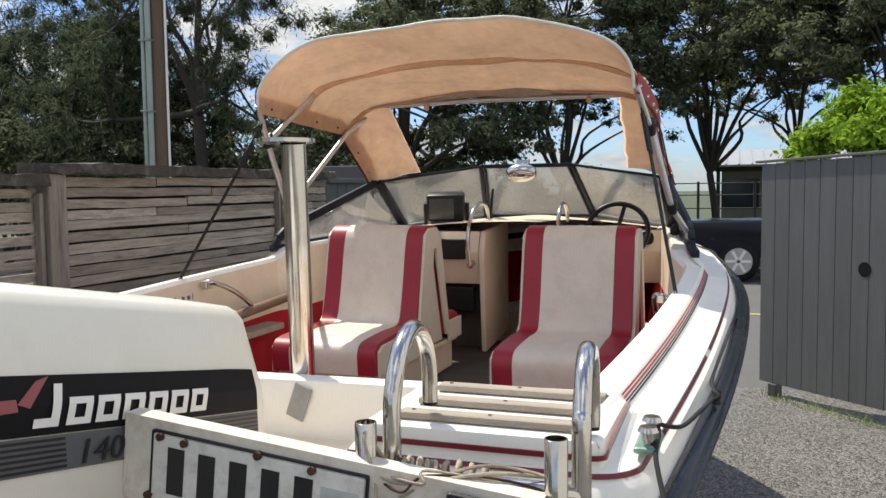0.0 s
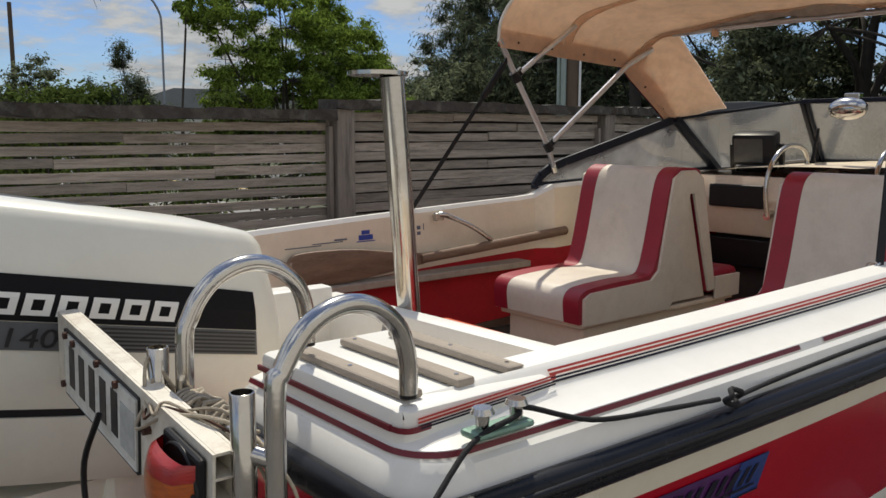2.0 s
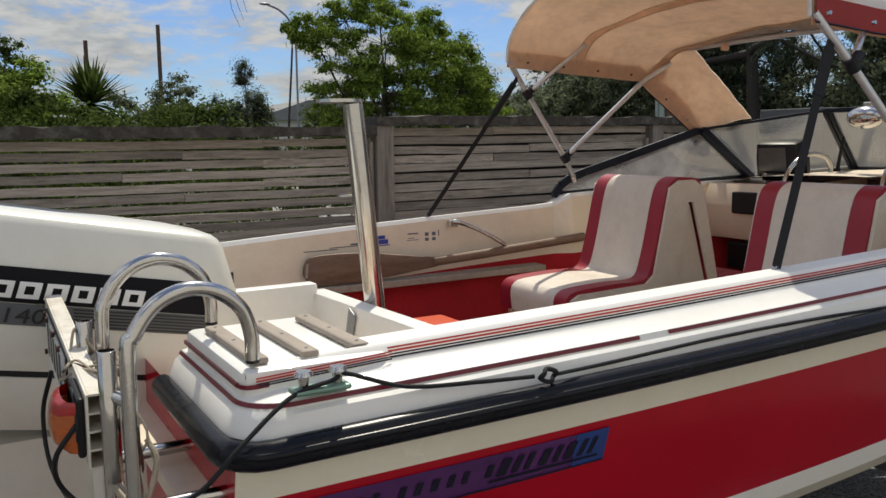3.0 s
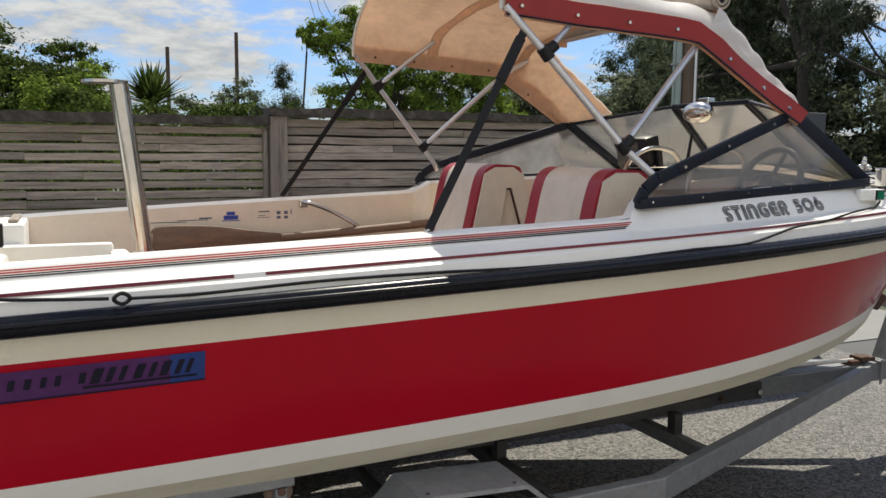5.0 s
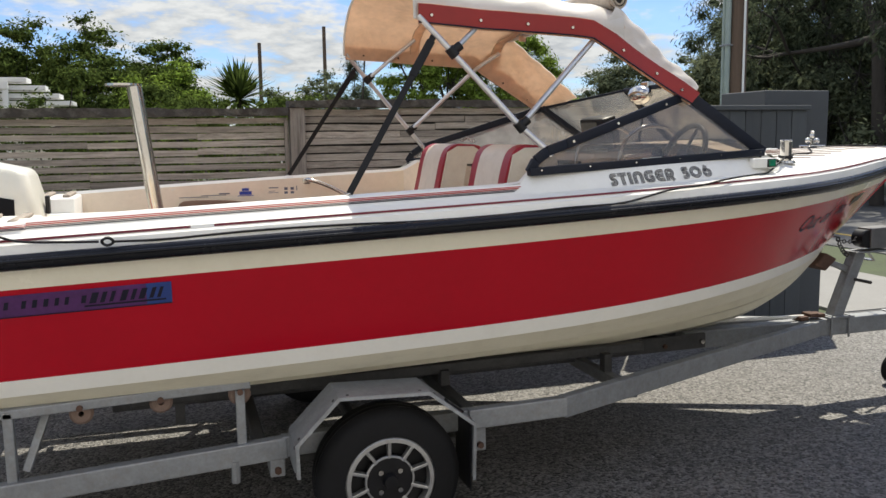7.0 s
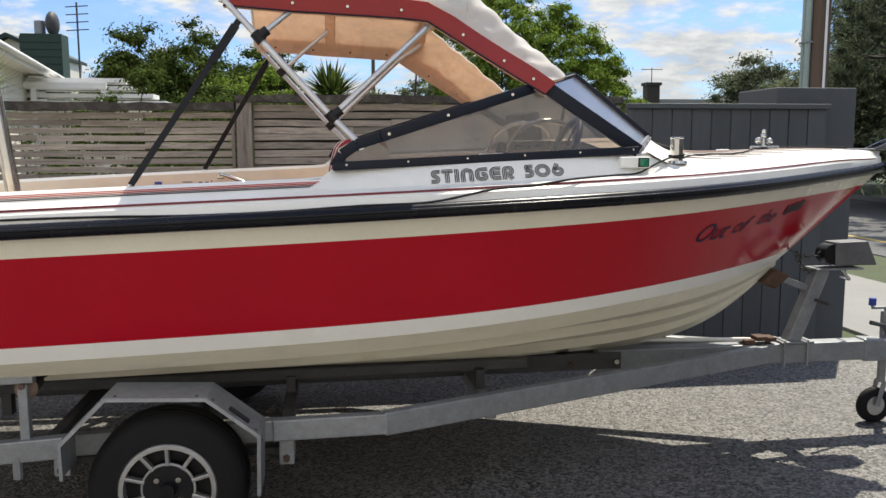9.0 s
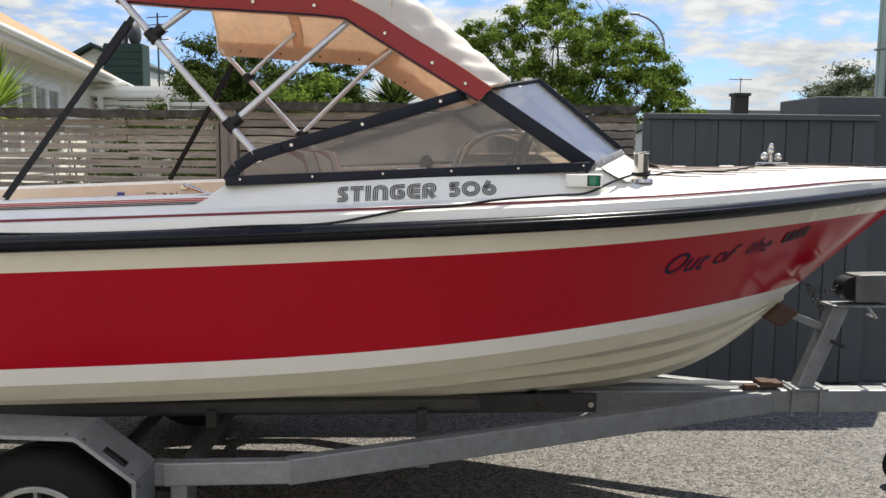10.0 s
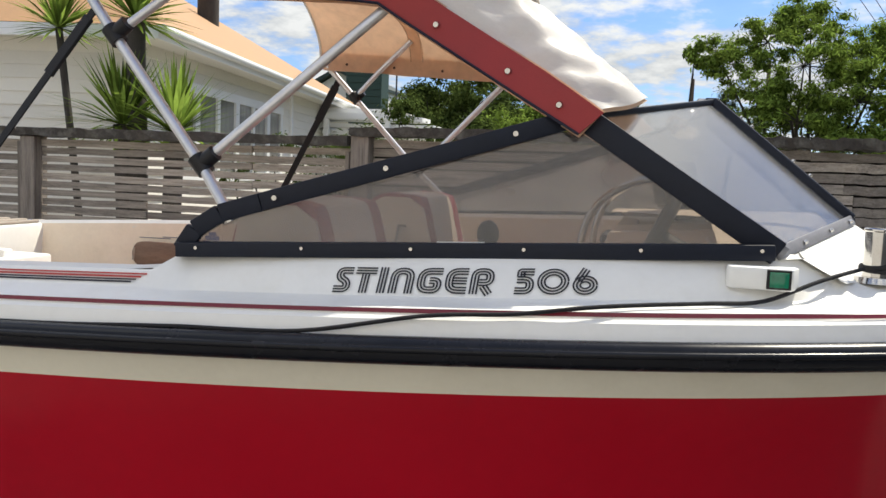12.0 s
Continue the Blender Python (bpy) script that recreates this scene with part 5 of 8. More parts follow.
mark(0.030, 0.046, 0.0, 0.066)
mark(0.000, 0.030, 0.0, 0.014)
for x, tall in ((0.060, 0.044), (0.118, 0.044), (0.176, 0.044), (0.234, 0.044), (0.292, 0.044), (0.350, 0.044)):
    mark(x, x + 0.014, 0.0, tall)
    mark(x + 0.034, x + 0.048, 0.0, 0.044)
    mark(x + 0.014, x + 0.034, 0.033, 0.044)
    mark(x + 0.014, x + 0.034, 0.0, 0.011)
bm = bmesh.new()
for o in ([(-0.07, 1.470), (-0.02, 1.462), (-0.02, 1.445), (-0.075, 1.452)], [(-0.02, 1.455), (0.02, 1.478), (0.045, 1.480), (0.0, 1.445)]):
    bm.faces.new([bm.verts.new(on_cowl(a, b, -1, 0.0048)) for a, b in o])
part("emblem", bm, mat("worn_red_emblem", (0.28, 0.07, 0.08), 0.5), motor, "worn red and grey emblem")
tm = Matrix(((0.982, 0, 0, 0.075), (0, 0, 1, -0.2150), (-0.187, 1, 0, 1.3435), (0, 0, 0, 1)))
part("number", text_mesh("140", 0.052, tm, 0.0006, shear=0.25, wide=1.3), M_INK, motor, "black horsepower number")

# ---- stern hardware ----
for yb, nm in ((-0.622, "a"), (-0.902, "b")):
    h = thing("boarding_rail", (0.4, yb, 1.3), "bent stainless boarding rail over the stern", "rail", "boarding rails")
    up = 0.0 if nm == "a" else -0.020
    line = [(0.465, 1.372 + up), (0.464, 1.42 + up), (0.447, 1.470 + up), (0.403, 1.506 + up), (0.348, 1.516 + up), (0.293, 1.495 + up), (0.256, 1.447 + up), (0.244, 1.38), (0.244, 1.05), (0.244, 0.62)]
    pts = smooth_path([(x, yb - 0.022 * (0.465 - x) / 0.221, z) for x, z in line], 6)
    part("tube", tube(pts, 0.0138, 14), M_STEEL, h, "", 60)
    # thin black disc across the tube's end
    part("end_disc", disc((0.465, yb, 1.366 + up), (0.465, yb, 1.373 + up), 0.0128, seg=14), M_BLACK, h, "dark disc at the open end")
    part("rod_holder", ring((0.215, yb + 0.007, 1.286), (0, 0, 1), 0.0160, 0.0138, 0.232, 24, rnd=0.1), M_STEEL, h, "open steel tube", 60)
    # black disc inside the tube stands for the shade down its bore
    part("bore_shade_disc", disc((0.215, yb + 0.007, 1.330), (0.215, yb + 0.007, 1.332), 0.0136, seg=16), M_BLACK, h, "black disc for the shade down the open bore")
    part("stand_off", tube([(0.244, yb - 0.022, 1.12), (0.41, yb - 0.022, 1.12)], 0.013, 10), M_STEEL, h, "", 60)
    part("gusset", tube([(0.217, yb + 0.007, 1.325), (0.244, yb - 0.022, 1.315)], 0.012, 10), M_STEEL, h, "", 60)
for z in (1.318, 1.10, 0.86):
    lad = thing("ladder_rung", (0.26, -0.77, z), "stainless rung between the boarding rails", "ladder rung", "ladder rungs")
    part("rung", tube([(0.244, -0.644, z), (0.244, -0.924, z)], 0.0125, 12), M_STEEL, lad, "", 60)
rope = thing("lashing_rope", (0.24, -0.7, 1.32), "frayed pale rope lashed round the rung", "rope")
rp = [(0.25 + 0.024 * math.cos(k * 1.1), -0.66 - 0.0035 * k, 1.318 + 0.024 * math.sin(k * 1.1)) for k in range(40)]
part("coil", tube(rp, 0.0042, 6, rough=0.3), M_ROPE, rope, "", 60)
part("tail", tube(smooth_path([(0.23, -0.64, 1.34), (0.20, -0.62, 1.39), (0.185, -0.64, 1.345), (0.18, -0.69, 1.33), (0.21, -0.80, 1.345), (0.25, -0.87, 1.335)], 6), 0.0028, 6, rough=0.2), M_ROPE, rope, "loose rope tail", 60)
for k, (r, col) in enumerate(((0.0026, M_ROPE), (0.0022, M_RUSTD), (0.0024, M_ROPE))):
    q = random.Random(80 + k)
    line = [(0.244, -0.65 - 0.02 * k, 1.30), (0.215 + 0.01 * k, -0.615, 1.36 - 0.015 * k), (0.19, -0.64, 1.335), (0.165, -0.66 - 0.03 * k, 1.30 + 0.02 * k), (0.185, -0.72, 1.325 + 0.012 * k), (0.225, -0.80 - 0.03 * k, 1.345 - 0.01 * k), (0.242, -0.915, 1.33 - 0.03 * k), (0.262, -0.935, 1.25 - 0.05 * k), (0.23, -0.90, 1.18 - 0.05 * k)]
    part("tail", tube(smooth_path([(x + q.uniform(-0.006, 0.006), y, z + q.uniform(-0.006, 0.006)) for x, y, z in line], 6), r, 6, rough=0.3), col, rope, "loose lashing strand", 60)
for k in range(5):
    loop = [(0.232 + 0.026 * math.cos(a), -0.668 - 0.012 * k + 0.006 * math.sin(2 * a), 1.318 + 0.028 * math.sin(a)) for a in np.linspace(0, 2 * math.pi, 14, endpoint=False)]
    part("loop", tube(loop, 0.0034, 6, cyclic=True, rough=0.3), M_ROPE, rope, "rope turn", 60)
part("tail", tube(smooth_path([(0.22, -0.89, 1.15), (0.25, -0.93, 1.12), (0.28, -0.93, 1.20), (0.27, -0.91, 1.24)], 6), 0.005, 6, rough=0.2), M_ROPE, rope, "loose rope tail", 60)

board = thing("light_board", (0.19, -0.55, 1.25), "white plastic trailer board with a plate and a tail lamp", "light board")
bmx = Matrix.Translation((0.183, -0.223, 1.394)) @ Matrix.Rotation(math.atan2(-0.066, -0.645) + math.pi, 4, "X")
part("board", box((-0.004, -0.665, -0.135), (0.0, 0.0, 0.0), 0.0, bmx), M_BOARD, board, "white plastic board")
part("board_back", box((0.026, -0.665, -0.135), (0.030, 0.0, 0.0), 0.0, bmx), M_BOARD, board)
for k in range(5):
    z = -0.0338 * k
    part("board_web", box((0.0005, -0.664, z - 0.004), (0.0255, -0.001, z), 0.0, bmx), M_BOARD, board)
part("board_end", box((-0.004, 0.0, -0.135), (0.030, 0.006, 0.0), 0.003, bmx), M_BOARD, board)
part("plate_edge", box((-0.0065, -0.418, -0.138), (-0.0045, -0.050, -0.015), 0.004, bmx), M_INK, board, "black plate border")
part("plate", box((-0.009, -0.413, -0.134), (-0.0067, -0.055, -0.020), 0.003, bmx), mat("worn_plate_white", (0.66, 0.66, 0.62), 0.4, var=0.12, scale=14, dirt=(0.25, 0.22, 0.18), dirt_amt=0.5), board, "worn white plate")
for k in range(5):
    part("plate_bar", box((-0.0100, -0.112 - 0.055 * k, -0.112), (-0.0092, -0.082 - 0.055 * k, -0.038), 0.0, bmx), M_INK, board, "plain black bar")
part("plate_patch", box((-0.0100, -0.405, -0.118), (-0.0092, -0.345, -0.045), 0.0, bmx), mat("faded_label", (0.42, 0.43, 0.42), 0.6, var=0.2, scale=30), board, "faded grey label patch")
for y, z in ((-0.068, -0.024), (-0.112, -0.026), (-0.24, -0.020), (-0.33, -0.024), (-0.455, -0.05), (-0.05, -0.12)):
    part("bolt", disc(bmx @ Vector((-0.015, y, z)), bmx @ Vector((-0.004, y, z)), 0.0065, seg=8), M_RUSTD, board, "rusty bolt")
lm = bmx
part("lamp_base", box((-0.018, -0.652, -0.122), (-0.0045, -0.535, -0.010), 0.006, lm), M_BLACK, board, "black lamp base")
M_LENSR = mat("red_lens", (0.34, 0.006, 0.006), 0.1, var=0.3, scale=40, bump=0.3, coat=0.6, stretch=(1, 1, 4))
M_LENSA = mat("amber_lens", (0.42, 0.085, 0.006), 0.1, var=0.45, scale=40, bump=0.3, coat=0.6, stretch=(1, 1, 4))


def lens_slice(z0, z1):
    """A slice of the bowed lens between two heights below the board's top."""
    rows = []
    for z in np.linspace(z0, z1, 7):
        bow = math.sqrt(max(1 - ((z + 0.066) / 0.048) ** 2, 0.0)) ** 0.4
        rows.append([tuple(lm @ Vector((-0.018 - 0.040 * bow * math.sin(math.pi * k / 12) ** 0.28, -0.646 + 0.105 * k / 12, z))) for k in range(13)])
    return loft(rows)


part("red_lens", lens_slice(-0.0185, -0.042), M_LENSR, board, "red tail lens", 60)
part("amber_lens", lens_slice(-0.0423, -0.1135), M_LENSA, board, "amber indicator lens", 60)
part("lamp_gasket", tube([tuple(lm @ Vector((-0.017, -0.594 + 0.057 * math.cos(a), -0.066 + 0.052 * math.sin(a)))) for a in np.linspace(0, 2 * math.pi, 24, endpoint=False)], 0.0035, 6, cyclic=True), M_BLACK, board, "black lamp gasket", 60)
part("cable", tube(smooth_path([(0.165, -0.86, 1.27), (0.13, -0.84, 1.21), (0.14, -0.80, 1.14), (0.20, -0.83, 1.08), (0.27, -0.92, 1.07), (0.30, -0.98, 1.12)], 6), 0.005, 6), M_BLACK, board, "black lamp cable", 60)
part("cable", tube(smooth_path([(0.16, -0.50, 1.28), (0.14, -0.47, 1.18), (0.15, -0.50, 1.06), (0.20, -0.66, 1.00), (0.26, -0.80, 1.03)], 6), 0.005, 6), M_BLACK, board, "black lamp cable", 60)

for k, (x, ) in enumerate(((0.482,), (0.583,), (0.690,))):
    for s in (-1, 1):
        sl = thing("step_slat", (x, 0.72 * s, 1.335), "weathered grey timber tread strip on the stern", "tread strip", "stern tread strips")
        part("slat", box((x - 0.018, min(0.56 * s, 0.893 * s), 1.336), (x + 0.018, max(0.56 * s, 0.893 * s), 1.350), 0.005), M_WOODGREY, sl)
        for y in (0.585, 0.725, 0.868):
            part("screw", disc((x, y * s, 1.3495), (x, y * s, 1.3515), 0.004, seg=8), M_STEEL, sl, "small screw")
for s in (-1, 1):
    cl = thing("stern_cleat", (0.54, 0.965 * s, 1.3), "green-stained chrome twin-post cleat", "cleat")
    part("base", box((0.508, min(0.962 * s, 1.004 * s), 1.296), (0.620, max(0.962 * s, 1.004 * s), 1.308), 0.006), mat("verdigris_metal", (0.20, 0.32, 0.26), 0.5, metal=0.5, var=0.25, scale=30), cl, "green-stained base")
    for x in (0.532, 0.598):
        part("post", disc((x, 0.985 * s, 1.304), (x, 0.985 * s, 1.332), 0.009, 0.011, 14), M_STEEL, cl, "", 40)
        part("cap", disc((x, 0.985 * s, 1.331), (x, 0.985 * s, 1.339), 0.018, 0.014, 14), M_STEEL, cl, "", 40)
# mooring line along the starboard side
ml = thing("mooring_line", (0.9, -1.05, 1.28), "thin black line tied to the cleat along the side", "rope")
ln = smooth_path([(0.25, -0.97, 1.12), (0.33, -1.02, 1.17), (0.40, -1.025, 1.235), (0.50, -1.0, 1.298), (0.585, -0.998, 1.318), (0.615, -0.985, 1.322), (0.72, -1.025, 1.29), (0.86, -1.052, 1.283), (0.98, -1.074, 1.281)], 6)
part("line", tube(ln, 0.0044, 8, rough=0.1), M_WEB, ml, "", 60)
kn = [(1.009 + 0.018 * math.cos(a), -1.083 - 0.006 * math.sin(3 * a), 1.281 + 0.012 * math.sin(a)) for a in np.linspace(0, 2 * math.pi, 18, endpoint=False)]
part("knot_loop", tube(kn, 0.005, 8, cyclic=True, rough=0.2), M_WEB, ml, "", 60)
ln = smooth_path([(1.027, -1.082, 1.280)] + [(x, -(half(x) - 0.040 + 0.012 * ramp(x, 1.5, 2.4)), sheer(x) + 0.034 - 0.010 * ramp(x, 1.5, 2.4) + 0.004 * math.sin(5 * x)) for x in (1.2, 1.5, 1.8, 2.1, 2.4, 2.7, 2.95)] + [tuple(Vector(deck_row(k, x)) + Vector((0, -0.006, 0.008))) for k, x in ((1, 3.19), (2, 3.36), (3, 3.49))] + [tuple(Vector(deck_row(3, x)).lerp(Vector(deck_row(4, x)), f) + Vector((0, -0.004, 0.009))) for x, f in ((3.60, 0.35), (3.72, 0.6), (3.82, 0.9))] + [(3.93, -0.815, 1.475), (4.02, -0.745, 1.498)], 6)
part("line", tube(ln, 0.0043, 8, rough=0.1), M_WEB, ml, "", 60)
for k in range(2):
    w = [(4.052 + 0.031 * math.cos(a), -0.709 + 0.031 * math.sin(a), 1.496 + 0.007 * k + 0.004 * math.sin(a + k)) for a in np.linspace(0, 2 * math.pi, 16, endpoint=False)]
    part("wrap", tube(w, 0.0042, 6, cyclic=True), M_WEB, ml, "", 60)
def on_foredeck(x, y, up=0.007):
    return (x, y, crown(x, 1 - abs(y) / max(-deck_row(7, x)[1], 0.01))[2] + up)


part("line", tube(smooth_path([(4.08, -0.69, 1.500)] + [on_foredeck(x, y) for x, y in ((4.13, -0.60), (4.22, -0.51), (4.34, -0.43), (4.48, -0.37), (4.60, -0.25), (4.70, -0.12), (4.80, -0.01), (5.05, 0.02), (5.2, 0.0), (5.34, 0.0))], 6), 0.0038, 8), M_WEB, ml, "", 60)

bp = thing("bow_bollard", (4.05, -0.709, 1.49), "round chrome bollard on the foredeck", "bollard")
part("post", disc((4.052, -0.709, 1.470), (4.052, -0.709, 1.578), 0.027, seg=24), M_STEEL, bp, "", 40)
part("rim", ring((4.052, -0.709, 1.576), (0, 0, 1), 0.0295, 0.022, 0.008, 24), M_STEEL, bp, "", 40)
part("flange", disc((4.052, -0.709, 1.468), (4.052, -0.709, 1.480), 0.046, 0.041, 24), M_STEEL, bp, "", 40)
nav = thing("navigation_light", (3.84, -0.86, 1.47), "white side light with a green lens", "lamp")
o = [(3.750, -0.830), (3.750, -0.856), (3.758, -0.864), (3.872, -0.868), (3.886, -0.835), (3.886, -0.815)]
part("body", prism(o, 1.455, 1.499, "z", 0.005), M_WHITEPAINT, nav, "", 30)
part("lens_recess", box((3.823, -0.8705, 1.458), (3.868, -0.8655, 1.496), 0.001), M_BLACK, nav, "dark lens surround")
part("lens", box((3.828, -0.8735, 1.462), (3.863, -0.8706, 1.492), 0.001), mat("green_lens", (0.004, 0.16, 0.085), 0.1, var=0.3, scale=40, coat=0.5), nav, "dark green lens", 30)
fc = thing("fairlead_cleat", (4.85, 0.04, 1.53), "chrome fairlead cleat on the foredeck", "cleat")
part("base", box((4.80, 0.0, 1.524), (4.92, 0.09, 1.538), 0.005), M_STEEL, fc)
for x, z, r in ((4.822, 1.565, 0.018), (4.885, 1.562, 0.018), (4.85, 1.59, 0.016), (4.852, 1.612, 0.012)):
    part("lug", ball((x, 0.04, z), r), M_STEEL, fc, "", 60)
part("stem", disc((4.85, 0.04, 1.535), (4.85, 0.04, 1.60), 0.011, 0.008, 10), M_STEEL, fc)
br = thing("bow_roller", (5.45, 0, 1.51), "galvanised bow roller at the stem head", "bow roller")
part("channel", box((5.28, -0.04, 1.514), (5.56, 0.04, 1.524), 0.003), M_STEEL, br)
for s in (-1, 1):
    part("cheek", prism([(5.42, 1.518), (5.60, 1.518), (5.62, 1.56), (5.56, 1.58)], s * 0.04 - 0.003, s * 0.04 + 0.003, "y"), M_STEEL, br)
part("roller", disc((5.575, -0.037, 1.545), (5.575, 0.037, 1.545), 0.022, seg=14), M_BLACK, br, "", 40)
for x, y in ((4.50, 0.27), (4.72, 0.23)):
    dh = thing("deck_hinge", (x, y, 1.51), "small white hatch hinge on the foredeck", "hinge", "hatch hinges")
    z = on_foredeck(x, y, 0)[2]
    part("leaf", box((x - 0.03, y - 0.02, z - 0.004), (x + 0.03, y + 0.02, z + 0.012), 0.004), M_WHITEPAINT, dh)

# ---- lettering on the boat ----
def on_panel(x, v, off=0.003):
    """A point on the panel below the windscreen: x along the boat, v metres up the panel."""
    a, b = Vector(deck_row(5, x)), Vector(deck_row(6, x))
    d = (b - a).normalized()
    n = d.cross(Vector((1, 0, 0)))
    return a + d * v + (n if n.y < 0 else -n).normalized() * off


def rounded(points, r=0.2, n=6):
    """A line of straight runs with rounded corners."""
    p = [Vector(q) for q in points]
    out = [p[0]]
    for a, b, c in zip(p, p[1:], p[2:]):
        k = min(r, (b - a).length * 0.5, (c - b).length * 0.5)
        s, e = b + (a - b).normalized() * k, b + (c - b).normalized() * k
        out += [s * (1 - t) ** 2 + b * 2 * t * (1 - t) + e * t * t for t in np.linspace(0, 1, n)]
    return out + [p[-1]]


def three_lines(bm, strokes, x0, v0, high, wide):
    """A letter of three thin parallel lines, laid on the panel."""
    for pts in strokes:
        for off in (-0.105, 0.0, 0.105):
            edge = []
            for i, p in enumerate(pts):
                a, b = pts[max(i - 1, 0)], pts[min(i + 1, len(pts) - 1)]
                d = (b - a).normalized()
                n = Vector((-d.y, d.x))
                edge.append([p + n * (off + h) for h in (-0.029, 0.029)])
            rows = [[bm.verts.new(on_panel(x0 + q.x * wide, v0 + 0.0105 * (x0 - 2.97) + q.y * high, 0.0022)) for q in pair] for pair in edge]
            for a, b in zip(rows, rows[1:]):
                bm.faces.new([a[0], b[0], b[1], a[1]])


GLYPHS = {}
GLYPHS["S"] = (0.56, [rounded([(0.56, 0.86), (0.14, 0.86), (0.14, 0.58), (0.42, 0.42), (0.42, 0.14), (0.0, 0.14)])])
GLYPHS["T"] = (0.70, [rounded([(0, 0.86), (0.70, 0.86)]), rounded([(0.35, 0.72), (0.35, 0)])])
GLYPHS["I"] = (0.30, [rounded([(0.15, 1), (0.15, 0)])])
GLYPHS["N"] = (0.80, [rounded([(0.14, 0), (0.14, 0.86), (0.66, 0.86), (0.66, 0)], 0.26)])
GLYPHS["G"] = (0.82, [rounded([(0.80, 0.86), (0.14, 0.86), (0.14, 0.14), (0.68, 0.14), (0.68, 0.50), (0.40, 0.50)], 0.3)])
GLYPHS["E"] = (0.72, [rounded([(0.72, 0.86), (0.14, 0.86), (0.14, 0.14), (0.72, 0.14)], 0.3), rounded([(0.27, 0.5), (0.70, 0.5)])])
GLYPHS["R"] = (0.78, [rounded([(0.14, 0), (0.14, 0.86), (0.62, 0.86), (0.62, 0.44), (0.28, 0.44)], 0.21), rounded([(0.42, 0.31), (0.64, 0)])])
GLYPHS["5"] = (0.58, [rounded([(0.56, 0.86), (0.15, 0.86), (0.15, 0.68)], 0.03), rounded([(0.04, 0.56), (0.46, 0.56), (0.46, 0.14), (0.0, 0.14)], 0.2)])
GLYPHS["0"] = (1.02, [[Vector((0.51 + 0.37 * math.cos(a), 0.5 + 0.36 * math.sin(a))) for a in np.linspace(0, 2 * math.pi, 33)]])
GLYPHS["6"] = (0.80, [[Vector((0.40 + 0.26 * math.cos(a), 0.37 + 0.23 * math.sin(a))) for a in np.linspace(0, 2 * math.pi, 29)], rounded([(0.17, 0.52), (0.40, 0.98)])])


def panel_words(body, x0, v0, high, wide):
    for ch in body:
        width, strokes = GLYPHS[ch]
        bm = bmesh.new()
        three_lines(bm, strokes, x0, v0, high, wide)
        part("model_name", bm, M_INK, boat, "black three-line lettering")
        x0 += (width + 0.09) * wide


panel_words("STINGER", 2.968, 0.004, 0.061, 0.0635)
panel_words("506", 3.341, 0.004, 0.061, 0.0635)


def on_side(u, f, off=0.003):
    """A point on the starboard red topside, u along the hull and f down it."""
    i = min(max(u * 60, 0), 59.999)
    k, t = int(i), i - int(i)
    ln = side_at(f)
    p = Vector(ln[k]).lerp(Vector(ln[k + 1]), t)
    q = Vector(side_at(f + 0.02)[k]).lerp(Vector(side_at(f + 0.02)[k + 1]), t)
    d = (Vector(ln[k + 1]) - Vector(ln[k])).normalized()
    nn = (q - p).cross(d).normalized()
    return p + (nn if nn.y < 0 else -nn) * off


def u_of(x, f):
    lo, hi = 0.0, 1.0
    for _ in range(24):
        mid = (lo + hi) / 2
        lo, hi = (mid, hi) if on_side(mid, f).x < x else (lo, mid)
    return lo


def side_patch(name, x0, x1, f0, f1, m, label, off=0.003, n=8, skew=0.0):
    rows = []
    for f, dx in ((f0, skew), (f1, 0.0)):
        rows.append([tuple(on_side(u_of(x + dx, f), f, off)) for x in np.linspace(x0, x1, n)])
    return part(name, turned(loft(rows)) if name == "decal_bar" else loft(rows), m, boat, label)


M_DECAL = mat("faded_purple_blue_decal", (0.085, 0.020, 0.12), 0.35, var=0.35, scale=6)
side_patch("side_decal", 0.46, 1.205, 0.238, 0.398, M_DECAL, "faded purple decal", 0.0025, 12)
side_patch("side_decal_end", 1.12, 1.205, 0.238, 0.398, mat("blue_decal", (0.02, 0.05, 0.22), 0.35, var=0.2), "blue decal end", 0.004, 4)
x = 0.50
for w in (0.028, 0.030, 0.028, 0.012, 0.028, 0.028, 0.0, 0.028, 0.030, 0.030, 0.026, 0.026, 0.0, 0.03, 0.02):
    if w:
        side_patch("decal_bar", x, x + w * 0.5, 0.283, 0.338, M_STRIPE_DARK, "dark decal bar", 0.0045, 2, 0.006)
    x += w + 0.006 if w else 0.022
for x0, x1 in ((0.93, 0.952), (0.965, 0.980), (0.995, 1.008), (1.03, 1.050), (1.065, 1.078), (1.092, 1.112), (1.128, 1.142), (1.154, 1.166)):
    side_patch("decal_bar", x0, x1, 0.268, 0.345, M_STRIPE_DARK, "dark decal bar", 0.0055, 2, 0.014)
side_patch("decal_edge", 0.46, 1.205, 0.391, 0.3985, M_STRIPE_DARK, "dark lower edge of the decal", 0.0055, 8)
side_patch("decal_underline", 0.915, 1.185, 0.356, 0.368, M_STRIPE_DARK, "dark decal underline", 0.0055, 6)


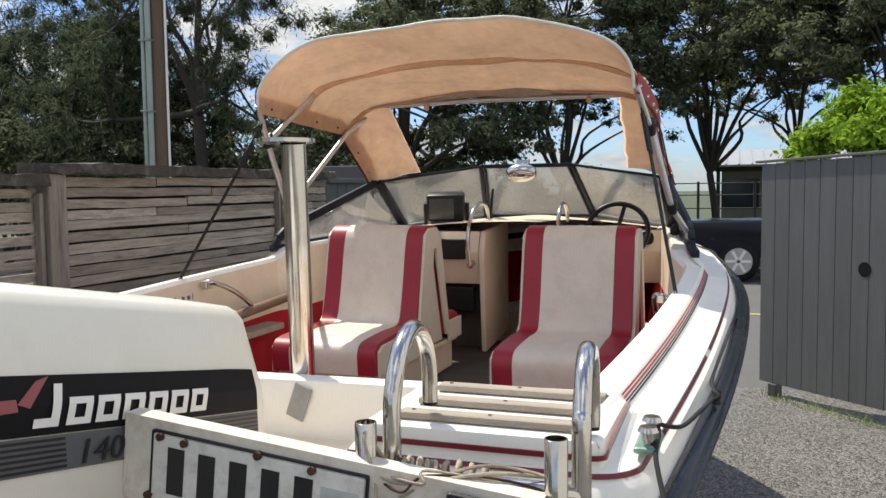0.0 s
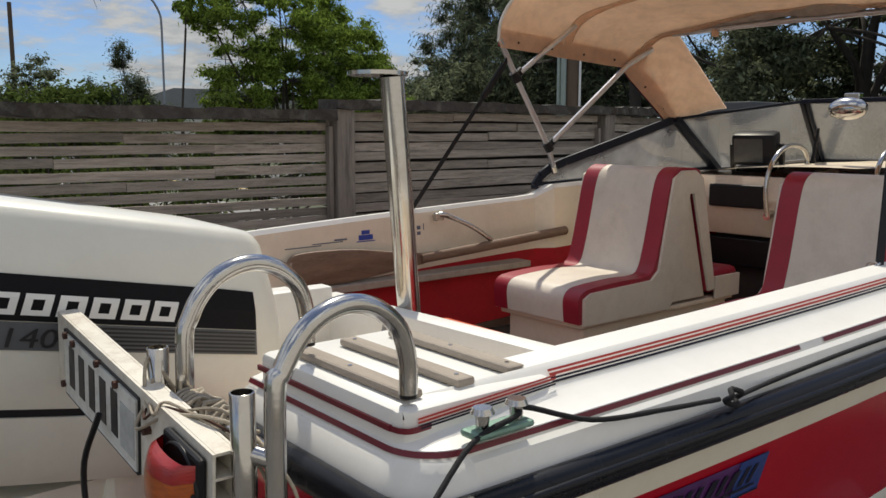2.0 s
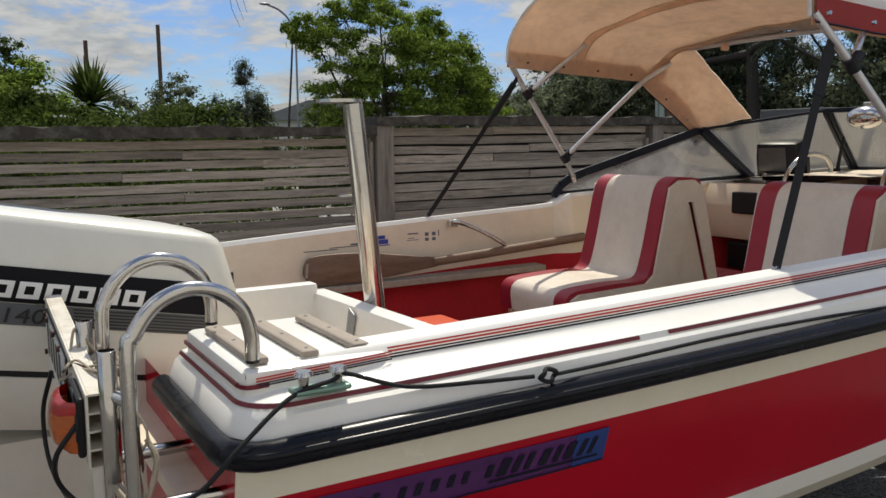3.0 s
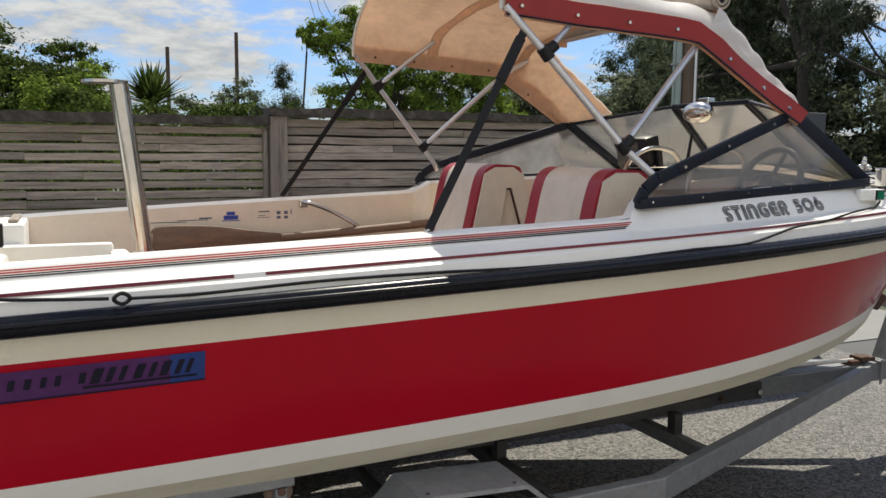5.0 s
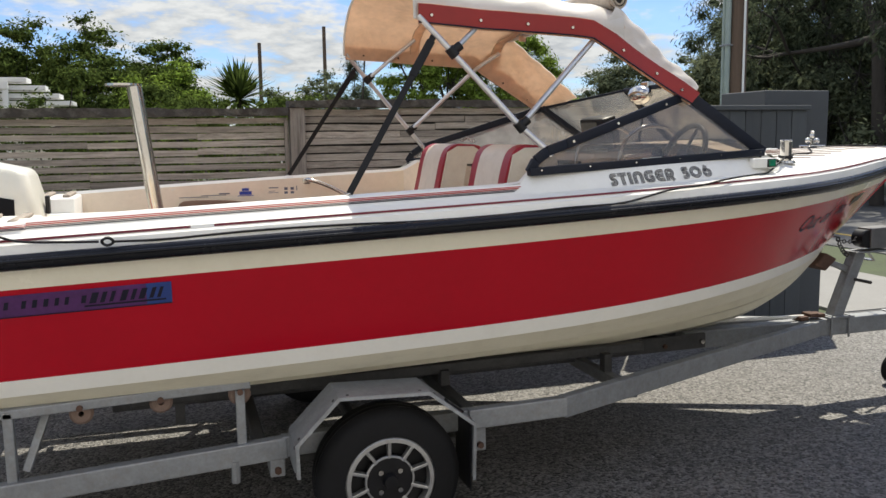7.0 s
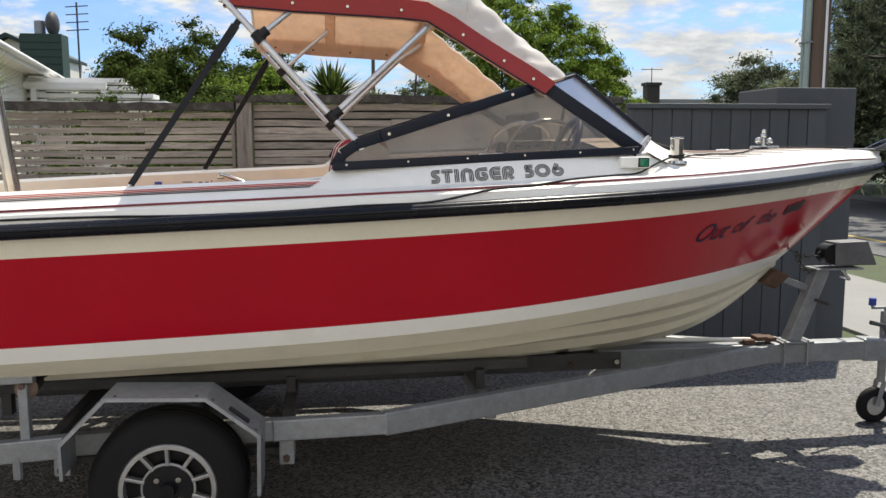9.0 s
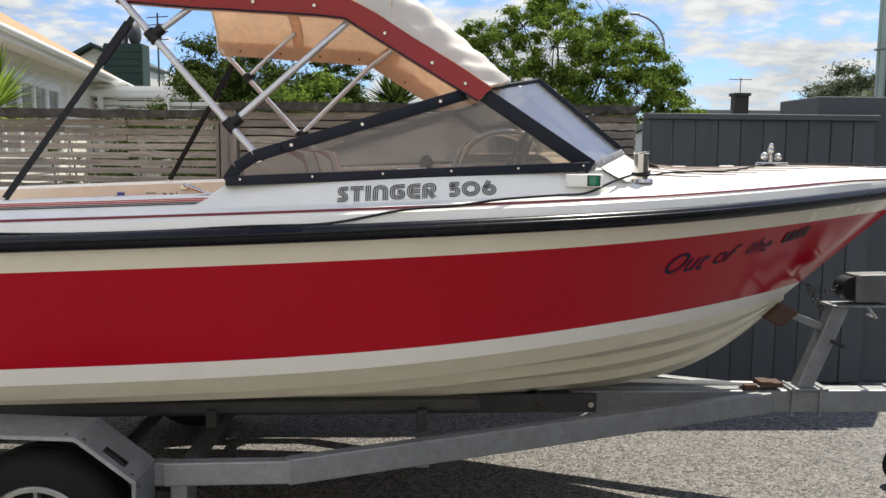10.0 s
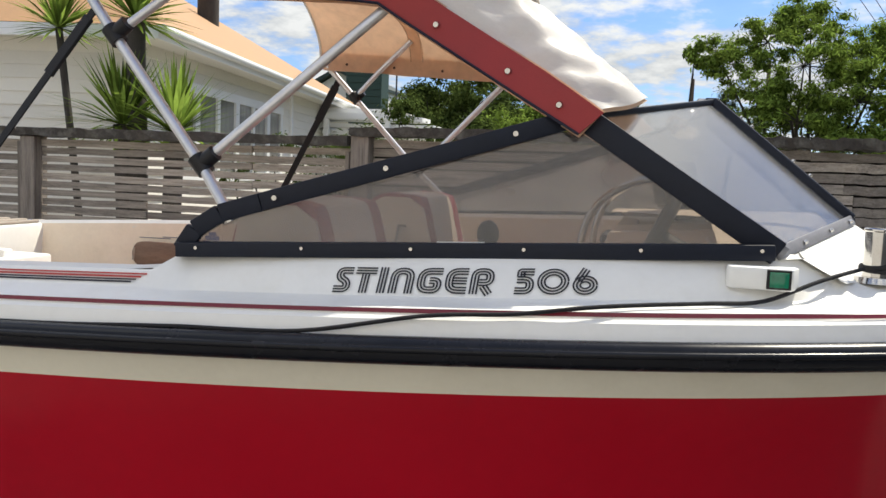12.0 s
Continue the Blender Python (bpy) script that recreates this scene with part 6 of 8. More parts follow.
def bow_words(body, x, f, size):
    p = on_side(u_of(x, f), f, 0.003)
    q = on_side(u_of(x + 0.15, f), f, 0.003)
    r = on_side(u_of(x, f - 0.1), f - 0.1, 0.003)
    a = (q - p).normalized()
    b = (r - p)
    b = (b - a * b.dot(a)).normalized()
    c = a.cross(b)
    m = Matrix.Translation(p + c * 0.0018) @ Matrix(((*a, 0), (*b, 0), (*c, 0), (0, 0, 0, 1))).transposed()
    script = bpy.data.materials.get("dark_blue_script") or mat("dark_blue_script", (0.010, 0.012, 0.05), 0.4, var=0.3, scale=20, spec=0.15)
    whole = text_mesh(body, size, m, 0.0002, shear=0.5)
    cols = [(xx, [on_side(u_of(xx, ff), ff, 0.002) for ff in np.linspace(f + 0.1, f - 0.25, 8)]) for xx in np.linspace(x - 0.03, x + 0.36, 5)]
    for v in whole.verts:
        ys = [np.interp(v.co.z, [h.z for h in col], [h.y for h in col]) for _, col in cols]
        v.co.y = float(np.interp(v.co.x, [xx for xx, _ in cols], ys)) + (v.co - p).dot(c) * c.y
    left = set(whole.verts)
    while left:
        todo, island = [left.pop()], []
        while todo:
            v = todo.pop()
            island.append(v)
            near = [e.other_vert(v) for e in v.link_edges]
            todo += [w for w in near if w in left]
            left.difference_update(near)
        one = bmesh.new()
        at = {v: one.verts.new(v.co) for v in island}
        for f in {f for v in island for f in v.link_faces}:
            one.faces.new([at[v] for v in f.verts])
        part("boat_name", one, script, boat, "dark blue slanted script")
    whole.free()


bow_words("Out", 4.13, 0.50, 0.13)
bow_words("of", 4.36, 0.47, 0.12)
bow_words("the", 4.52, 0.42, 0.11)
for k in range(4):
    side_patch("name_bar", 4.715 + 0.035 * k, 4.738 + 0.035 * k, 0.27 - 0.01 * k, 0.37 - 0.01 * k, M_STRIPE_DARK, "dark unreadable script stroke", 0.004, 2, 0.02)

# ---- trailer ----
M_ROLLER = mat("dirty_pale_rubber", (0.19, 0.13, 0.105), 0.7, var=0.3, scale=14)
trailer = thing("boat_trailer", (2.2, 0, 0), "galvanised single-axle boat trailer with black tyres", "trailer")
for s in (-1, 1):
    part("side_rail", bar((0.33, 0.885 * s, 0.345), (1.60, 0.885 * s, 0.415), 0.05, 0.085, bevel=0.006), M_GALV, trailer, "galvanised side rail")
    part("side_rail", bar((1.58, 0.88 * s, 0.418), (2.36, 0.88 * s, 0.44), 0.05, 0.085, bevel=0.006), M_GALV, trailer, "galvanised side rail")
    part("side_rail", bar((2.35, 0.90 * s, 0.445), (2.80, 0.90 * s, 0.452), 0.05, 0.085, bevel=0.006), M_GALV, trailer, "galvanised side rail")
    part("converging_rail", bar((2.78, 0.905 * s, 0.452), (4.86, 0.055 * s, 0.440), 0.05, 0.095, bevel=0.006), M_GALV, trailer, "galvanised converging rail")
    part("upper_rail", bar((0.35, 0.87 * s, 0.645), (1.47, 0.87 * s, 0.682), 0.04, 0.035, bevel=0.004), M_GALV, trailer, "upper roller rail")
    for x in (0.62, 1.43):
        part("upright", bar((x, 0.87 * s, 0.36 + 0.05 * x), (x, 0.87 * s, 0.66), 0.04, 0.035, (1, 0, 0), 0.004), M_GALV, trailer, "upright post")
    part("brace", bar((0.66, 0.84 * s, 0.42), (0.74, 0.76 * s, 0.64), 0.03, 0.03, (1, 0, 0), 0.004), M_GALV, trailer)
    for x in (0.40, 0.86, 1.14, 1.43):
        part("roller_axle", disc((x, 0.90 * s, 0.655), (x, 0.60 * s, 0.625), 0.012, seg=8), M_RUST, trailer, "rusty roller axle")
        part("roller", ring((x, 0.80 * s, 0.632 + 0.012 * (x > 1)), (0, 1, -0.1 * s), 0.042, 0.014, 0.075, 18), M_BLACK, trailer, "dark rubber roller", 40)
        part("roller_cap", ring((x, 0.843 * s, 0.622 + 0.012 * (x > 1)), (0, 1, 0), 0.043, 0.010, 0.03, 18), M_ROLLER, trailer, "pale roller cap", 40)
    part("spring", bar((1.55, 0.80 * s, 0.33), (2.40, 0.80 * s, 0.33), 0.045, 0.028, bevel=0.004), M_DARKSTEEL, trailer, "dark leaf spring")
    for x in (1.56, 2.40):
        part("hanger", box((x - 0.03, min(0.775 * s, 0.905 * s), 0.30), (x + 0.03, max(0.775 * s, 0.905 * s), 0.40), 0.006), M_GALV, trailer, "spring hanger")
        part("hanger_bolt", disc((x, 0.90 * s, 0.33), (x, 0.925 * s, 0.33), 0.014, seg=6), M_RUST, trailer, "rusty bolt")
    part("hanging_bolt", disc((1.40, 0.90 * s, 0.30), (1.40, 0.90 * s, 0.385), 0.018, seg=8), M_GALV, trailer)
    # mudguard: flat folded plates with an inner skirt
    prof = [(1.612, 0.36), (1.610, 0.490), (1.775, 0.656), (2.130, 0.642), (2.318, 0.492), (2.312, 0.262)]
    gd = thing("mudguard", (2.0, 0.96 * s, 0.4), "folded galvanised mudguard over the trailer wheel", "mudguard", "trailer mudguards")
    for (xa, za), (xb, zb) in zip(prof, prof[1:]):
        q = [(xa, 0.895 * s, za), (xb, 0.895 * s, zb), (xb, 1.10 * s, zb), (xa, 1.10 * s, za)]
        part("plate", sheet(q, 0.004), M_GALV, gd)
        n2 = Vector((zb - za, 0, -(xb - xa))).normalized() * 0.012
        q = [(xa, 1.10 * s, za), (xb, 1.10 * s, zb), (xb + n2.x, 1.102 * s, zb + n2.z), (xa + n2.x, 1.102 * s, za + n2.z)]
        part("lip", sheet(q, 0.004), M_GALV, gd)
        for t in (0.1, 0.9):
            c = Vector((xa, 1.08 * s, za)).lerp(Vector((xb, 1.08 * s, zb)), t) - n2 * 0.2
            part("rivet", disc(c, c - n2 * 0.3, 0.007, 0.005, 8), M_DARKSTEEL, gd, "dark rivet")
    part("reflector", bar(Vector((2.205, 1.055 * s, 0.589)), Vector((2.275, 1.055 * s, 0.533)), 0.030, 0.012, (0.65, 0, 0.76)), M_BLACK, gd, "small dark marker lamp")
    part("mud_flap", box((2.305, min(0.87 * s, 1.06 * s), 0.20), (2.312, max(0.87 * s, 1.06 * s), 0.50), 0.0), M_BLACK, gd, "black rubber flap")
    # wheel
    wl_ = thing("trailer_wheel", (1.977, 0.99 * s, 0.0), "black tyre on a ten-slot alloy trailer wheel", "wheel", "trailer wheels")
    hc = Vector((1.975, 0.985 * s, 0.288))
    ya = Vector((0, s, 0))
    part("tyre", ring(hc, ya, 0.288, 0.180, 0.17, 48, rnd=0.30), M_TYRE, wl_, "", 50)
    for k in range(3):
        part("tread_groove", ring(hc + ya * (-0.035 + 0.035 * k), ya, 0.2895, 0.28, 0.006, 48, rnd=0.05), M_BLACK, wl_)
    part("rim", ring(hc + ya * 0.06, ya, 0.184, 0.158, 0.05, 48, rnd=0.4), M_ALLOY, wl_, "alloy rim", 40)
    # flat disc whose black stands for the shade behind the spokes
    part("rim_shade_disc", disc(hc + ya * 0.02, hc + ya * 0.025, 0.175, seg=40), M_BLACK, wl_, "black disc for the shade behind the wheel slots")
    for k in range(10):
        a = 2 * math.pi * (k + 0.5) / 10
        d = Vector((math.cos(a), 0, math.sin(a)))
        part("spoke", bar(hc + ya * 0.055 + d * 0.09, hc + ya * 0.062 + d * 0.165, 0.014, 0.03, ya, 0.003), M_ALLOY, wl_)
    part("hub_plate", disc(hc + ya * 0.035, hc + ya * 0.066, 0.098, 0.092, 36), M_BLACK, wl_, "black hub plate", 40)
    part("hub_ring", ring(hc + ya * 0.063, ya, 0.100, 0.092, 0.012, 36), M_ALLOY, wl_, "", 40)
    for k in range(4):
        a = 2 * math.pi * k / 4 + 0.78
        c = hc + ya * 0.066 + Vector((math.cos(a), 0, math.sin(a))) * 0.055
        part("wheel_nut", disc(c, c + ya * 0.016, 0.011, seg=6), M_STEEL, wl_)
    part("hub_cap", disc(hc + ya * 0.064, hc + ya * 0.095, 0.032, 0.026, 20), M_BLACK, wl_, "", 40)
part("axle", disc((1.975, -0.90, 0.288), (1.975, 0.90, 0.288), 0.028, seg=14), M_DARKSTEEL, trailer, "dark axle tube")
part("rear_cross", bar((0.36, -0.88, 0.345), (0.36, 0.88, 0.345), 0.06, 0.08, bevel=0.006), M_GALV, trailer, "rear cross member")
part("cross_member", bar((1.50, -0.88, 0.40), (1.50, 0.88, 0.40), 0.05, 0.06, bevel=0.006), M_DARKSTEEL, trailer, "cross member")
part("cross_member", bar((2.40, -0.88, 0.42), (2.40, 0.88, 0.42), 0.05, 0.06, bevel=0.006), M_DARKSTEEL, trailer, "cross member")
part("cross_member", bar((3.26, -0.68, 0.40), (3.26, 0.68, 0.40), 0.05, 0.06, bevel=0.006), M_GALV, trailer, "cross member")
for s in (-1, 1):
    part("keel_beam", bar((0.9, 0.10 * s, 0.425), (4.05, 0.10 * s, 0.452), 0.02, 0.085, bevel=0.004), M_DARKSTEEL, trailer, "dark keel roller beam")
    part("hull_support", bar((1.0, 0.42 * s, 0.52), (3.5, 0.34 * s, 0.525), 0.06, 0.05, bevel=0.008), M_DARKSTEEL, trailer, "dark carpeted bunk")
    for x in (1.2, 2.4, 3.26):
        part("bunk_post", box((x - 0.02, min(0.38 * s, 0.43 * s), 0.40), (x + 0.02, max(0.38 * s, 0.43 * s), 0.52)), M_DARKSTEEL, trailer)
for x in (1.3, 1.9, 2.48, 2.68, 3.045, 3.415, 3.784):
    part("keel_bolt", disc((x, -0.124, 0.44), (x, -0.108, 0.44), 0.013, seg=8), M_RUST, trailer, "rusty bolt")
    part("keel_roller", disc((x, -0.085, 0.452), (x, 0.085, 0.452), 0.030, seg=14), M_BLACK, trailer, "black keel roller", 40)
part("keel_bolt", disc((4.02, -0.13, 0.45), (4.02, -0.108, 0.45), 0.014, seg=8), M_STEEL, trailer, "bright bolt")
part("draw_bar", bar((3.95, 0, 0.437), (5.47, 0, 0.437), 0.09, 0.105, bevel=0.008), M_GALV, trailer, "galvanised draw bar")
for x in (4.975, 5.105):
    part("u_bolt", tube([(x, -0.055, 0.37), (x, -0.055, 0.505), (x, 0.055, 0.505), (x, 0.055, 0.37)], 0.007, 8), M_GALV, trailer, "u-bolt")
part("winch_post", bar((5.03, 0, 0.48), (5.19, 0, 0.885), 0.07, 0.075, (1, 0, -0.4), 0.006), M_GALV, trailer, "leaning winch post")
part("post_foot", box((4.955, -0.06, 0.490), (5.14, 0.06, 0.502), 0.003), M_GALV, trailer)
part("winch_shelf", box((5.13, -0.06, 0.882), (5.40, 0.06, 0.892), 0.003), M_GALV, trailer, "grey winch shelf")
part("winch_case", prism([(5.24, 0.905), (5.48, 0.905), (5.42, 1.035), (5.235, 1.03)], -0.055, 0.055, "y", 0.006), mat("dull_grey_housing", (0.16, 0.16, 0.165), 0.5, metal=0.4, var=0.3, scale=14), trailer, "grey winch housing")
part("winch_drum", disc((5.235, -0.045, 0.965), (5.235, 0.045, 0.965), 0.055, seg=20), M_BLACK, trailer, "black winch drum", 40)
part("winch_handle", tube([(5.30, 0.06, 0.96), (5.30, 0.12, 0.96), (5.44, 0.12, 0.80), (5.44, 0.20, 0.80)], 0.009, 8), M_STEEL, trailer, "cranked winch handle")
part("bow_chock", prism([(4.82, 0.83), (4.90, 0.90), (4.98, 0.86), (4.90, 0.79)], -0.07, 0.07, "y", 0.01), M_RUST, trailer, "rusty rubber bow chock")
part("chock_arm", bar((4.92, 0, 0.855), (5.13, 0, 0.775), 0.035, 0.035, bevel=0.004), M_GALV, trailer, "chock arm")
part("chock_pin", disc((5.15, -0.16, 0.72), (5.15, 0.06, 0.72), 0.010, seg=8), M_DARKSTEEL, trailer, "long steel pin")
for k in range(9):
    t = k / 8
    c = Vector((5.02, 0, 0.985)).lerp(Vector((5.20, 0, 0.972)), t) - Vector((0, 0, 0.03 * math.sin(math.pi * t)))
    part("winch_chain", ring(c, (0, 1, 0) if k % 2 else (0, 0.2, 1), 0.015, 0.009, 0.006, 10), M_DARKSTEEL, trailer, "chain link")
for k in range(7):
    c = Vector((5.05 + 0.012 * k, 0.01, 0.965 - 0.028 * k + 0.002 * k * k))
    part("safety_chain", ring(c, (0, 1, 0) if k % 2 else (1, 0.2, 0), 0.016, 0.009, 0.006, 10), M_DARKSTEEL, trailer, "chain link")
part("brake_rod", disc((4.15, -0.02, 0.535), (4.80, -0.01, 0.512), 0.011, seg=8), M_WHITEPAINT, trailer, "pale rod on the draw bar")
for x, z in ((4.78, 0.505), (4.85, 0.520), (4.90, 0.515)):
    part("rod_clamp", box((x - 0.03, -0.05, z - 0.012), (x + 0.03, 0.03, z + 0.012), 0.004), M_RUST, trailer, "rusty clamp")
part("coupling", prism([(5.44, 0.375), (5.44, 0.50), (5.62, 0.49), (5.78, 0.47), (5.80, 0.40), (5.62, 0.375)], -0.05, 0.05, "y", 0.01), M_GALV, trailer, "cast coupling head")
part("coupling_lever", tube([(5.62, 0, 0.49), (5.58, 0, 0.56), (5.50, 0, 0.58)], 0.012, 8), M_DARKSTEEL, trailer)
jw = thing("jockey_wheel", (5.58, 0.05, 0.0), "small black jockey wheel with a steel hub under the coupling", "jockey wheel")
part("tyre", ring((5.585, 0.05, 0.098), (0, 1, 0), 0.100, 0.055, 0.05, 28, rnd=0.3), M_TYRE, jw, "", 50)
part("rim", disc((5.585, 0.03, 0.098), (5.585, 0.07, 0.098), 0.056, seg=24), M_ALLOY, jw, "", 40)
for s in (-1, 1):
    part("fork", bar((5.585, 0.05 + 0.032 * s, 0.098), (5.62, 0.05 + 0.032 * s, 0.24), 0.006, 0.03, (1, 0, 0)), M_GALV, jw)
part("tube", disc((5.62, 0.05, 0.23), (5.62, 0.05, 0.63), 0.022, seg=14), M_GALV, jw, "", 40)
part("crank", tube([(5.62, 0.05, 0.63), (5.62, 0.05, 0.65), (5.54, 0.05, 0.65), (5.54, 0.05, 0.67)], 0.008, 8), M_GALV, jw)
part("grip", disc((5.54, 0.05, 0.665), (5.54, 0.05, 0.705), 0.020, seg=10), M_BLUE, jw, "blue plastic grip")


# ---- ground and street ----
def plate(name, x0, x1, y0, y1, z, m, label, category, n=1):
    bm = bmesh.new()
    bmesh.ops.create_grid(bm, x_segments=n, y_segments=n, size=0.5, matrix=Matrix.Translation(((x0 + x1) / 2, (y0 + y1) / 2, z)) @ Matrix.Diagonal((x1 - x0, y1 - y0, 1, 1)))
    return tagged(bm_object(name, bm, m), label, category, kind="structure")


plate("ground", -400, 400, -400, 400, -0.03, M_GRASS, "grassy ground that runs to the horizon", "ground")
bm = box((-14, -9, -0.2), (6.75, 1.885, 0.0))
tagged(bm_object("driveway", bm, M_CHIP), "grey chip-seal driveway under the trailer", "driveway", kind="structure")
tagged(bm_object("driveway_crossing", box((6.76, -4.5, -0.2), (10.2, 1.9, -0.006)), M_ROAD), "asphalt driveway crossing to the street", "driveway", kind="structure")
tagged(bm_object("footpath", box((6.9, 1.92, -0.2), (8.7, 80, 0.0)), M_PATH), "pale concrete footpath beside the street", "footpath", kind="structure")
tagged(bm_object("road", box((10.22, -120, -0.2), (17.0, 120, -0.015)), M_ROAD), "grey asphalt street", "road", kind="structure")
tagged(bm_object("kerb", box((17.0, -120, -0.2), (17.18, 120, 0.1), 0.02), M_PATH), "pale concrete kerb", "kerb", kind="structure")
tagged(bm_object("road_line", box((11.25, -60, -0.1), (11.35, 60, -0.011)), mat("yellow_road_paint", (0.55, 0.38, 0.08), 0.7)), "yellow painted road line", "road marking", kind="structure")

tagged(bm_object("neighbour_yard", box((-9, 1.92, -0.2), (4.7, 12.5, -0.008)), mat("pale_yard_concrete", (0.42, 0.40, 0.37), 0.85, var=0.12, scale=1.5, fine=40, bump=0.15)), "pale concrete yard behind the fence", "yard", kind="structure")
# unseen wall added opposite the fence: closes the drive, bounces sunlight onto the boat
tagged(bm_object("unseen_bounce_wall", box((-9, -5.8, 0), (6.6, -5.6, 4.8)), mat("cream_bounce_wall", (0.80, 0.77, 0.72), 0.7, var=0.06, scale=1.2, bump=0.05)), "unseen plain cream wall added to bounce sunlight onto the boat", "wall", kind="structure")

# ---- timber fence ----
fence = thing("fence", (1.5, 1.75, 0), "weathered horizontal-slat timber fence with a mossy cap", "fence", kind="structure")
POSTS = [-4.33, -2.21, -0.09, 2.03, 4.02]
rs = random.Random(5)
for i, x in enumerate(POSTS):
    hi = 1.80 if x > 2 else 1.745
    part("post", box((x - 0.050, 1.685, 0), (x + 0.052, 1.80, hi + 0.030), 0.006), M_FENCEP, fence)
    part("batten", box((x - 0.086, 1.705, 0), (x - 0.062, 1.740, min(hi, 1.745)), 0.003), M_FENCEP, fence, "thin edge batten")
cap_x = [-4.4] + POSTS[1:] + [4.73]
for a, b in zip(cap_x, cap_x[1:]):
    z0 = 1.830 if a > 2 else 1.775
    bm = box((a - 0.054, 1.665, z0), (b - 0.062, 1.85, z0 + 0.050), 0.0)
    bmesh.ops.subdivide_edges(bm, edges=[e for e in bm.edges if abs((e.verts[0].co - e.verts[1].co).x) > 0.5], cuts=24)
    for v in bm.verts:
        v.co.z += rs.uniform(-0.007, 0.007)
        v.co.y += rs.uniform(-0.010, 0.010)
    part("cap_rail", bm, M_CAP, fence, "dark lichen-covered cap rail")

# ---- dark fence, pillar and gate ----
dark = thing("dark_fence", (5.5, 1.8, 0), "dark grey vertical-board fence beside the pillar", "fence", kind="structure")
for i in range(10):
    x = 4.78 + 0.152 * i
    part("board", box((x, 1.775, 0.02), (x + 0.146, 1.80, 1.80), 0.004), M_DGREY, dark)
part("cap", box((4.74, 1.745, 1.80), (6.31, 1.83, 1.838), 0.005), M_DGREY, dark)
part("edge_board", box((4.735, 1.765, 0), (4.778, 1.815, 1.80), 0.004), M_DGREY, dark)
tagged(bm_object("pillar", box((5.93, 1.85, 0), (6.58, 2.45, 1.965), 0.01), M_PILLAR), "dark grey plastered gate pillar", "pillar")
gate = thing("gate", (6.0, -2.0, 0), "dark grey vertical-board gate standing open", "gate")
gm = Matrix.Translation((6.62, -1.32, 0)) @ Matrix.Rotation(math.atan2(-0.75, -0.78), 4, "Z")
for i in range(18):
    x = 0.148 * i
    part("board", box((x, -0.012, 0.10 + 0.002 * i), (x + 0.143, 0.012, 1.92 + 0.004 * i), 0.003, m=gm), M_GATE, gate)
part("gate_rail", box((0, 0.013, 0.35), (2.66, 0.055, 0.45), 0.004, m=gm), M_GATE, gate)
part("gate_rail", box((0, 0.013, 1.55), (2.66, 0.055, 1.65), 0.004, m=gm), M_GATE, gate)
part("gate_cap", box((-0.01, -0.03, 1.995), (2.68, 0.03, 2.015), 0.004, m=gm @ Matrix.Translation((0, 0, -0.065)) @ Matrix.Rotation(-0.026, 4, "Y")), M_GATE, gate)
part("gate_foot", box((0.12, -0.04, 0.0), (0.2, 0.04, 0.1), 0.004, m=gm), M_DGREY, gate)
# boards are uncut; this black disc paints the dark inside the hole
part("latch_hole_disc", disc(gm @ Vector((1.0, -0.0145, 1.12)), gm @ Vector((1.0, -0.0125, 1.12)), 0.055, seg=20), M_BLACK, gate, "round black disc for the dark of the latch hole")


# ---- trees ----
def leaf_sheet(name, centres, radii, n, leaf, flat, seed, slim=0.42, hang=0.0):
    """n small four-cornered leaves strewn over clumps; hang turns them downwards."""
    g = np.random.default_rng(seed)
    centres, radii = np.array(centres), np.array(radii)
    pick = g.choice(len(centres), n, p=radii**2 / (radii**2).sum())
    v = g.normal(size=(n, 3))
    v /= np.linalg.norm(v, axis=1)[:, None]
    v[:, 2] = np.where(v[:, 2] < -0.35, -v[:, 2], v[:, 2])
    p = v * (radii[pick] * np.clip(np.abs(g.normal(0, 0.62, n)), 0.05, 1.3))[:, None]
    p[:, 2] *= flat
    d = v + g.uniform(-0.7, 0.7, (n, 3)) + np.array((0, 0, 0.25))
    d /= np.linalg.norm(d, axis=1)[:, None]
    s = g.normal(size=(n, 3)) + np.array((0, 0, -hang))
    s -= d * (s * d).sum(1)[:, None]
    s /= np.linalg.norm(s, axis=1)[:, None]
    w = np.cross(d, s)
    ln = (leaf * g.uniform(0.6, 1.4, n))[:, None]
    p += centres[pick]
    quad = np.stack([p - s * ln, p + w * ln * slim + d * ln * 0.12, p + s * ln, p - w * ln * slim + d * ln * 0.12], 1).reshape(-1, 3)
    me = bpy.data.meshes.new(name)
    me.vertices.add(4 * n)
    me.vertices.foreach_set("co", quad.ravel())
    me.loops.add(4 * n)
    me.loops.foreach_set("vertex_index", np.arange(4 * n, dtype=np.int32))
    me.polygons.add(n)
    me.polygons.foreach_set("loop_start", np.arange(0, 4 * n, 4, dtype=np.int32))
    me.update(calc_edges=True)
    return me


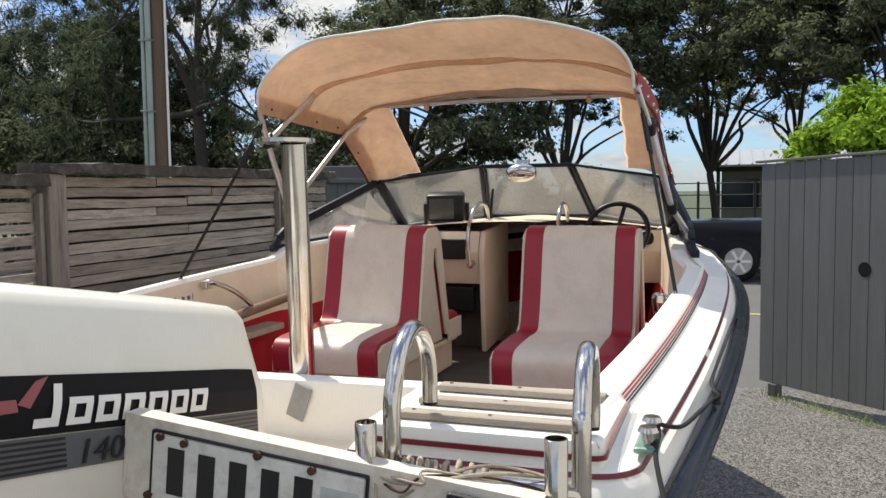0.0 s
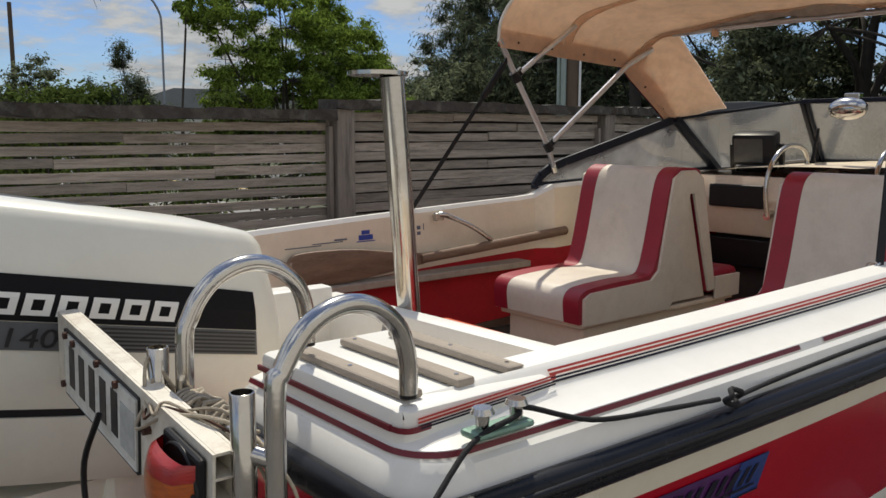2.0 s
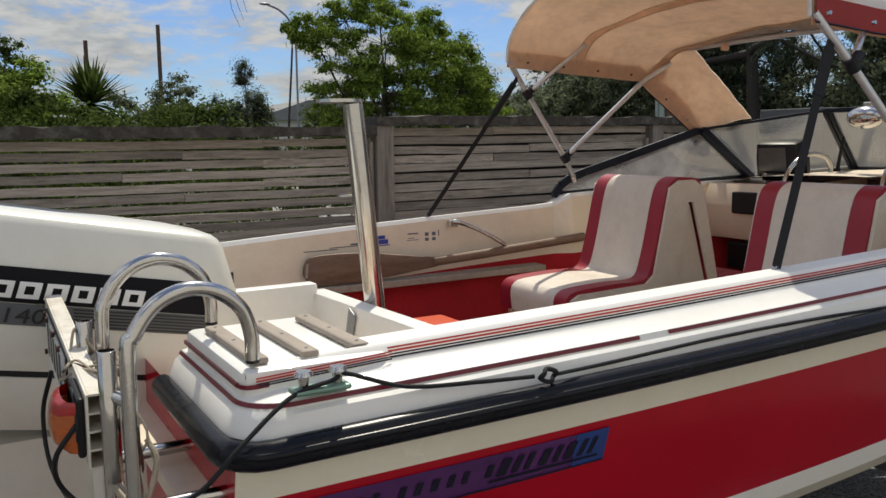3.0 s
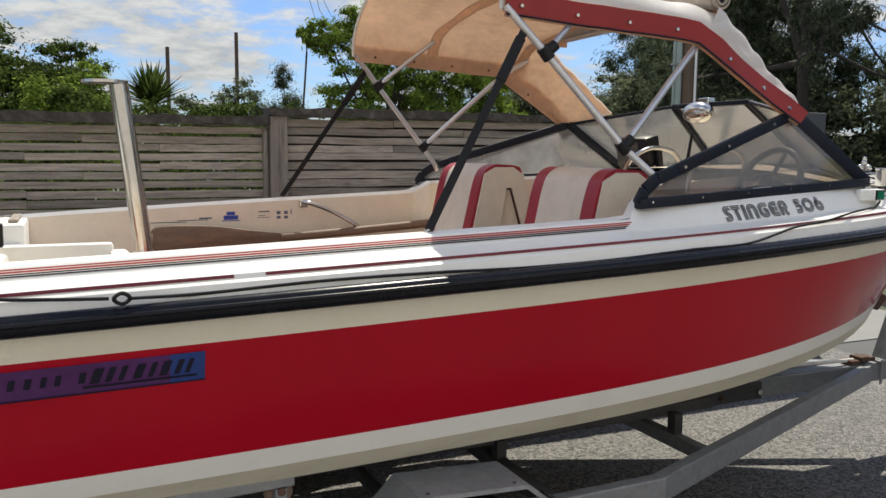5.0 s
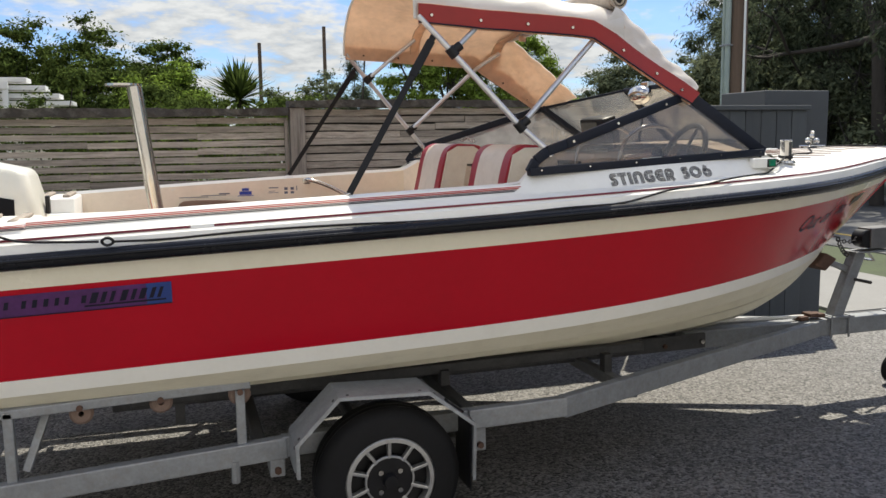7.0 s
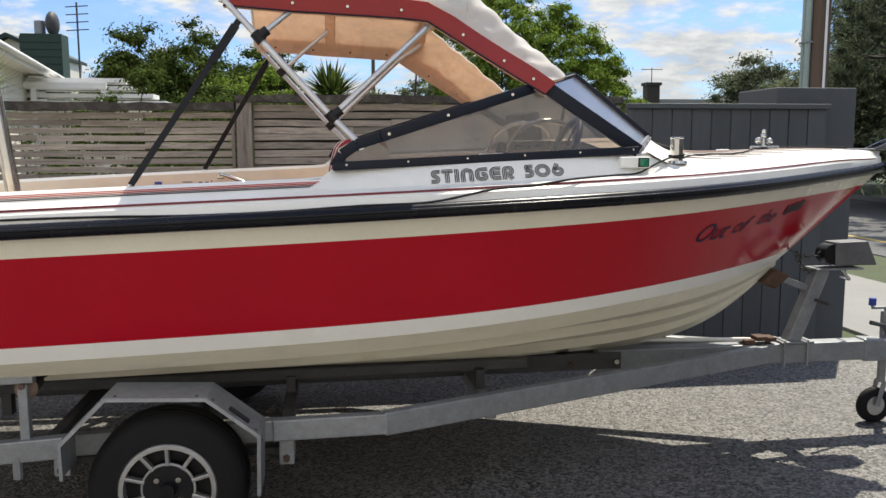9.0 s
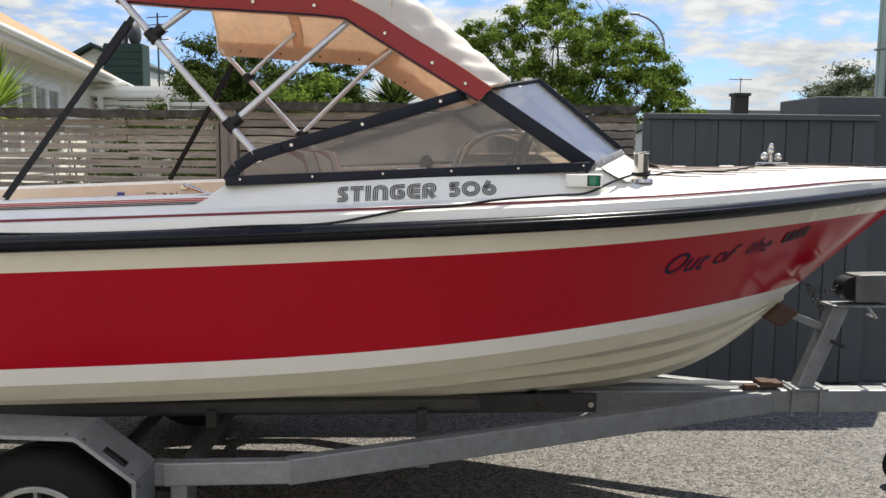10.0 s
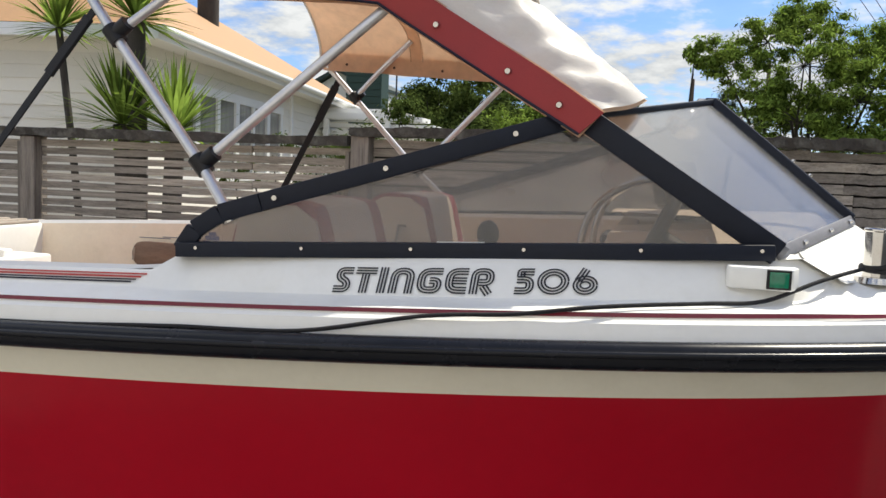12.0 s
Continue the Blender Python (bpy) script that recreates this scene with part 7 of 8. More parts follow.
def limb(bm, pts, r0, r1, seg=6, steps=4):
    """A tapering round limb along a smooth line."""
    pts = smooth_path(pts, steps)
    n = len(pts) - 1
    rows = []
    for i, p in enumerate(pts):
        d = (pts[min(i + 1, n)] - pts[max(i - 1, 0)]).normalized()
        a = d.cross(Vector((0.31, 0.95, 0.05))).normalized()
        b = d.cross(a)
        r = r0 + (r1 - r0) * i / n
        rows.append([bm.verts.new(p + (a * math.cos(t) + b * math.sin(t)) * r) for t in (2 * math.pi * k / seg for k in range(seg))])
    for a, b in zip(rows, rows[1:]):
        for k in range(seg):
            bm.faces.new([a[k], a[(k + 1) % seg], b[(k + 1) % seg], b[k]])


def tree(loc, height, spread, leaf_m, label, seed, n_leaf=5000, leaf=0.12, trunk=0.16, low=0.35, clumps=22, category="tree", flat=0.75, fork=None, twigs=5, clump=0.15, slim=0.42, hang=0.0, gap=0.0):
    """Trunk, forking limbs, twigs and a crown of many small leaf clumps with gaps between."""
    r = random.Random(seed)
    t = thing("tree", loc, label, category)
    base = Vector(loc)
    crotch = base + Vector((r.uniform(-0.06, 0.06) * spread, r.uniform(-0.06, 0.06) * spread, height * (low if fork is None else fork)))
    bm = bmesh.new()
    limb(bm, [base, base.lerp(crotch, 0.5) + Vector((r.uniform(-0.1, 0.1), r.uniform(-0.1, 0.1), 0)), crotch], trunk, trunk * 0.8)
    centres, radii = [], []
    limbs = []
    for k in range(clumps):
        a = 2.4 * k + r.uniform(-0.4, 0.4)
        d = spread * math.sqrt((k + 0.6) / clumps)
        z = height * (low + (0.96 - low) * (1 - 0.75 * (d / spread) ** 2) * r.uniform(0.55, 1.0))
        if r.random() < gap:
            continue
        h = base + Vector((d * math.cos(a), d * math.sin(a), min(z, height * 0.95)))
        if k % 6 == 0 or not limbs:
            rise = h - crotch
            low_p = crotch + Vector((rise.x * 0.2 + r.uniform(-0.07, 0.07) * spread, rise.y * 0.2 + r.uniform(-0.07, 0.07) * spread, rise.z * 0.35))
            mid = crotch + Vector((rise.x * 0.45 + r.uniform(-0.1, 0.1) * spread, rise.y * 0.45 + r.uniform(-0.1, 0.1) * spread, rise.z * 0.62))
            limb(bm, [crotch, low_p, mid, h], trunk * 0.6, trunk * 0.14)
            limbs.append((mid, h))
        else:
            start = min((m.lerp(e, 0.35) for m, e in limbs), key=lambda q: (q - h).length)
            limb(bm, [start, start.lerp(h, 0.5) + Vector((0, 0, r.uniform(-0.04, 0.02) * height)), h], trunk * 0.24, trunk * 0.08)
        for i in range(twigs):
            o = Vector((r.gauss(0, 1), r.gauss(0, 1), r.gauss(0, 0.7) * flat))
            o = o.normalized() * spread * 0.24 * r.uniform(0.5, 1.0)
            tip = h + o
            limb(bm, [h, tip], trunk * 0.07, trunk * 0.03, 3, 1)
            centres.append(tuple(tip))
            radii.append(spread * clump * r.uniform(0.6, 1.25))
    part("trunk", bm, M_BARK, t, "dark trunk and limbs", 60)
    me = leaf_sheet("crown", centres, radii, n_leaf, leaf, flat, seed, slim, hang)
    me.materials.append(leaf_m)
    adopt(new("crown", me), t)
    return t


# behind the fence
def lobed_tree(loc, lobes, leaf_m, label, seed, n_leaf, leaf, trunk):
    """A tree whose crown is a set of separate lobes (dx, dy, z, radius), each of many leafy sprays."""
    r = random.Random(seed)
    t = thing("tree", loc, label, "tree")
    base = Vector(loc)
    bm = bmesh.new()
    fork = base + Vector((0, 0, 1.1))
    limb(bm, [base, base.lerp(fork, 0.5) + Vector((0.04, 0, 0)), fork], trunk, trunk * 0.8)
    centres, radii = [], []
    for dx, dy, z, rad in lobes:
        c = Vector((base.x + dx, base.y + dy, z))
        limb(bm, [fork, fork.lerp(c, 0.5) + Vector((r.uniform(-0.1, 0.1), 0, r.uniform(-0.1, 0.2))), c], trunk * 0.5, trunk * 0.12)
        for k in range(int(20 + 26 * rad)):
            d = Vector((r.gauss(0, 1), r.gauss(0, 1), r.gauss(0.25, 0.8))).normalized()
            tip = c + d * rad * r.uniform(0.55, 1.05)
            limb(bm, [c, tip], trunk * 0.08, trunk * 0.03, 3, 1)
            centres.append(tuple(tip))
            radii.append((0.10 + 0.10 * rad) * r.uniform(0.7, 1.2))
    part("trunk", bm, M_BARK, t, "dark trunk and limbs", 60)
    me = leaf_sheet("crown", centres, radii, n_leaf, leaf, 0.75, seed, 0.30, 0.8)
    me.materials.append(leaf_m)
    adopt(new("crown", me), t)
    return t


LOBES = [(-1.1, 0.0, 3.1, 0.22), (-0.55, 0.2, 3.35, 0.36), (-0.1, 0.1, 3.5, 0.38), (-0.2, -0.3, 3.0, 0.46), (0.45, 0.2, 3.1, 0.46), (0.85, 0.3, 3.3, 0.26), (1.15, 0.1, 2.85, 0.36), (0.4, -0.3, 2.6, 0.5)]
LOBES += [(-0.7, -0.1, 2.7, 0.40), (-0.2, -0.4, 2.35, 0.5), (1.0, -0.2, 2.4, 0.42), (-0.9, -0.2, 2.15, 0.4), (0.4, -0.4, 2.05, 0.45), (1.5, 0.3, 2.55, 0.28), (1.6, 0.2, 2.1, 0.4)]
lobed_tree((5.3, 8.1, 0), LOBES, M_LEAF_LIGHT, "bright green leafy tree with separate lobes behind the fence", 3, 95000, 0.030, 0.06)
tree((5.3, 8.8, 0), 2.75, 1.25, M_LEAF_MID, "shaded green shrub under the leafy tree", 33, 40000, 0.034, 0.05, 0.06, 40, category="shrub", flat=0.9, twigs=5, clump=0.16)
tree((4.5, 12.4, 0), 3.25, 0.75, M_LEAF_GREY, "grey-green upright conifer shrub behind the yard", 35, 42000, 0.035, 0.05, 0.04, 44, flat=1.5, clump=0.2, slim=0.2, category="shrub")
tree((3.90, 8.1, 0), 3.5, 0.13, M_LEAF_LIGHT, "tall thin sapling with bright leaf tufts", 9, 900, 0.04, 0.016, 0.84, 4, flat=1.6, twigs=3, clump=0.6, hang=2.0)
tree((25.2, 38.0, 0), 6.2, 3.0, M_LEAF_DARK, "dark grey-green broad tree far down the street", 11, 70000, 0.08, 0.16, 0.06, 60, gap=0.0, clump=0.22)
tree((21.0, 23.5, 0), 5.2, 3.2, M_LEAF_DARK, "dark green broad tree across the street", 12, 26000, 0.085, 0.14, 0.12, 34, gap=0.1)
tree((-0.6, 19, 0), 4.7, 2.1, M_LEAF_MID, "green hedge-like tree over the fence", 13, 60000, 0.055, 0.08, 0.04, 70, clump=0.2)
tree((-2.6, 19.5, 0), 4.75, 1.7, M_LEAF_MID, "green hedge-like tree over the fence", 14, 60000, 0.055, 0.08, 0.04, 70, clump=0.2)
tree((0.9, 20.5, 0), 4.45, 1.7, M_LEAF_MID, "olive-green broad tree behind the yard", 36, 60000, 0.05, 0.08, 0.04, 64, clump=0.18)
tree((0.95, 14.0, 0), 3.4, 1.25, M_LEAF_LIGHT, "bright green shrub behind the yard", 17, 40000, 0.045, 0.05, 0.05, 40, category="bush", clump=0.2)
tree((5.2, 22, 0), 4.3, 2.0, M_LEAF_DARK, "dark shrubby tree behind the yard", 15, 22000, 0.06, 0.08, 0.06, 28)
tree((3.9, 13.5, 0), 2.35, 1.3, M_LEAF_MID, "low green shrub behind the yard", 16, 15000, 0.045, 0.05, 0.05, 24, category="bush")
tree((-0.4, 9.5, 0), 2.6, 1.3, M_LEAF_MID, "low hedge behind the fence", 19, 24000, 0.04, 0.05, 0.05, 26, category="hedge", clump=0.2)
tree((2.6, 9.6, 0), 2.6, 1.2, M_LEAF_MID, "low hedge behind the fence", 20, 24000, 0.04, 0.05, 0.05, 26, category="hedge", clump=0.2)
tree((1.2, 9.4, 0), 2.6, 1.2, M_LEAF_MID, "low green shrub behind the yard", 18, 22000, 0.04, 0.05, 0.05, 24, category="bush")
hedge = thing("hedge", (1.2, 5.0, 0), "low clipped small-leaved hedge behind the fence", "hedge")
hr = random.Random(61)
hc_, hr_ = [], []
for k in range(260):
    x = hr.uniform(-0.6, 3.0)
    hc_.append((x, 5.0 + hr.uniform(-0.22, 0.22), hr.uniform(0.3, 1.93 + 0.05 * x)))
    hr_.append(hr.uniform(0.07, 0.15))
hm_ = leaf_sheet("foliage", hc_, hr_, 26000, 0.022, 0.9, 62)
hm_.materials.append(M_LEAF_MID)
adopt(new("foliage", hm_), hedge)
bm = bmesh.new()
for k in range(16):
    x = -0.5 + 0.22 * k
    limb(bm, [Vector((x, 5.0, 0)), Vector((x + 0.05, 5.03, 0.9)), Vector((x - 0.03, 4.98, 1.75))], 0.02, 0.006, 5, 3)
part("stems", bm, M_BARK, hedge, "thin woody stems", 60)
weeds = thing("weeds", (5.7, -2.2, 0), "grass weeds along the gate's foot", "weeds", kind="stuff")
wr_ = random.Random(71)
verts, faces = [], []
for k in range(420):
    t = wr_.betavariate(1.4, 1.1) * 2.3
    c = Vector((6.62 - 0.721 * t - 0.04, -1.32 - 0.693 * t + 0.06, 0.0)) + Vector((wr_.gauss(0, 0.035), wr_.gauss(0, 0.035), 0))
    d = Vector((wr_.uniform(-1, 1), wr_.uniform(-1, 1), wr_.uniform(0.6, 2.0))).normalized() * wr_.uniform(0.03, 0.10)
    w = Vector((-d.y, d.x, 0)).normalized() * 0.0025
    i = len(verts)
    verts += [c - w, c + w, c + d * 0.6 + w * 0.8, c + d * 0.6 - w * 0.8, c + d + Vector((d.x * 0.2, d.y * 0.2, -0.008))]
    faces += [(i, i + 1, i + 2, i + 3), (i + 3, i + 2, i + 4)]
me = bpy.data.meshes.new("blades")
me.from_pydata([tuple(v) for v in verts], [], faces)
me.materials.append(M_LEAF_LIGHT)
adopt(new("blades", me), weeds)
# along the street, dark and tall
tree((15.8, 10.6, 0), 12.0, 3.1, M_LEAF_GREY, "tall dark feathery casuarina tree", 21, 40000, 0.085, 0.17, 0.08, 60, gap=0.36, flat=1.2, twigs=5, clump=0.13, slim=0.16, hang=1.5, fork=0.3)
tree((21.5, 20.5, 0), 9.2, 3.8, M_LEAF_GREY, "tall dark feathery casuarina tree", 22, 56000, 0.11, 0.2, 0.08, 66, gap=0.28, flat=1.2, twigs=5, clump=0.14, slim=0.16, hang=1.5, fork=0.3)
tree((17.8, 14.6, 0), 9.6, 3.0, M_LEAF_GREY, "tall dark feathery casuarina tree", 28, 60000, 0.095, 0.17, 0.08, 66, gap=0.22, flat=1.2, twigs=5, clump=0.15, slim=0.16, hang=1.5, fork=0.3)
tree((19.0, 6.8, 0), 9.6, 3.2, M_LEAF_DARK, "tall dark spreading tree across the street", 23, 60000, 0.065, 0.17, 0.12, 52, fork=0.2, clump=0.13, gap=0.08)
tree((21.5, 3.2, 0), 8.9, 3.6, M_LEAF_DARK, "dark spreading coastal tree with bare limbs", 24, 95000, 0.060, 0.11, 0.32, 62, fork=0.20, clump=0.085, flat=0.9, gap=0.05, twigs=7)
tree((22.5, -0.6, 0), 9.6, 3.6, M_LEAF_DARK, "dark spreading coastal tree with bare limbs", 25, 95000, 0.060, 0.11, 0.34, 62, fork=0.22, clump=0.085, flat=0.9, gap=0.05, twigs=7)
tree((20.5, -4.4, 0), 9.4, 3.6, M_LEAF_DARK, "dark spreading coastal tree with bare limbs", 26, 95000, 0.060, 0.11, 0.36, 62, fork=0.22, clump=0.085, flat=0.9, gap=0.05, twigs=7)
tree((24.5, -2.6, 0), 9.0, 3.2, M_LEAF_DARK, "slim-trunked dark coastal tree", 29, 70000, 0.065, 0.09, 0.36, 50, fork=0.3, clump=0.09, flat=0.9, gap=0.05, twigs=6)
tree((24.5, 8.0, 0), 10.5, 4.0, M_LEAF_DARK, "tall dark spreading tree across the street", 27, 46000, 0.08, 0.18, 0.16, 44, fork=0.14, clump=0.12, gap=0.1)
tree((8.35, -2.55, 0), 2.78, 0.85, M_LEAF_LIME, "bright lime-green bush behind the gate", 31, 26000, 0.04, 0.05, 0.66, 44, category="bush", clump=0.2)
# dense low growth under the tall trees
for k, (x, y, h, w) in enumerate(((17.0, 12.8, 4.2, 2.6), (19.5, 17.0, 5.0, 3.2), (15.0, 16.0, 3.8, 2.4), (19.5, 9.2, 4.4, 2.6), (21.5, 6.0, 3.4, 2.2), (26.0, 13.5, 5.5, 3.5), (24.0, 25.0, 5.5, 4.0))):
    tree((x, y, 0), h, w, M_LEAF_DARK, "dense dark undergrowth across the street", 50 + k, 26000, 0.075, 0.08, 0.04, 34, category="bush", clump=0.2, twigs=4)

# utility pole
pole = thing("utility_pole", (9.26, 6.79, 0), "weathered timber utility pole with a pale conduit", "utility pole")
part("shaft", disc((9.28, 6.76, 0), (9.28, 6.76, 9), 0.125, 0.105, 18), M_POLEWOOD, pole, smooth=40)
M_CONDUIT = mat("pale_green_conduit", (0.30, 0.36, 0.33), 0.5, var=0.15, scale=4, bump=0.03)
part("conduit", disc((9.12, 6.80, 0), (9.12, 6.80, 9), 0.042, seg=12), M_CONDUIT, pole, "pale green cable conduit", 40)
part("conduit", disc((9.10, 6.88, 0), (9.10, 6.88, 9), 0.026, seg=10), M_CONDUIT, pole, "pale green cable conduit", 40)
part("thin_conduit", disc((9.27, 6.615, 0), (9.27, 6.615, 7.5), 0.018, seg=10), M_WHITEPAINT, pole, "thin white conduit", 40)
for z in (0.9, 1.9, 2.9, 3.9, 4.9):
    part("saddle", box((9.06, 6.74, z), (9.20, 6.93, z + 0.025), 0.004), M_GALV, pole, "galvanised pipe saddle")


# ---- beyond the fence ----
def rosette(name, loc, r, n, label, category, seed, stem=None, m=None, droop=0.5, width=0.035):
    """A head of stiff sword leaves, with a bare stem."""
    q = random.Random(seed)
    t = thing(name, (loc[0], loc[1], 0), label, category)
    verts, faces = [], []
    c = Vector(loc)
    for i in range(n):
        a, e = q.uniform(0, 6.283), q.uniform(-0.35, 1.45)
        d = Vector((math.cos(a) * math.cos(e), math.sin(a) * math.cos(e), math.sin(e)))
        side = d.cross(Vector((0, 0, 1))).normalized() * width * q.uniform(0.7, 1.2)
        ln = r * q.uniform(0.75, 1.1)
        mid, tip = c + d * ln * 0.55, c + d * ln - Vector((0, 0, droop * ln * 0.25 * q.uniform(0, 1)))
        k = len(verts)
        verts += [c - side * 0.5, c + side * 0.5, mid + side, mid - side, tip]
        faces += [(k, k + 1, k + 2, k + 3), (k + 3, k + 2, k + 4)]
    me = bpy.data.meshes.new("leaves")
    me.from_pydata([tuple(v) for v in verts], [], faces)
    me.materials.append(m or M_LEAF_MID)
    adopt(new("leaves", me), t)
    base = stem or (loc[0], loc[1], 0)
    part("stem", tube(smooth_path([base, (Vector(base) + c) / 2 + Vector((q.uniform(-0.05, 0.05), 0, 0)), c], 5), 0.035 if r < 0.6 else 0.09, 8), M_BARK, t, "bare brown stem", 60)
    return t


rosette("yucca", (2.72, 17.5, 2.62), 1.05, 240, "spiky green yucca behind the yard", "yucca", 2, width=0.05)
rosette("cabbage_tree", (-2.15, 4.5, 2.90), 0.55, 150, "small cabbage tree with a bare stem by the house", "cabbage tree", 3, (-1.75, 4.4, 0), width=0.018, m=M_LEAF_LIGHT)
rosette("cabbage_tree", (-1.30, 4.5, 2.98), 0.62, 170, "cabbage tree with a spiky head by the house", "cabbage tree", 4, (-1.25, 4.45, 0), width=0.02, m=M_LEAF_LIGHT)
rosette("cabbage_tree", (-1.40, 4.45, 1.98), 0.78, 200, "low cabbage tree head above the fence", "cabbage tree", 5, (-1.38, 4.42, 0), width=0.02, m=M_LEAF_LIGHT)
rosette("cabbage_tree", (-0.80, 4.40, 1.92), 0.74, 200, "low cabbage tree head above the fence", "cabbage tree", 6, (-0.82, 4.42, 0), width=0.02, m=M_LEAF_LIGHT)

house = thing("neighbour_house", (-3, 9, 0), "cream weatherboard house with an orange roof behind the fence", "house")
HA = 0.17
hm = Matrix.Translation((-1.5, 5.15, 0)) @ Matrix.Rotation(HA, 4, "Z")
part("wall", box((-7.0, 0.42, 0), (-0.42, 12.0, 2.94), 0.0, hm), M_WEATHERB, house, "cream inner wall")
for k in range(20):
    z = 0.02 + 0.146 * k
    o = [(-0.42, z), (-0.385, z), (-0.405, z + 0.150), (-0.42, z + 0.150)]
    part("weatherboard", prism(o, 0.40, 12.0, "y", m=hm), M_WEATHERB, house)
    o = [(0.42, z), (0.385, z), (0.405, z + 0.150), (0.42, z + 0.150)]
    part("weatherboard", prism(o, -7.0, -0.385, "x", m=hm), M_WEATHERB, house)
part("corner_board", box((-0.42, 0.37, 0), (-0.36, 0.43, 2.94), 0.004, hm), M_WHITEPAINT, house)
part("corner_board", box((-0.41, 6.6, 0), (-0.355, 6.72, 2.94), 0.004, hm), M_WHITEPAINT, house)
roof = bmesh.new()
e = [hm @ Vector(v) for v in ((0.02, 0.0, 3.04), (0.02, 12.4, 3.04), (-3.7, 9.2, 5.2), (-3.7, 3.2, 5.2), (-7.4, 0.0, 3.04), (-7.4, 12.4, 3.04))]
v = [roof.verts.new(p) for p in e]
for f in ((0, 1, 2, 3), (0, 3, 4), (1, 5, 2), (3, 2, 5, 4)):
    roof.faces.new([v[i] for i in f])
part("roof", roof, M_ROOFORANGE, house, "faded orange roof")
part("soffit", box((-7.4, 0.0, 2.94), (0.0, 12.4, 2.97), 0.0, hm), M_WEATHERB, house, "cream soffit")
part("fascia", box((0.0, -0.02, 2.90), (0.03, 12.4, 3.03), 0.0, hm), M_WHITEPAINT, house, "white fascia")
part("fascia", box((-7.4, -0.03, 2.90), (0.03, 0.0, 3.03), 0.0, hm), M_WHITEPAINT, house, "white fascia")
part("gutter", tube([hm @ Vector((0.075, -0.02, 3.0)), hm @ Vector((0.075, 12.4, 3.0))], 0.05, 8), M_WHITEPAINT, house, "white gutter", 60)
M_CURTAIN = mat("curtained_window_glass", (0.20, 0.20, 0.19), 0.08, var=0.5, scale=2.5, bump=0, stretch=(1, 3, 0.3))


def house_window(y0, y1, z0, z1, n):
    w = part("window", box((-0.40, y0, z0), (-0.37, y1, z1), 0.0, hm), M_CURTAIN, house, "curtained window glass")
    for k, y in enumerate(np.linspace(y0, y1, n + 1)):
        part("window_frame", box((-0.385, y - 0.05 - 0.03 * (k % 2), z0 - 0.03), (-0.335, y + 0.05 + 0.03 * (k % 2), z1 + 0.03), 0.003, hm), M_WHITEPAINT, w, "white window frame")
    for z in (z0, z1):
        part("window_frame", box((-0.385, y0 - 0.08, z - 0.06), (-0.33, y1 + 0.08, z + 0.06), 0.003, hm), M_WHITEPAINT, w, "white window frame")


house_window(1.25, 5.9, 1.45, 2.58, 6)
house_window(9.9, 11.4, 1.6, 2.5, 3)
part("roof_vent", disc(hm @ Vector((-2.2, 7.3, 4.2)), hm @ Vector((-2.2, 7.3, 4.85)), 0.2, seg=12), M_BARK, house, "brown roof vent", 40)
ann = thing("carport", (-1.5, 15, 0), "white-edged flat carport roof beyond the house", "carport")
for k, (x, z) in enumerate(((-1.50, 2.78), (-1.18, 2.63), (-0.95, 2.48), (-0.72, 2.34))):
    part("roof_board", box((-4.4, 13.9 + 0.06 * k, z), (x, 14.5 + 0.1 * k, z + 0.085), 0.005), M_WHITEPAINT, ann, "white roof edge")
for x in (-3.2, -1.86):
    part("post", box((x - 0.05, 13.75, 0), (x + 0.05, 13.85, 2.77), 0.004), M_WHITEPAINT, ann)
part("beam", box((-4.4, 13.72, 2.64), (-1.8, 13.82, 2.77), 0.004), M_WHITEPAINT, ann)
part("side_wall", box((-4.4, 15.0, 0), (-1.2, 15.1, 2.4), 0.0), M_WEATHERB, ann)

back = thing("green_chimney_house", (-6.4, 26, 0), "distant house with a dark green chimney and flue", "house")
part("wall", prism([(-8.6, 0), (-8.6, 4.5), (-7.75, 5.0), (-6.9, 4.6), (-6.9, 0)], 25.8, 31, "y"), M_WEATHERB, back, "cream gable wall")
part("roof", prism([(-8.75, 4.62), (-7.75, 5.16), (-6.8, 4.70), (-6.8, 4.58), (-7.75, 5.02), (-8.75, 4.48)], 25.5, 31.4, "y"), mat("dark_green_roof", (0.012, 0.028, 0.022), 0.6), back, "dark green gable roof")
part("chimney", box((-7.1, 24.9, 0), (-5.85, 25.7, 5.06)), mat("green_weatherboard", (0.018, 0.05, 0.035), 0.6, var=0.15), back, "dark green chimney")
for k in range(9):
    part("chimney_board", box((-7.12, 24.87, 2.95 + 0.23 * k), (-5.83, 24.90, 3.15 + 0.23 * k)), mat("green_board", (0.016, 0.045, 0.032), 0.6) if k == 0 else bpy.data.materials["green_board"], back)
part("flue", disc((-6.6, 25.3, 5.06), (-6.6, 25.3, 5.5), 0.17, seg=14), M_GALV, back, "grey flue", 40)
part("flue_cowl", ball((-6.2, 25.3, 5.42), 0.40, (0.5, 1, 1), 14), M_DARKSTEEL, back, "round dish", 60)
ant = thing("television_aerial", (-5.3, 25.2, 0), "thin television aerial on a mast", "aerial")
part("mast", disc((-5.4, 25.2, 0), (-5.4, 25.2, 6.1), 0.03, seg=8), M_DARKSTEEL, ant)
for k in range(4):
    part("rod", disc((-5.75, 25.2, 5.2 + 0.25 * k), (-5.05, 25.2, 5.25 + 0.25 * k), 0.018, seg=6), M_DARKSTEEL, ant)

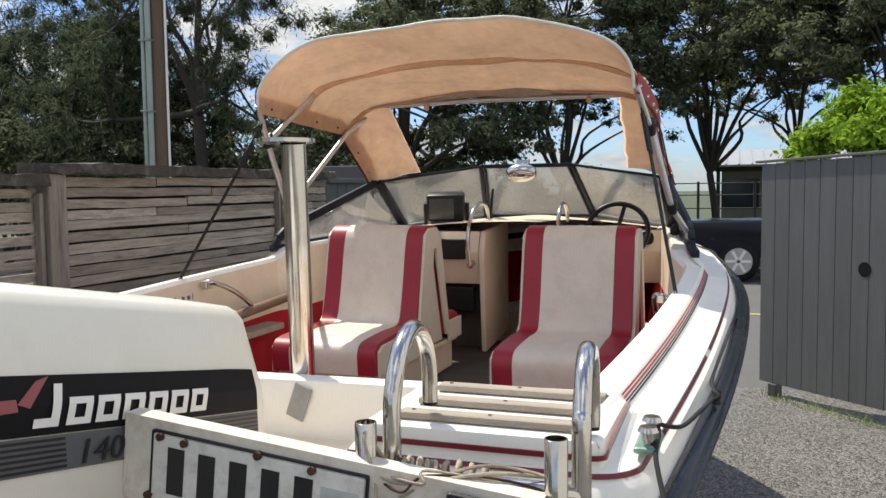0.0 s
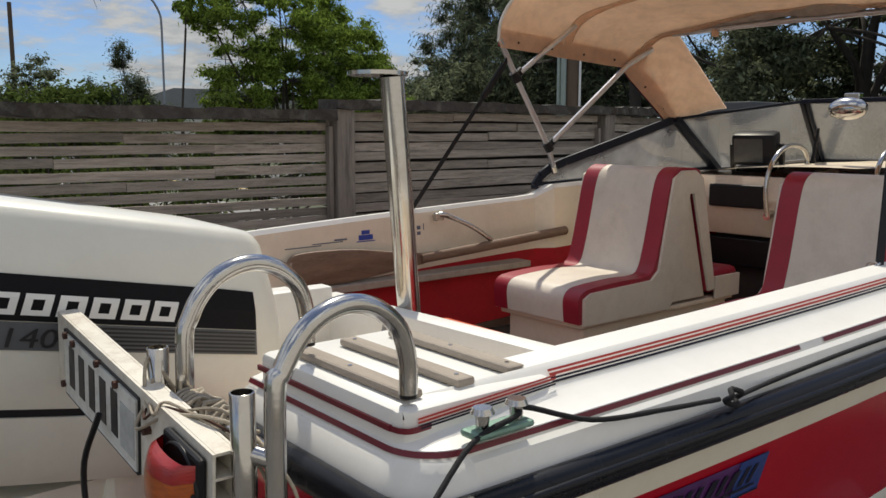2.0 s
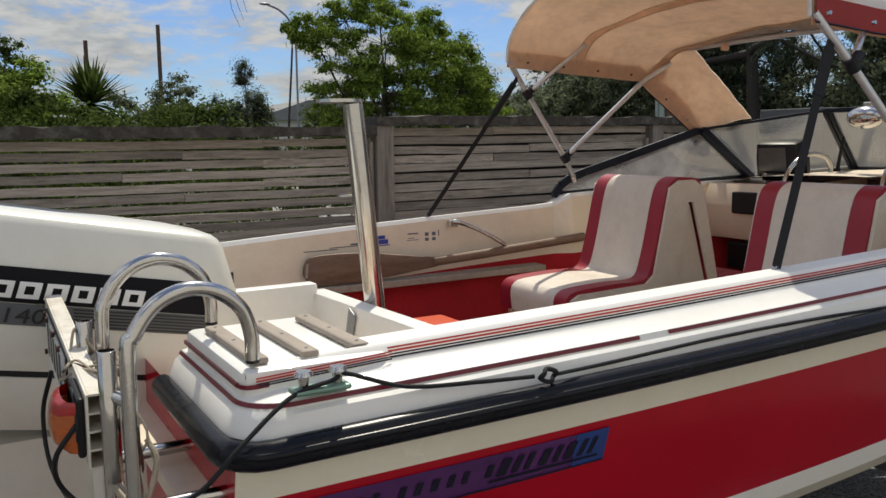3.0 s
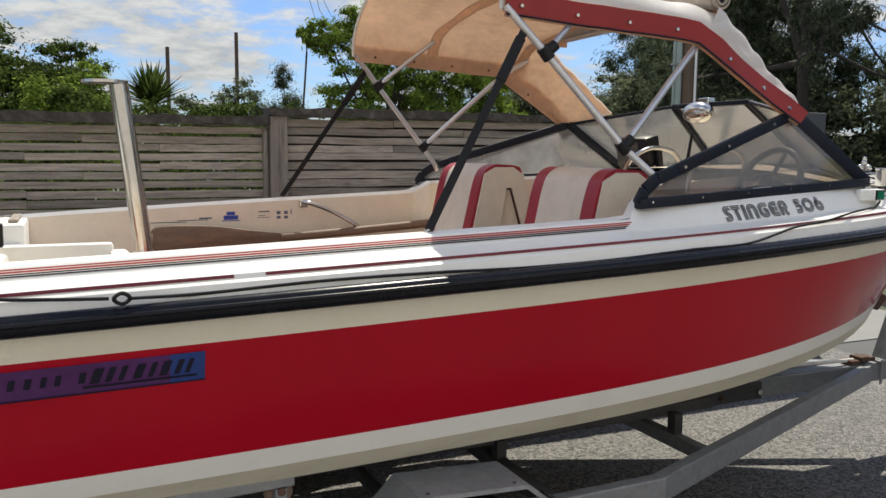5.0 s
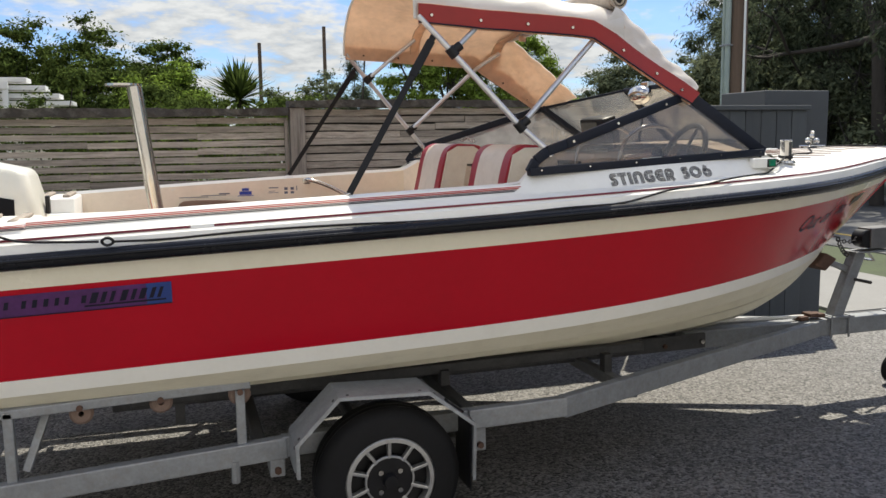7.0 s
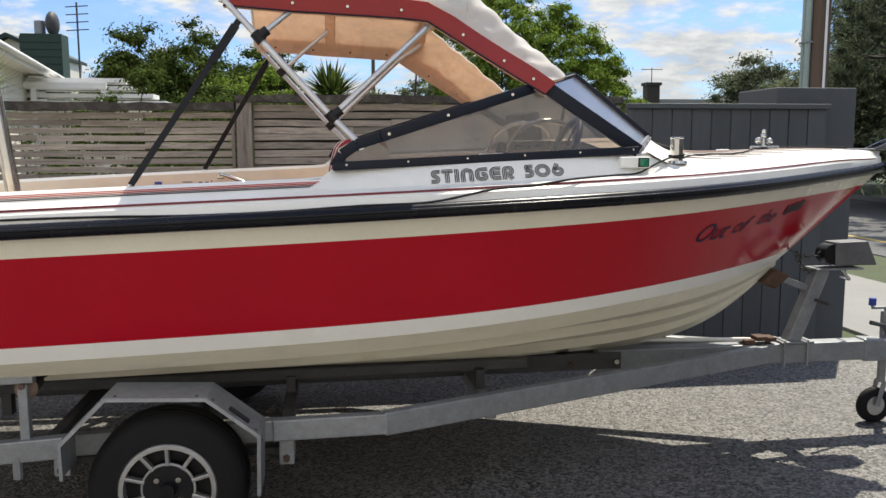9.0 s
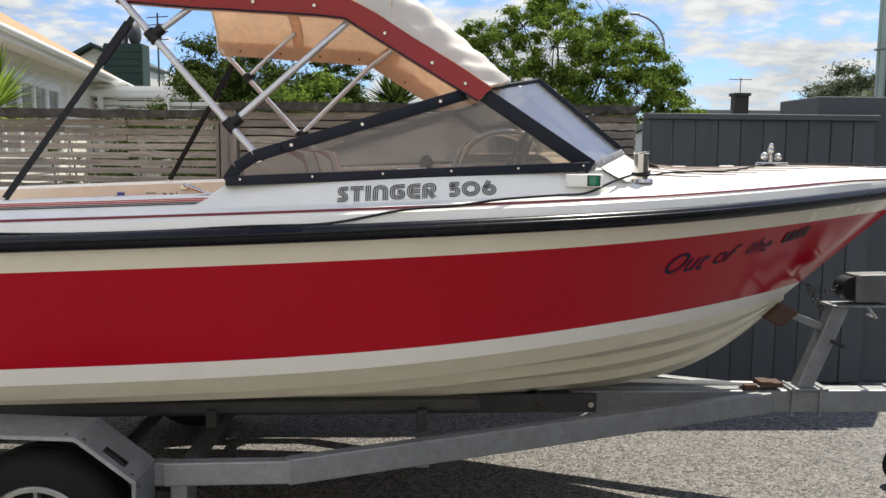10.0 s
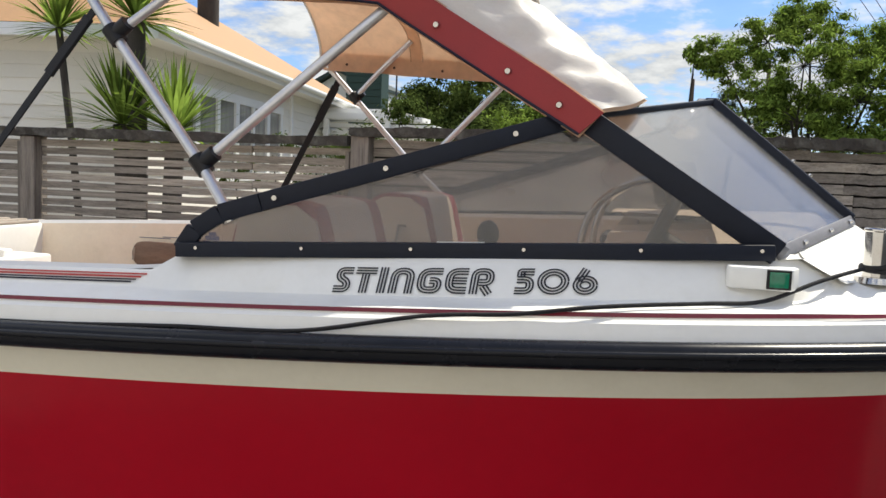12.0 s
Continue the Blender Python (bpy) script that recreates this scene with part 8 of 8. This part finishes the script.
for x, y, h in ((7.36, 32.3, 6.35), (4.53, 31.2, 5.5)):
    fp = thing("timber_pole", (x, y, 0), "tall plain dark timber pole in the distance", "pole", "far poles")
    part("shaft", disc((x, y, 0), (x, y, h), 0.085, 0.075, 10), M_POLEWOOD, fp, "", 40)
sl = thing("street_lamp", (16.57, 41.7, 0), "tall grey street lamp with a curved arm", "street lamp")
part("post", tube(smooth_path([(16.57, 41.7, 0), (16.57, 41.7, 5.0), (16.57, 41.7, 7.2), (16.47, 41.7, 7.8), (16.15, 41.7, 8.35), (15.65, 41.7, 8.75), (15.05, 41.7, 8.97)], 6), 0.06, 8), M_GALV, sl, "", 60)
part("head", ball((14.9, 41.7, 8.99), 0.15, (2.0, 0.8, 0.5)), M_GALV, sl, "", 60)
wires = thing("overhead_wires", (16, 41, 9), "thin dark overhead wires along the street", "wires")
for k in range(3):
    part("wire", tube([(9.4 + 0.3 * k, 30.0, 8.9 + 0.35 * k), (15.0 + 0.3 * k, 48.0, 9.6 + 0.5 * k), (21.0 + 0.3 * k, 66.0, 11.0 + 0.6 * k)], 0.016, 5), M_DARKSTEEL, wires)
fh = thing("distant_house", (25, 53, 0), "distant pale-roofed house with a dark chimney", "house")
part("wall", box((17.5, 52, 0), (33, 58, 3.2)), M_WEATHERB, fh)
part("roof", prism([(17, 3.2), (33.5, 3.2), (29, 4.5), (21, 4.5)], 51.5, 58.5, "y"), M_PATH, fh, "pale grey roof")
part("chimney", box((24.2, 51.2, 0), (25.1, 52.0, 5.4)), M_BARK, fh, "dark brick chimney")
part("chimney_cap", box((24.1, 51.1, 5.4), (25.2, 52.1, 5.6)), M_BARK, fh)
part("aerial", disc((24.65, 51.6, 5.6), (24.65, 51.6, 6.6), 0.03, seg=6), M_DARKSTEEL, fh)
part("aerial_rod", disc((23.9, 51.6, 6.5), (25.4, 51.6, 6.5), 0.03, seg=6), M_DARKSTEEL, fh)

# ---- across the street ----
ah = thing("street_house", (31, -3, 0), "low grey house with a pale metal roof across the street", "house")
part("wall", box((29.2, -11, 0), (37, -0.6, 2.42)), mat("grey_brown_wall", (0.22, 0.20, 0.17), 0.8), ah)
part("roof", prism([(28.3, 2.46), (33.0, 3.12), (37.8, 2.46), (37.8, 2.40), (28.3, 2.40)], -11.6, -0.2, "y"), mat("pale_metal_roof", (0.36, 0.37, 0.37), 0.4, var=0.1, spec=0.6), ah, "pale metal roof")
for k in range(27):
    y = -11.4 + 0.41 * k
    part("roof_rib", bar((28.3, y, 2.475), (33.0, y, 3.135), 0.05, 0.03), bpy.data.materials["pale_metal_roof"], ah)
part("veranda_beam", box((28.8, -11, 2.25), (28.95, -0.4, 2.40)), M_BARK, ah)
for y in (-0.5, -2.6, -4.8):
    part("veranda_post", box((28.8, y - 0.06, 0), (28.92, y + 0.06, 2.35)), M_BARK, ah)
for y in (-1.2, -3.4):
    part("window", box((29.15, y - 0.6, 1.0), (29.2, y + 0.6, 2.0)), M_HOUSEGLASS, ah)
fn = thing("wire_fence", (26, 0, 0), "thin dark mesh fence across the street", "fence", kind="structure")
for k in range(12):
    part("post", disc((25.5, 8 - 1.6 * k, 0), (25.5, 8 - 1.6 * k, 1.9), 0.04, seg=8), M_DARKSTEEL, fn)
for z in (0.3, 0.7, 1.1, 1.5, 1.85):
    part("rail", disc((25.5, 8, z), (25.5, -9.6, z), 0.018, seg=6), M_DARKSTEEL, fn)
tree((26.5, 3.5, 0), 2.4, 2.2, M_LEAF_DARK, "low dark shrub across the street", 41, 14000, 0.07, 0.06, 0.05, 22, category="bush")

ute = thing("pickup_truck", (16.2, -2.8, 0), "dark blue pickup truck parked at the far kerb", "pickup truck")
M_UTE = mat("dark_blue_car_paint", (0.006, 0.008, 0.015), 0.25, var=0.05, scale=2, bump=0.01, coat=0.05, spec=0.3)
o = [(-0.20, 0.55), (-0.18, 1.02), (-0.25, 1.10), (-1.75, 1.12), (-1.80, 1.15), (-2.05, 1.68), (-2.25, 1.74), (-3.25, 1.73), (-3.75, 1.22), (-5.0, 1.10), (-5.25, 0.95), (-5.3, 0.5), (-4.75, 0.42), (-0.7, 0.42)]
bm = prism(o, 15.35, 17.0 - 0.02, "x", 0.06)
part("body", bm, M_UTE, ute, "dark blue body", 40)
part("side_glass", prism([(-1.98, 1.2), (-2.18, 1.64), (-3.22, 1.64), (-3.6, 1.22)], 15.335, 15.352, "x"), M_HOUSEGLASS, ute, "dark side glass")
part("tail_lamp", box((15.33, -0.30, 0.80), (15.42, -0.185, 1.04), 0.01), M_LENSR, ute, "red tail lamp")
part("bumper", box((15.42, -0.20, 0.45), (16.9, -0.10, 0.62), 0.02), M_STEEL, ute, "chrome bumper")
for y in (-1.15, -4.35):
    for x in (15.42, 16.88):
        w = part("wheel", ring((x, y, 0.37), (1, 0, 0), 0.37, 0.24, 0.24, 28), M_TYRE, ute, "black tyre", 50)
        part("rim", disc((x - 0.124, y, 0.37), (x + 0.12, y, 0.37), 0.245, seg=28), M_ALLOY, w, "", 40)
        for k in range(6):
            a = 2 * math.pi * k / 6
            part("spoke", bar((x - 0.128, y, 0.37), (x - 0.128, y + 0.22 * math.cos(a), 0.37 + 0.22 * math.sin(a)), 0.05, 0.012, (1, 0, 0)), M_WHITEPAINT, w)

# ---- fence slats ----
slat_me = bpy.data.meshes.new("slat")
bm = box((0, -0.008, -0.0255), (1, 0.008, 0.0255))
bmesh.ops.subdivide_edges(bm, edges=[e for e in bm.edges if abs((e.verts[0].co - e.verts[1].co).x) > 0.5], cuts=3)
for v in bm.verts:
    v.co.z += 0.003 * math.sin(v.co.x * 9)
bm.to_mesh(slat_me)
bm.free()
slat_me.materials.append(M_FENCE)
gap_me = slat_me.copy()
gap_me.materials[0] = M_GAPSHADE
rs = random.Random(17)
spans = [(a + 0.06, b - 0.06) for a, b in zip(POSTS, POSTS[1:] + [4.735])]
for a, b in spans:
    pitch = 0.051
    z = (1.822 if a > 2 else 1.767) - pitch / 2
    while z > 0.04:
        cut = a + (b - a) * rs.choice((0.36, 0.62, 0.5, 0.7, 1.0, 1.0))
        for x0, x1 in ((a, cut), (cut + 0.002, b)):
            if x1 - x0 < 0.05:
                continue
            ob = new("slat", slat_me)
            ob.matrix_basis = Matrix.Translation((x0, 1.752 + rs.uniform(-0.006, 0.006), z + rs.uniform(-0.004, 0.004))) @ Matrix.Rotation(rs.uniform(-0.006, 0.006), 4, "Y") @ Matrix.Diagonal((x1 - x0, 1, pitch / 0.056 * (rs.uniform(0.88, 0.98) if a > 1.5 else rs.uniform(0.78, 0.90)), 1))
            adopt(ob, fence)
        # added black strips behind the gaps stand for the shade there
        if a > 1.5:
            ob = new("back_slat", gap_me)
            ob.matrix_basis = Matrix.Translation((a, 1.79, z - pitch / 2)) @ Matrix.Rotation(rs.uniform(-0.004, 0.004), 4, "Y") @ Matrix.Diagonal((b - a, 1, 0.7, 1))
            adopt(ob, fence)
        z -= pitch * rs.uniform(0.97, 1.03)
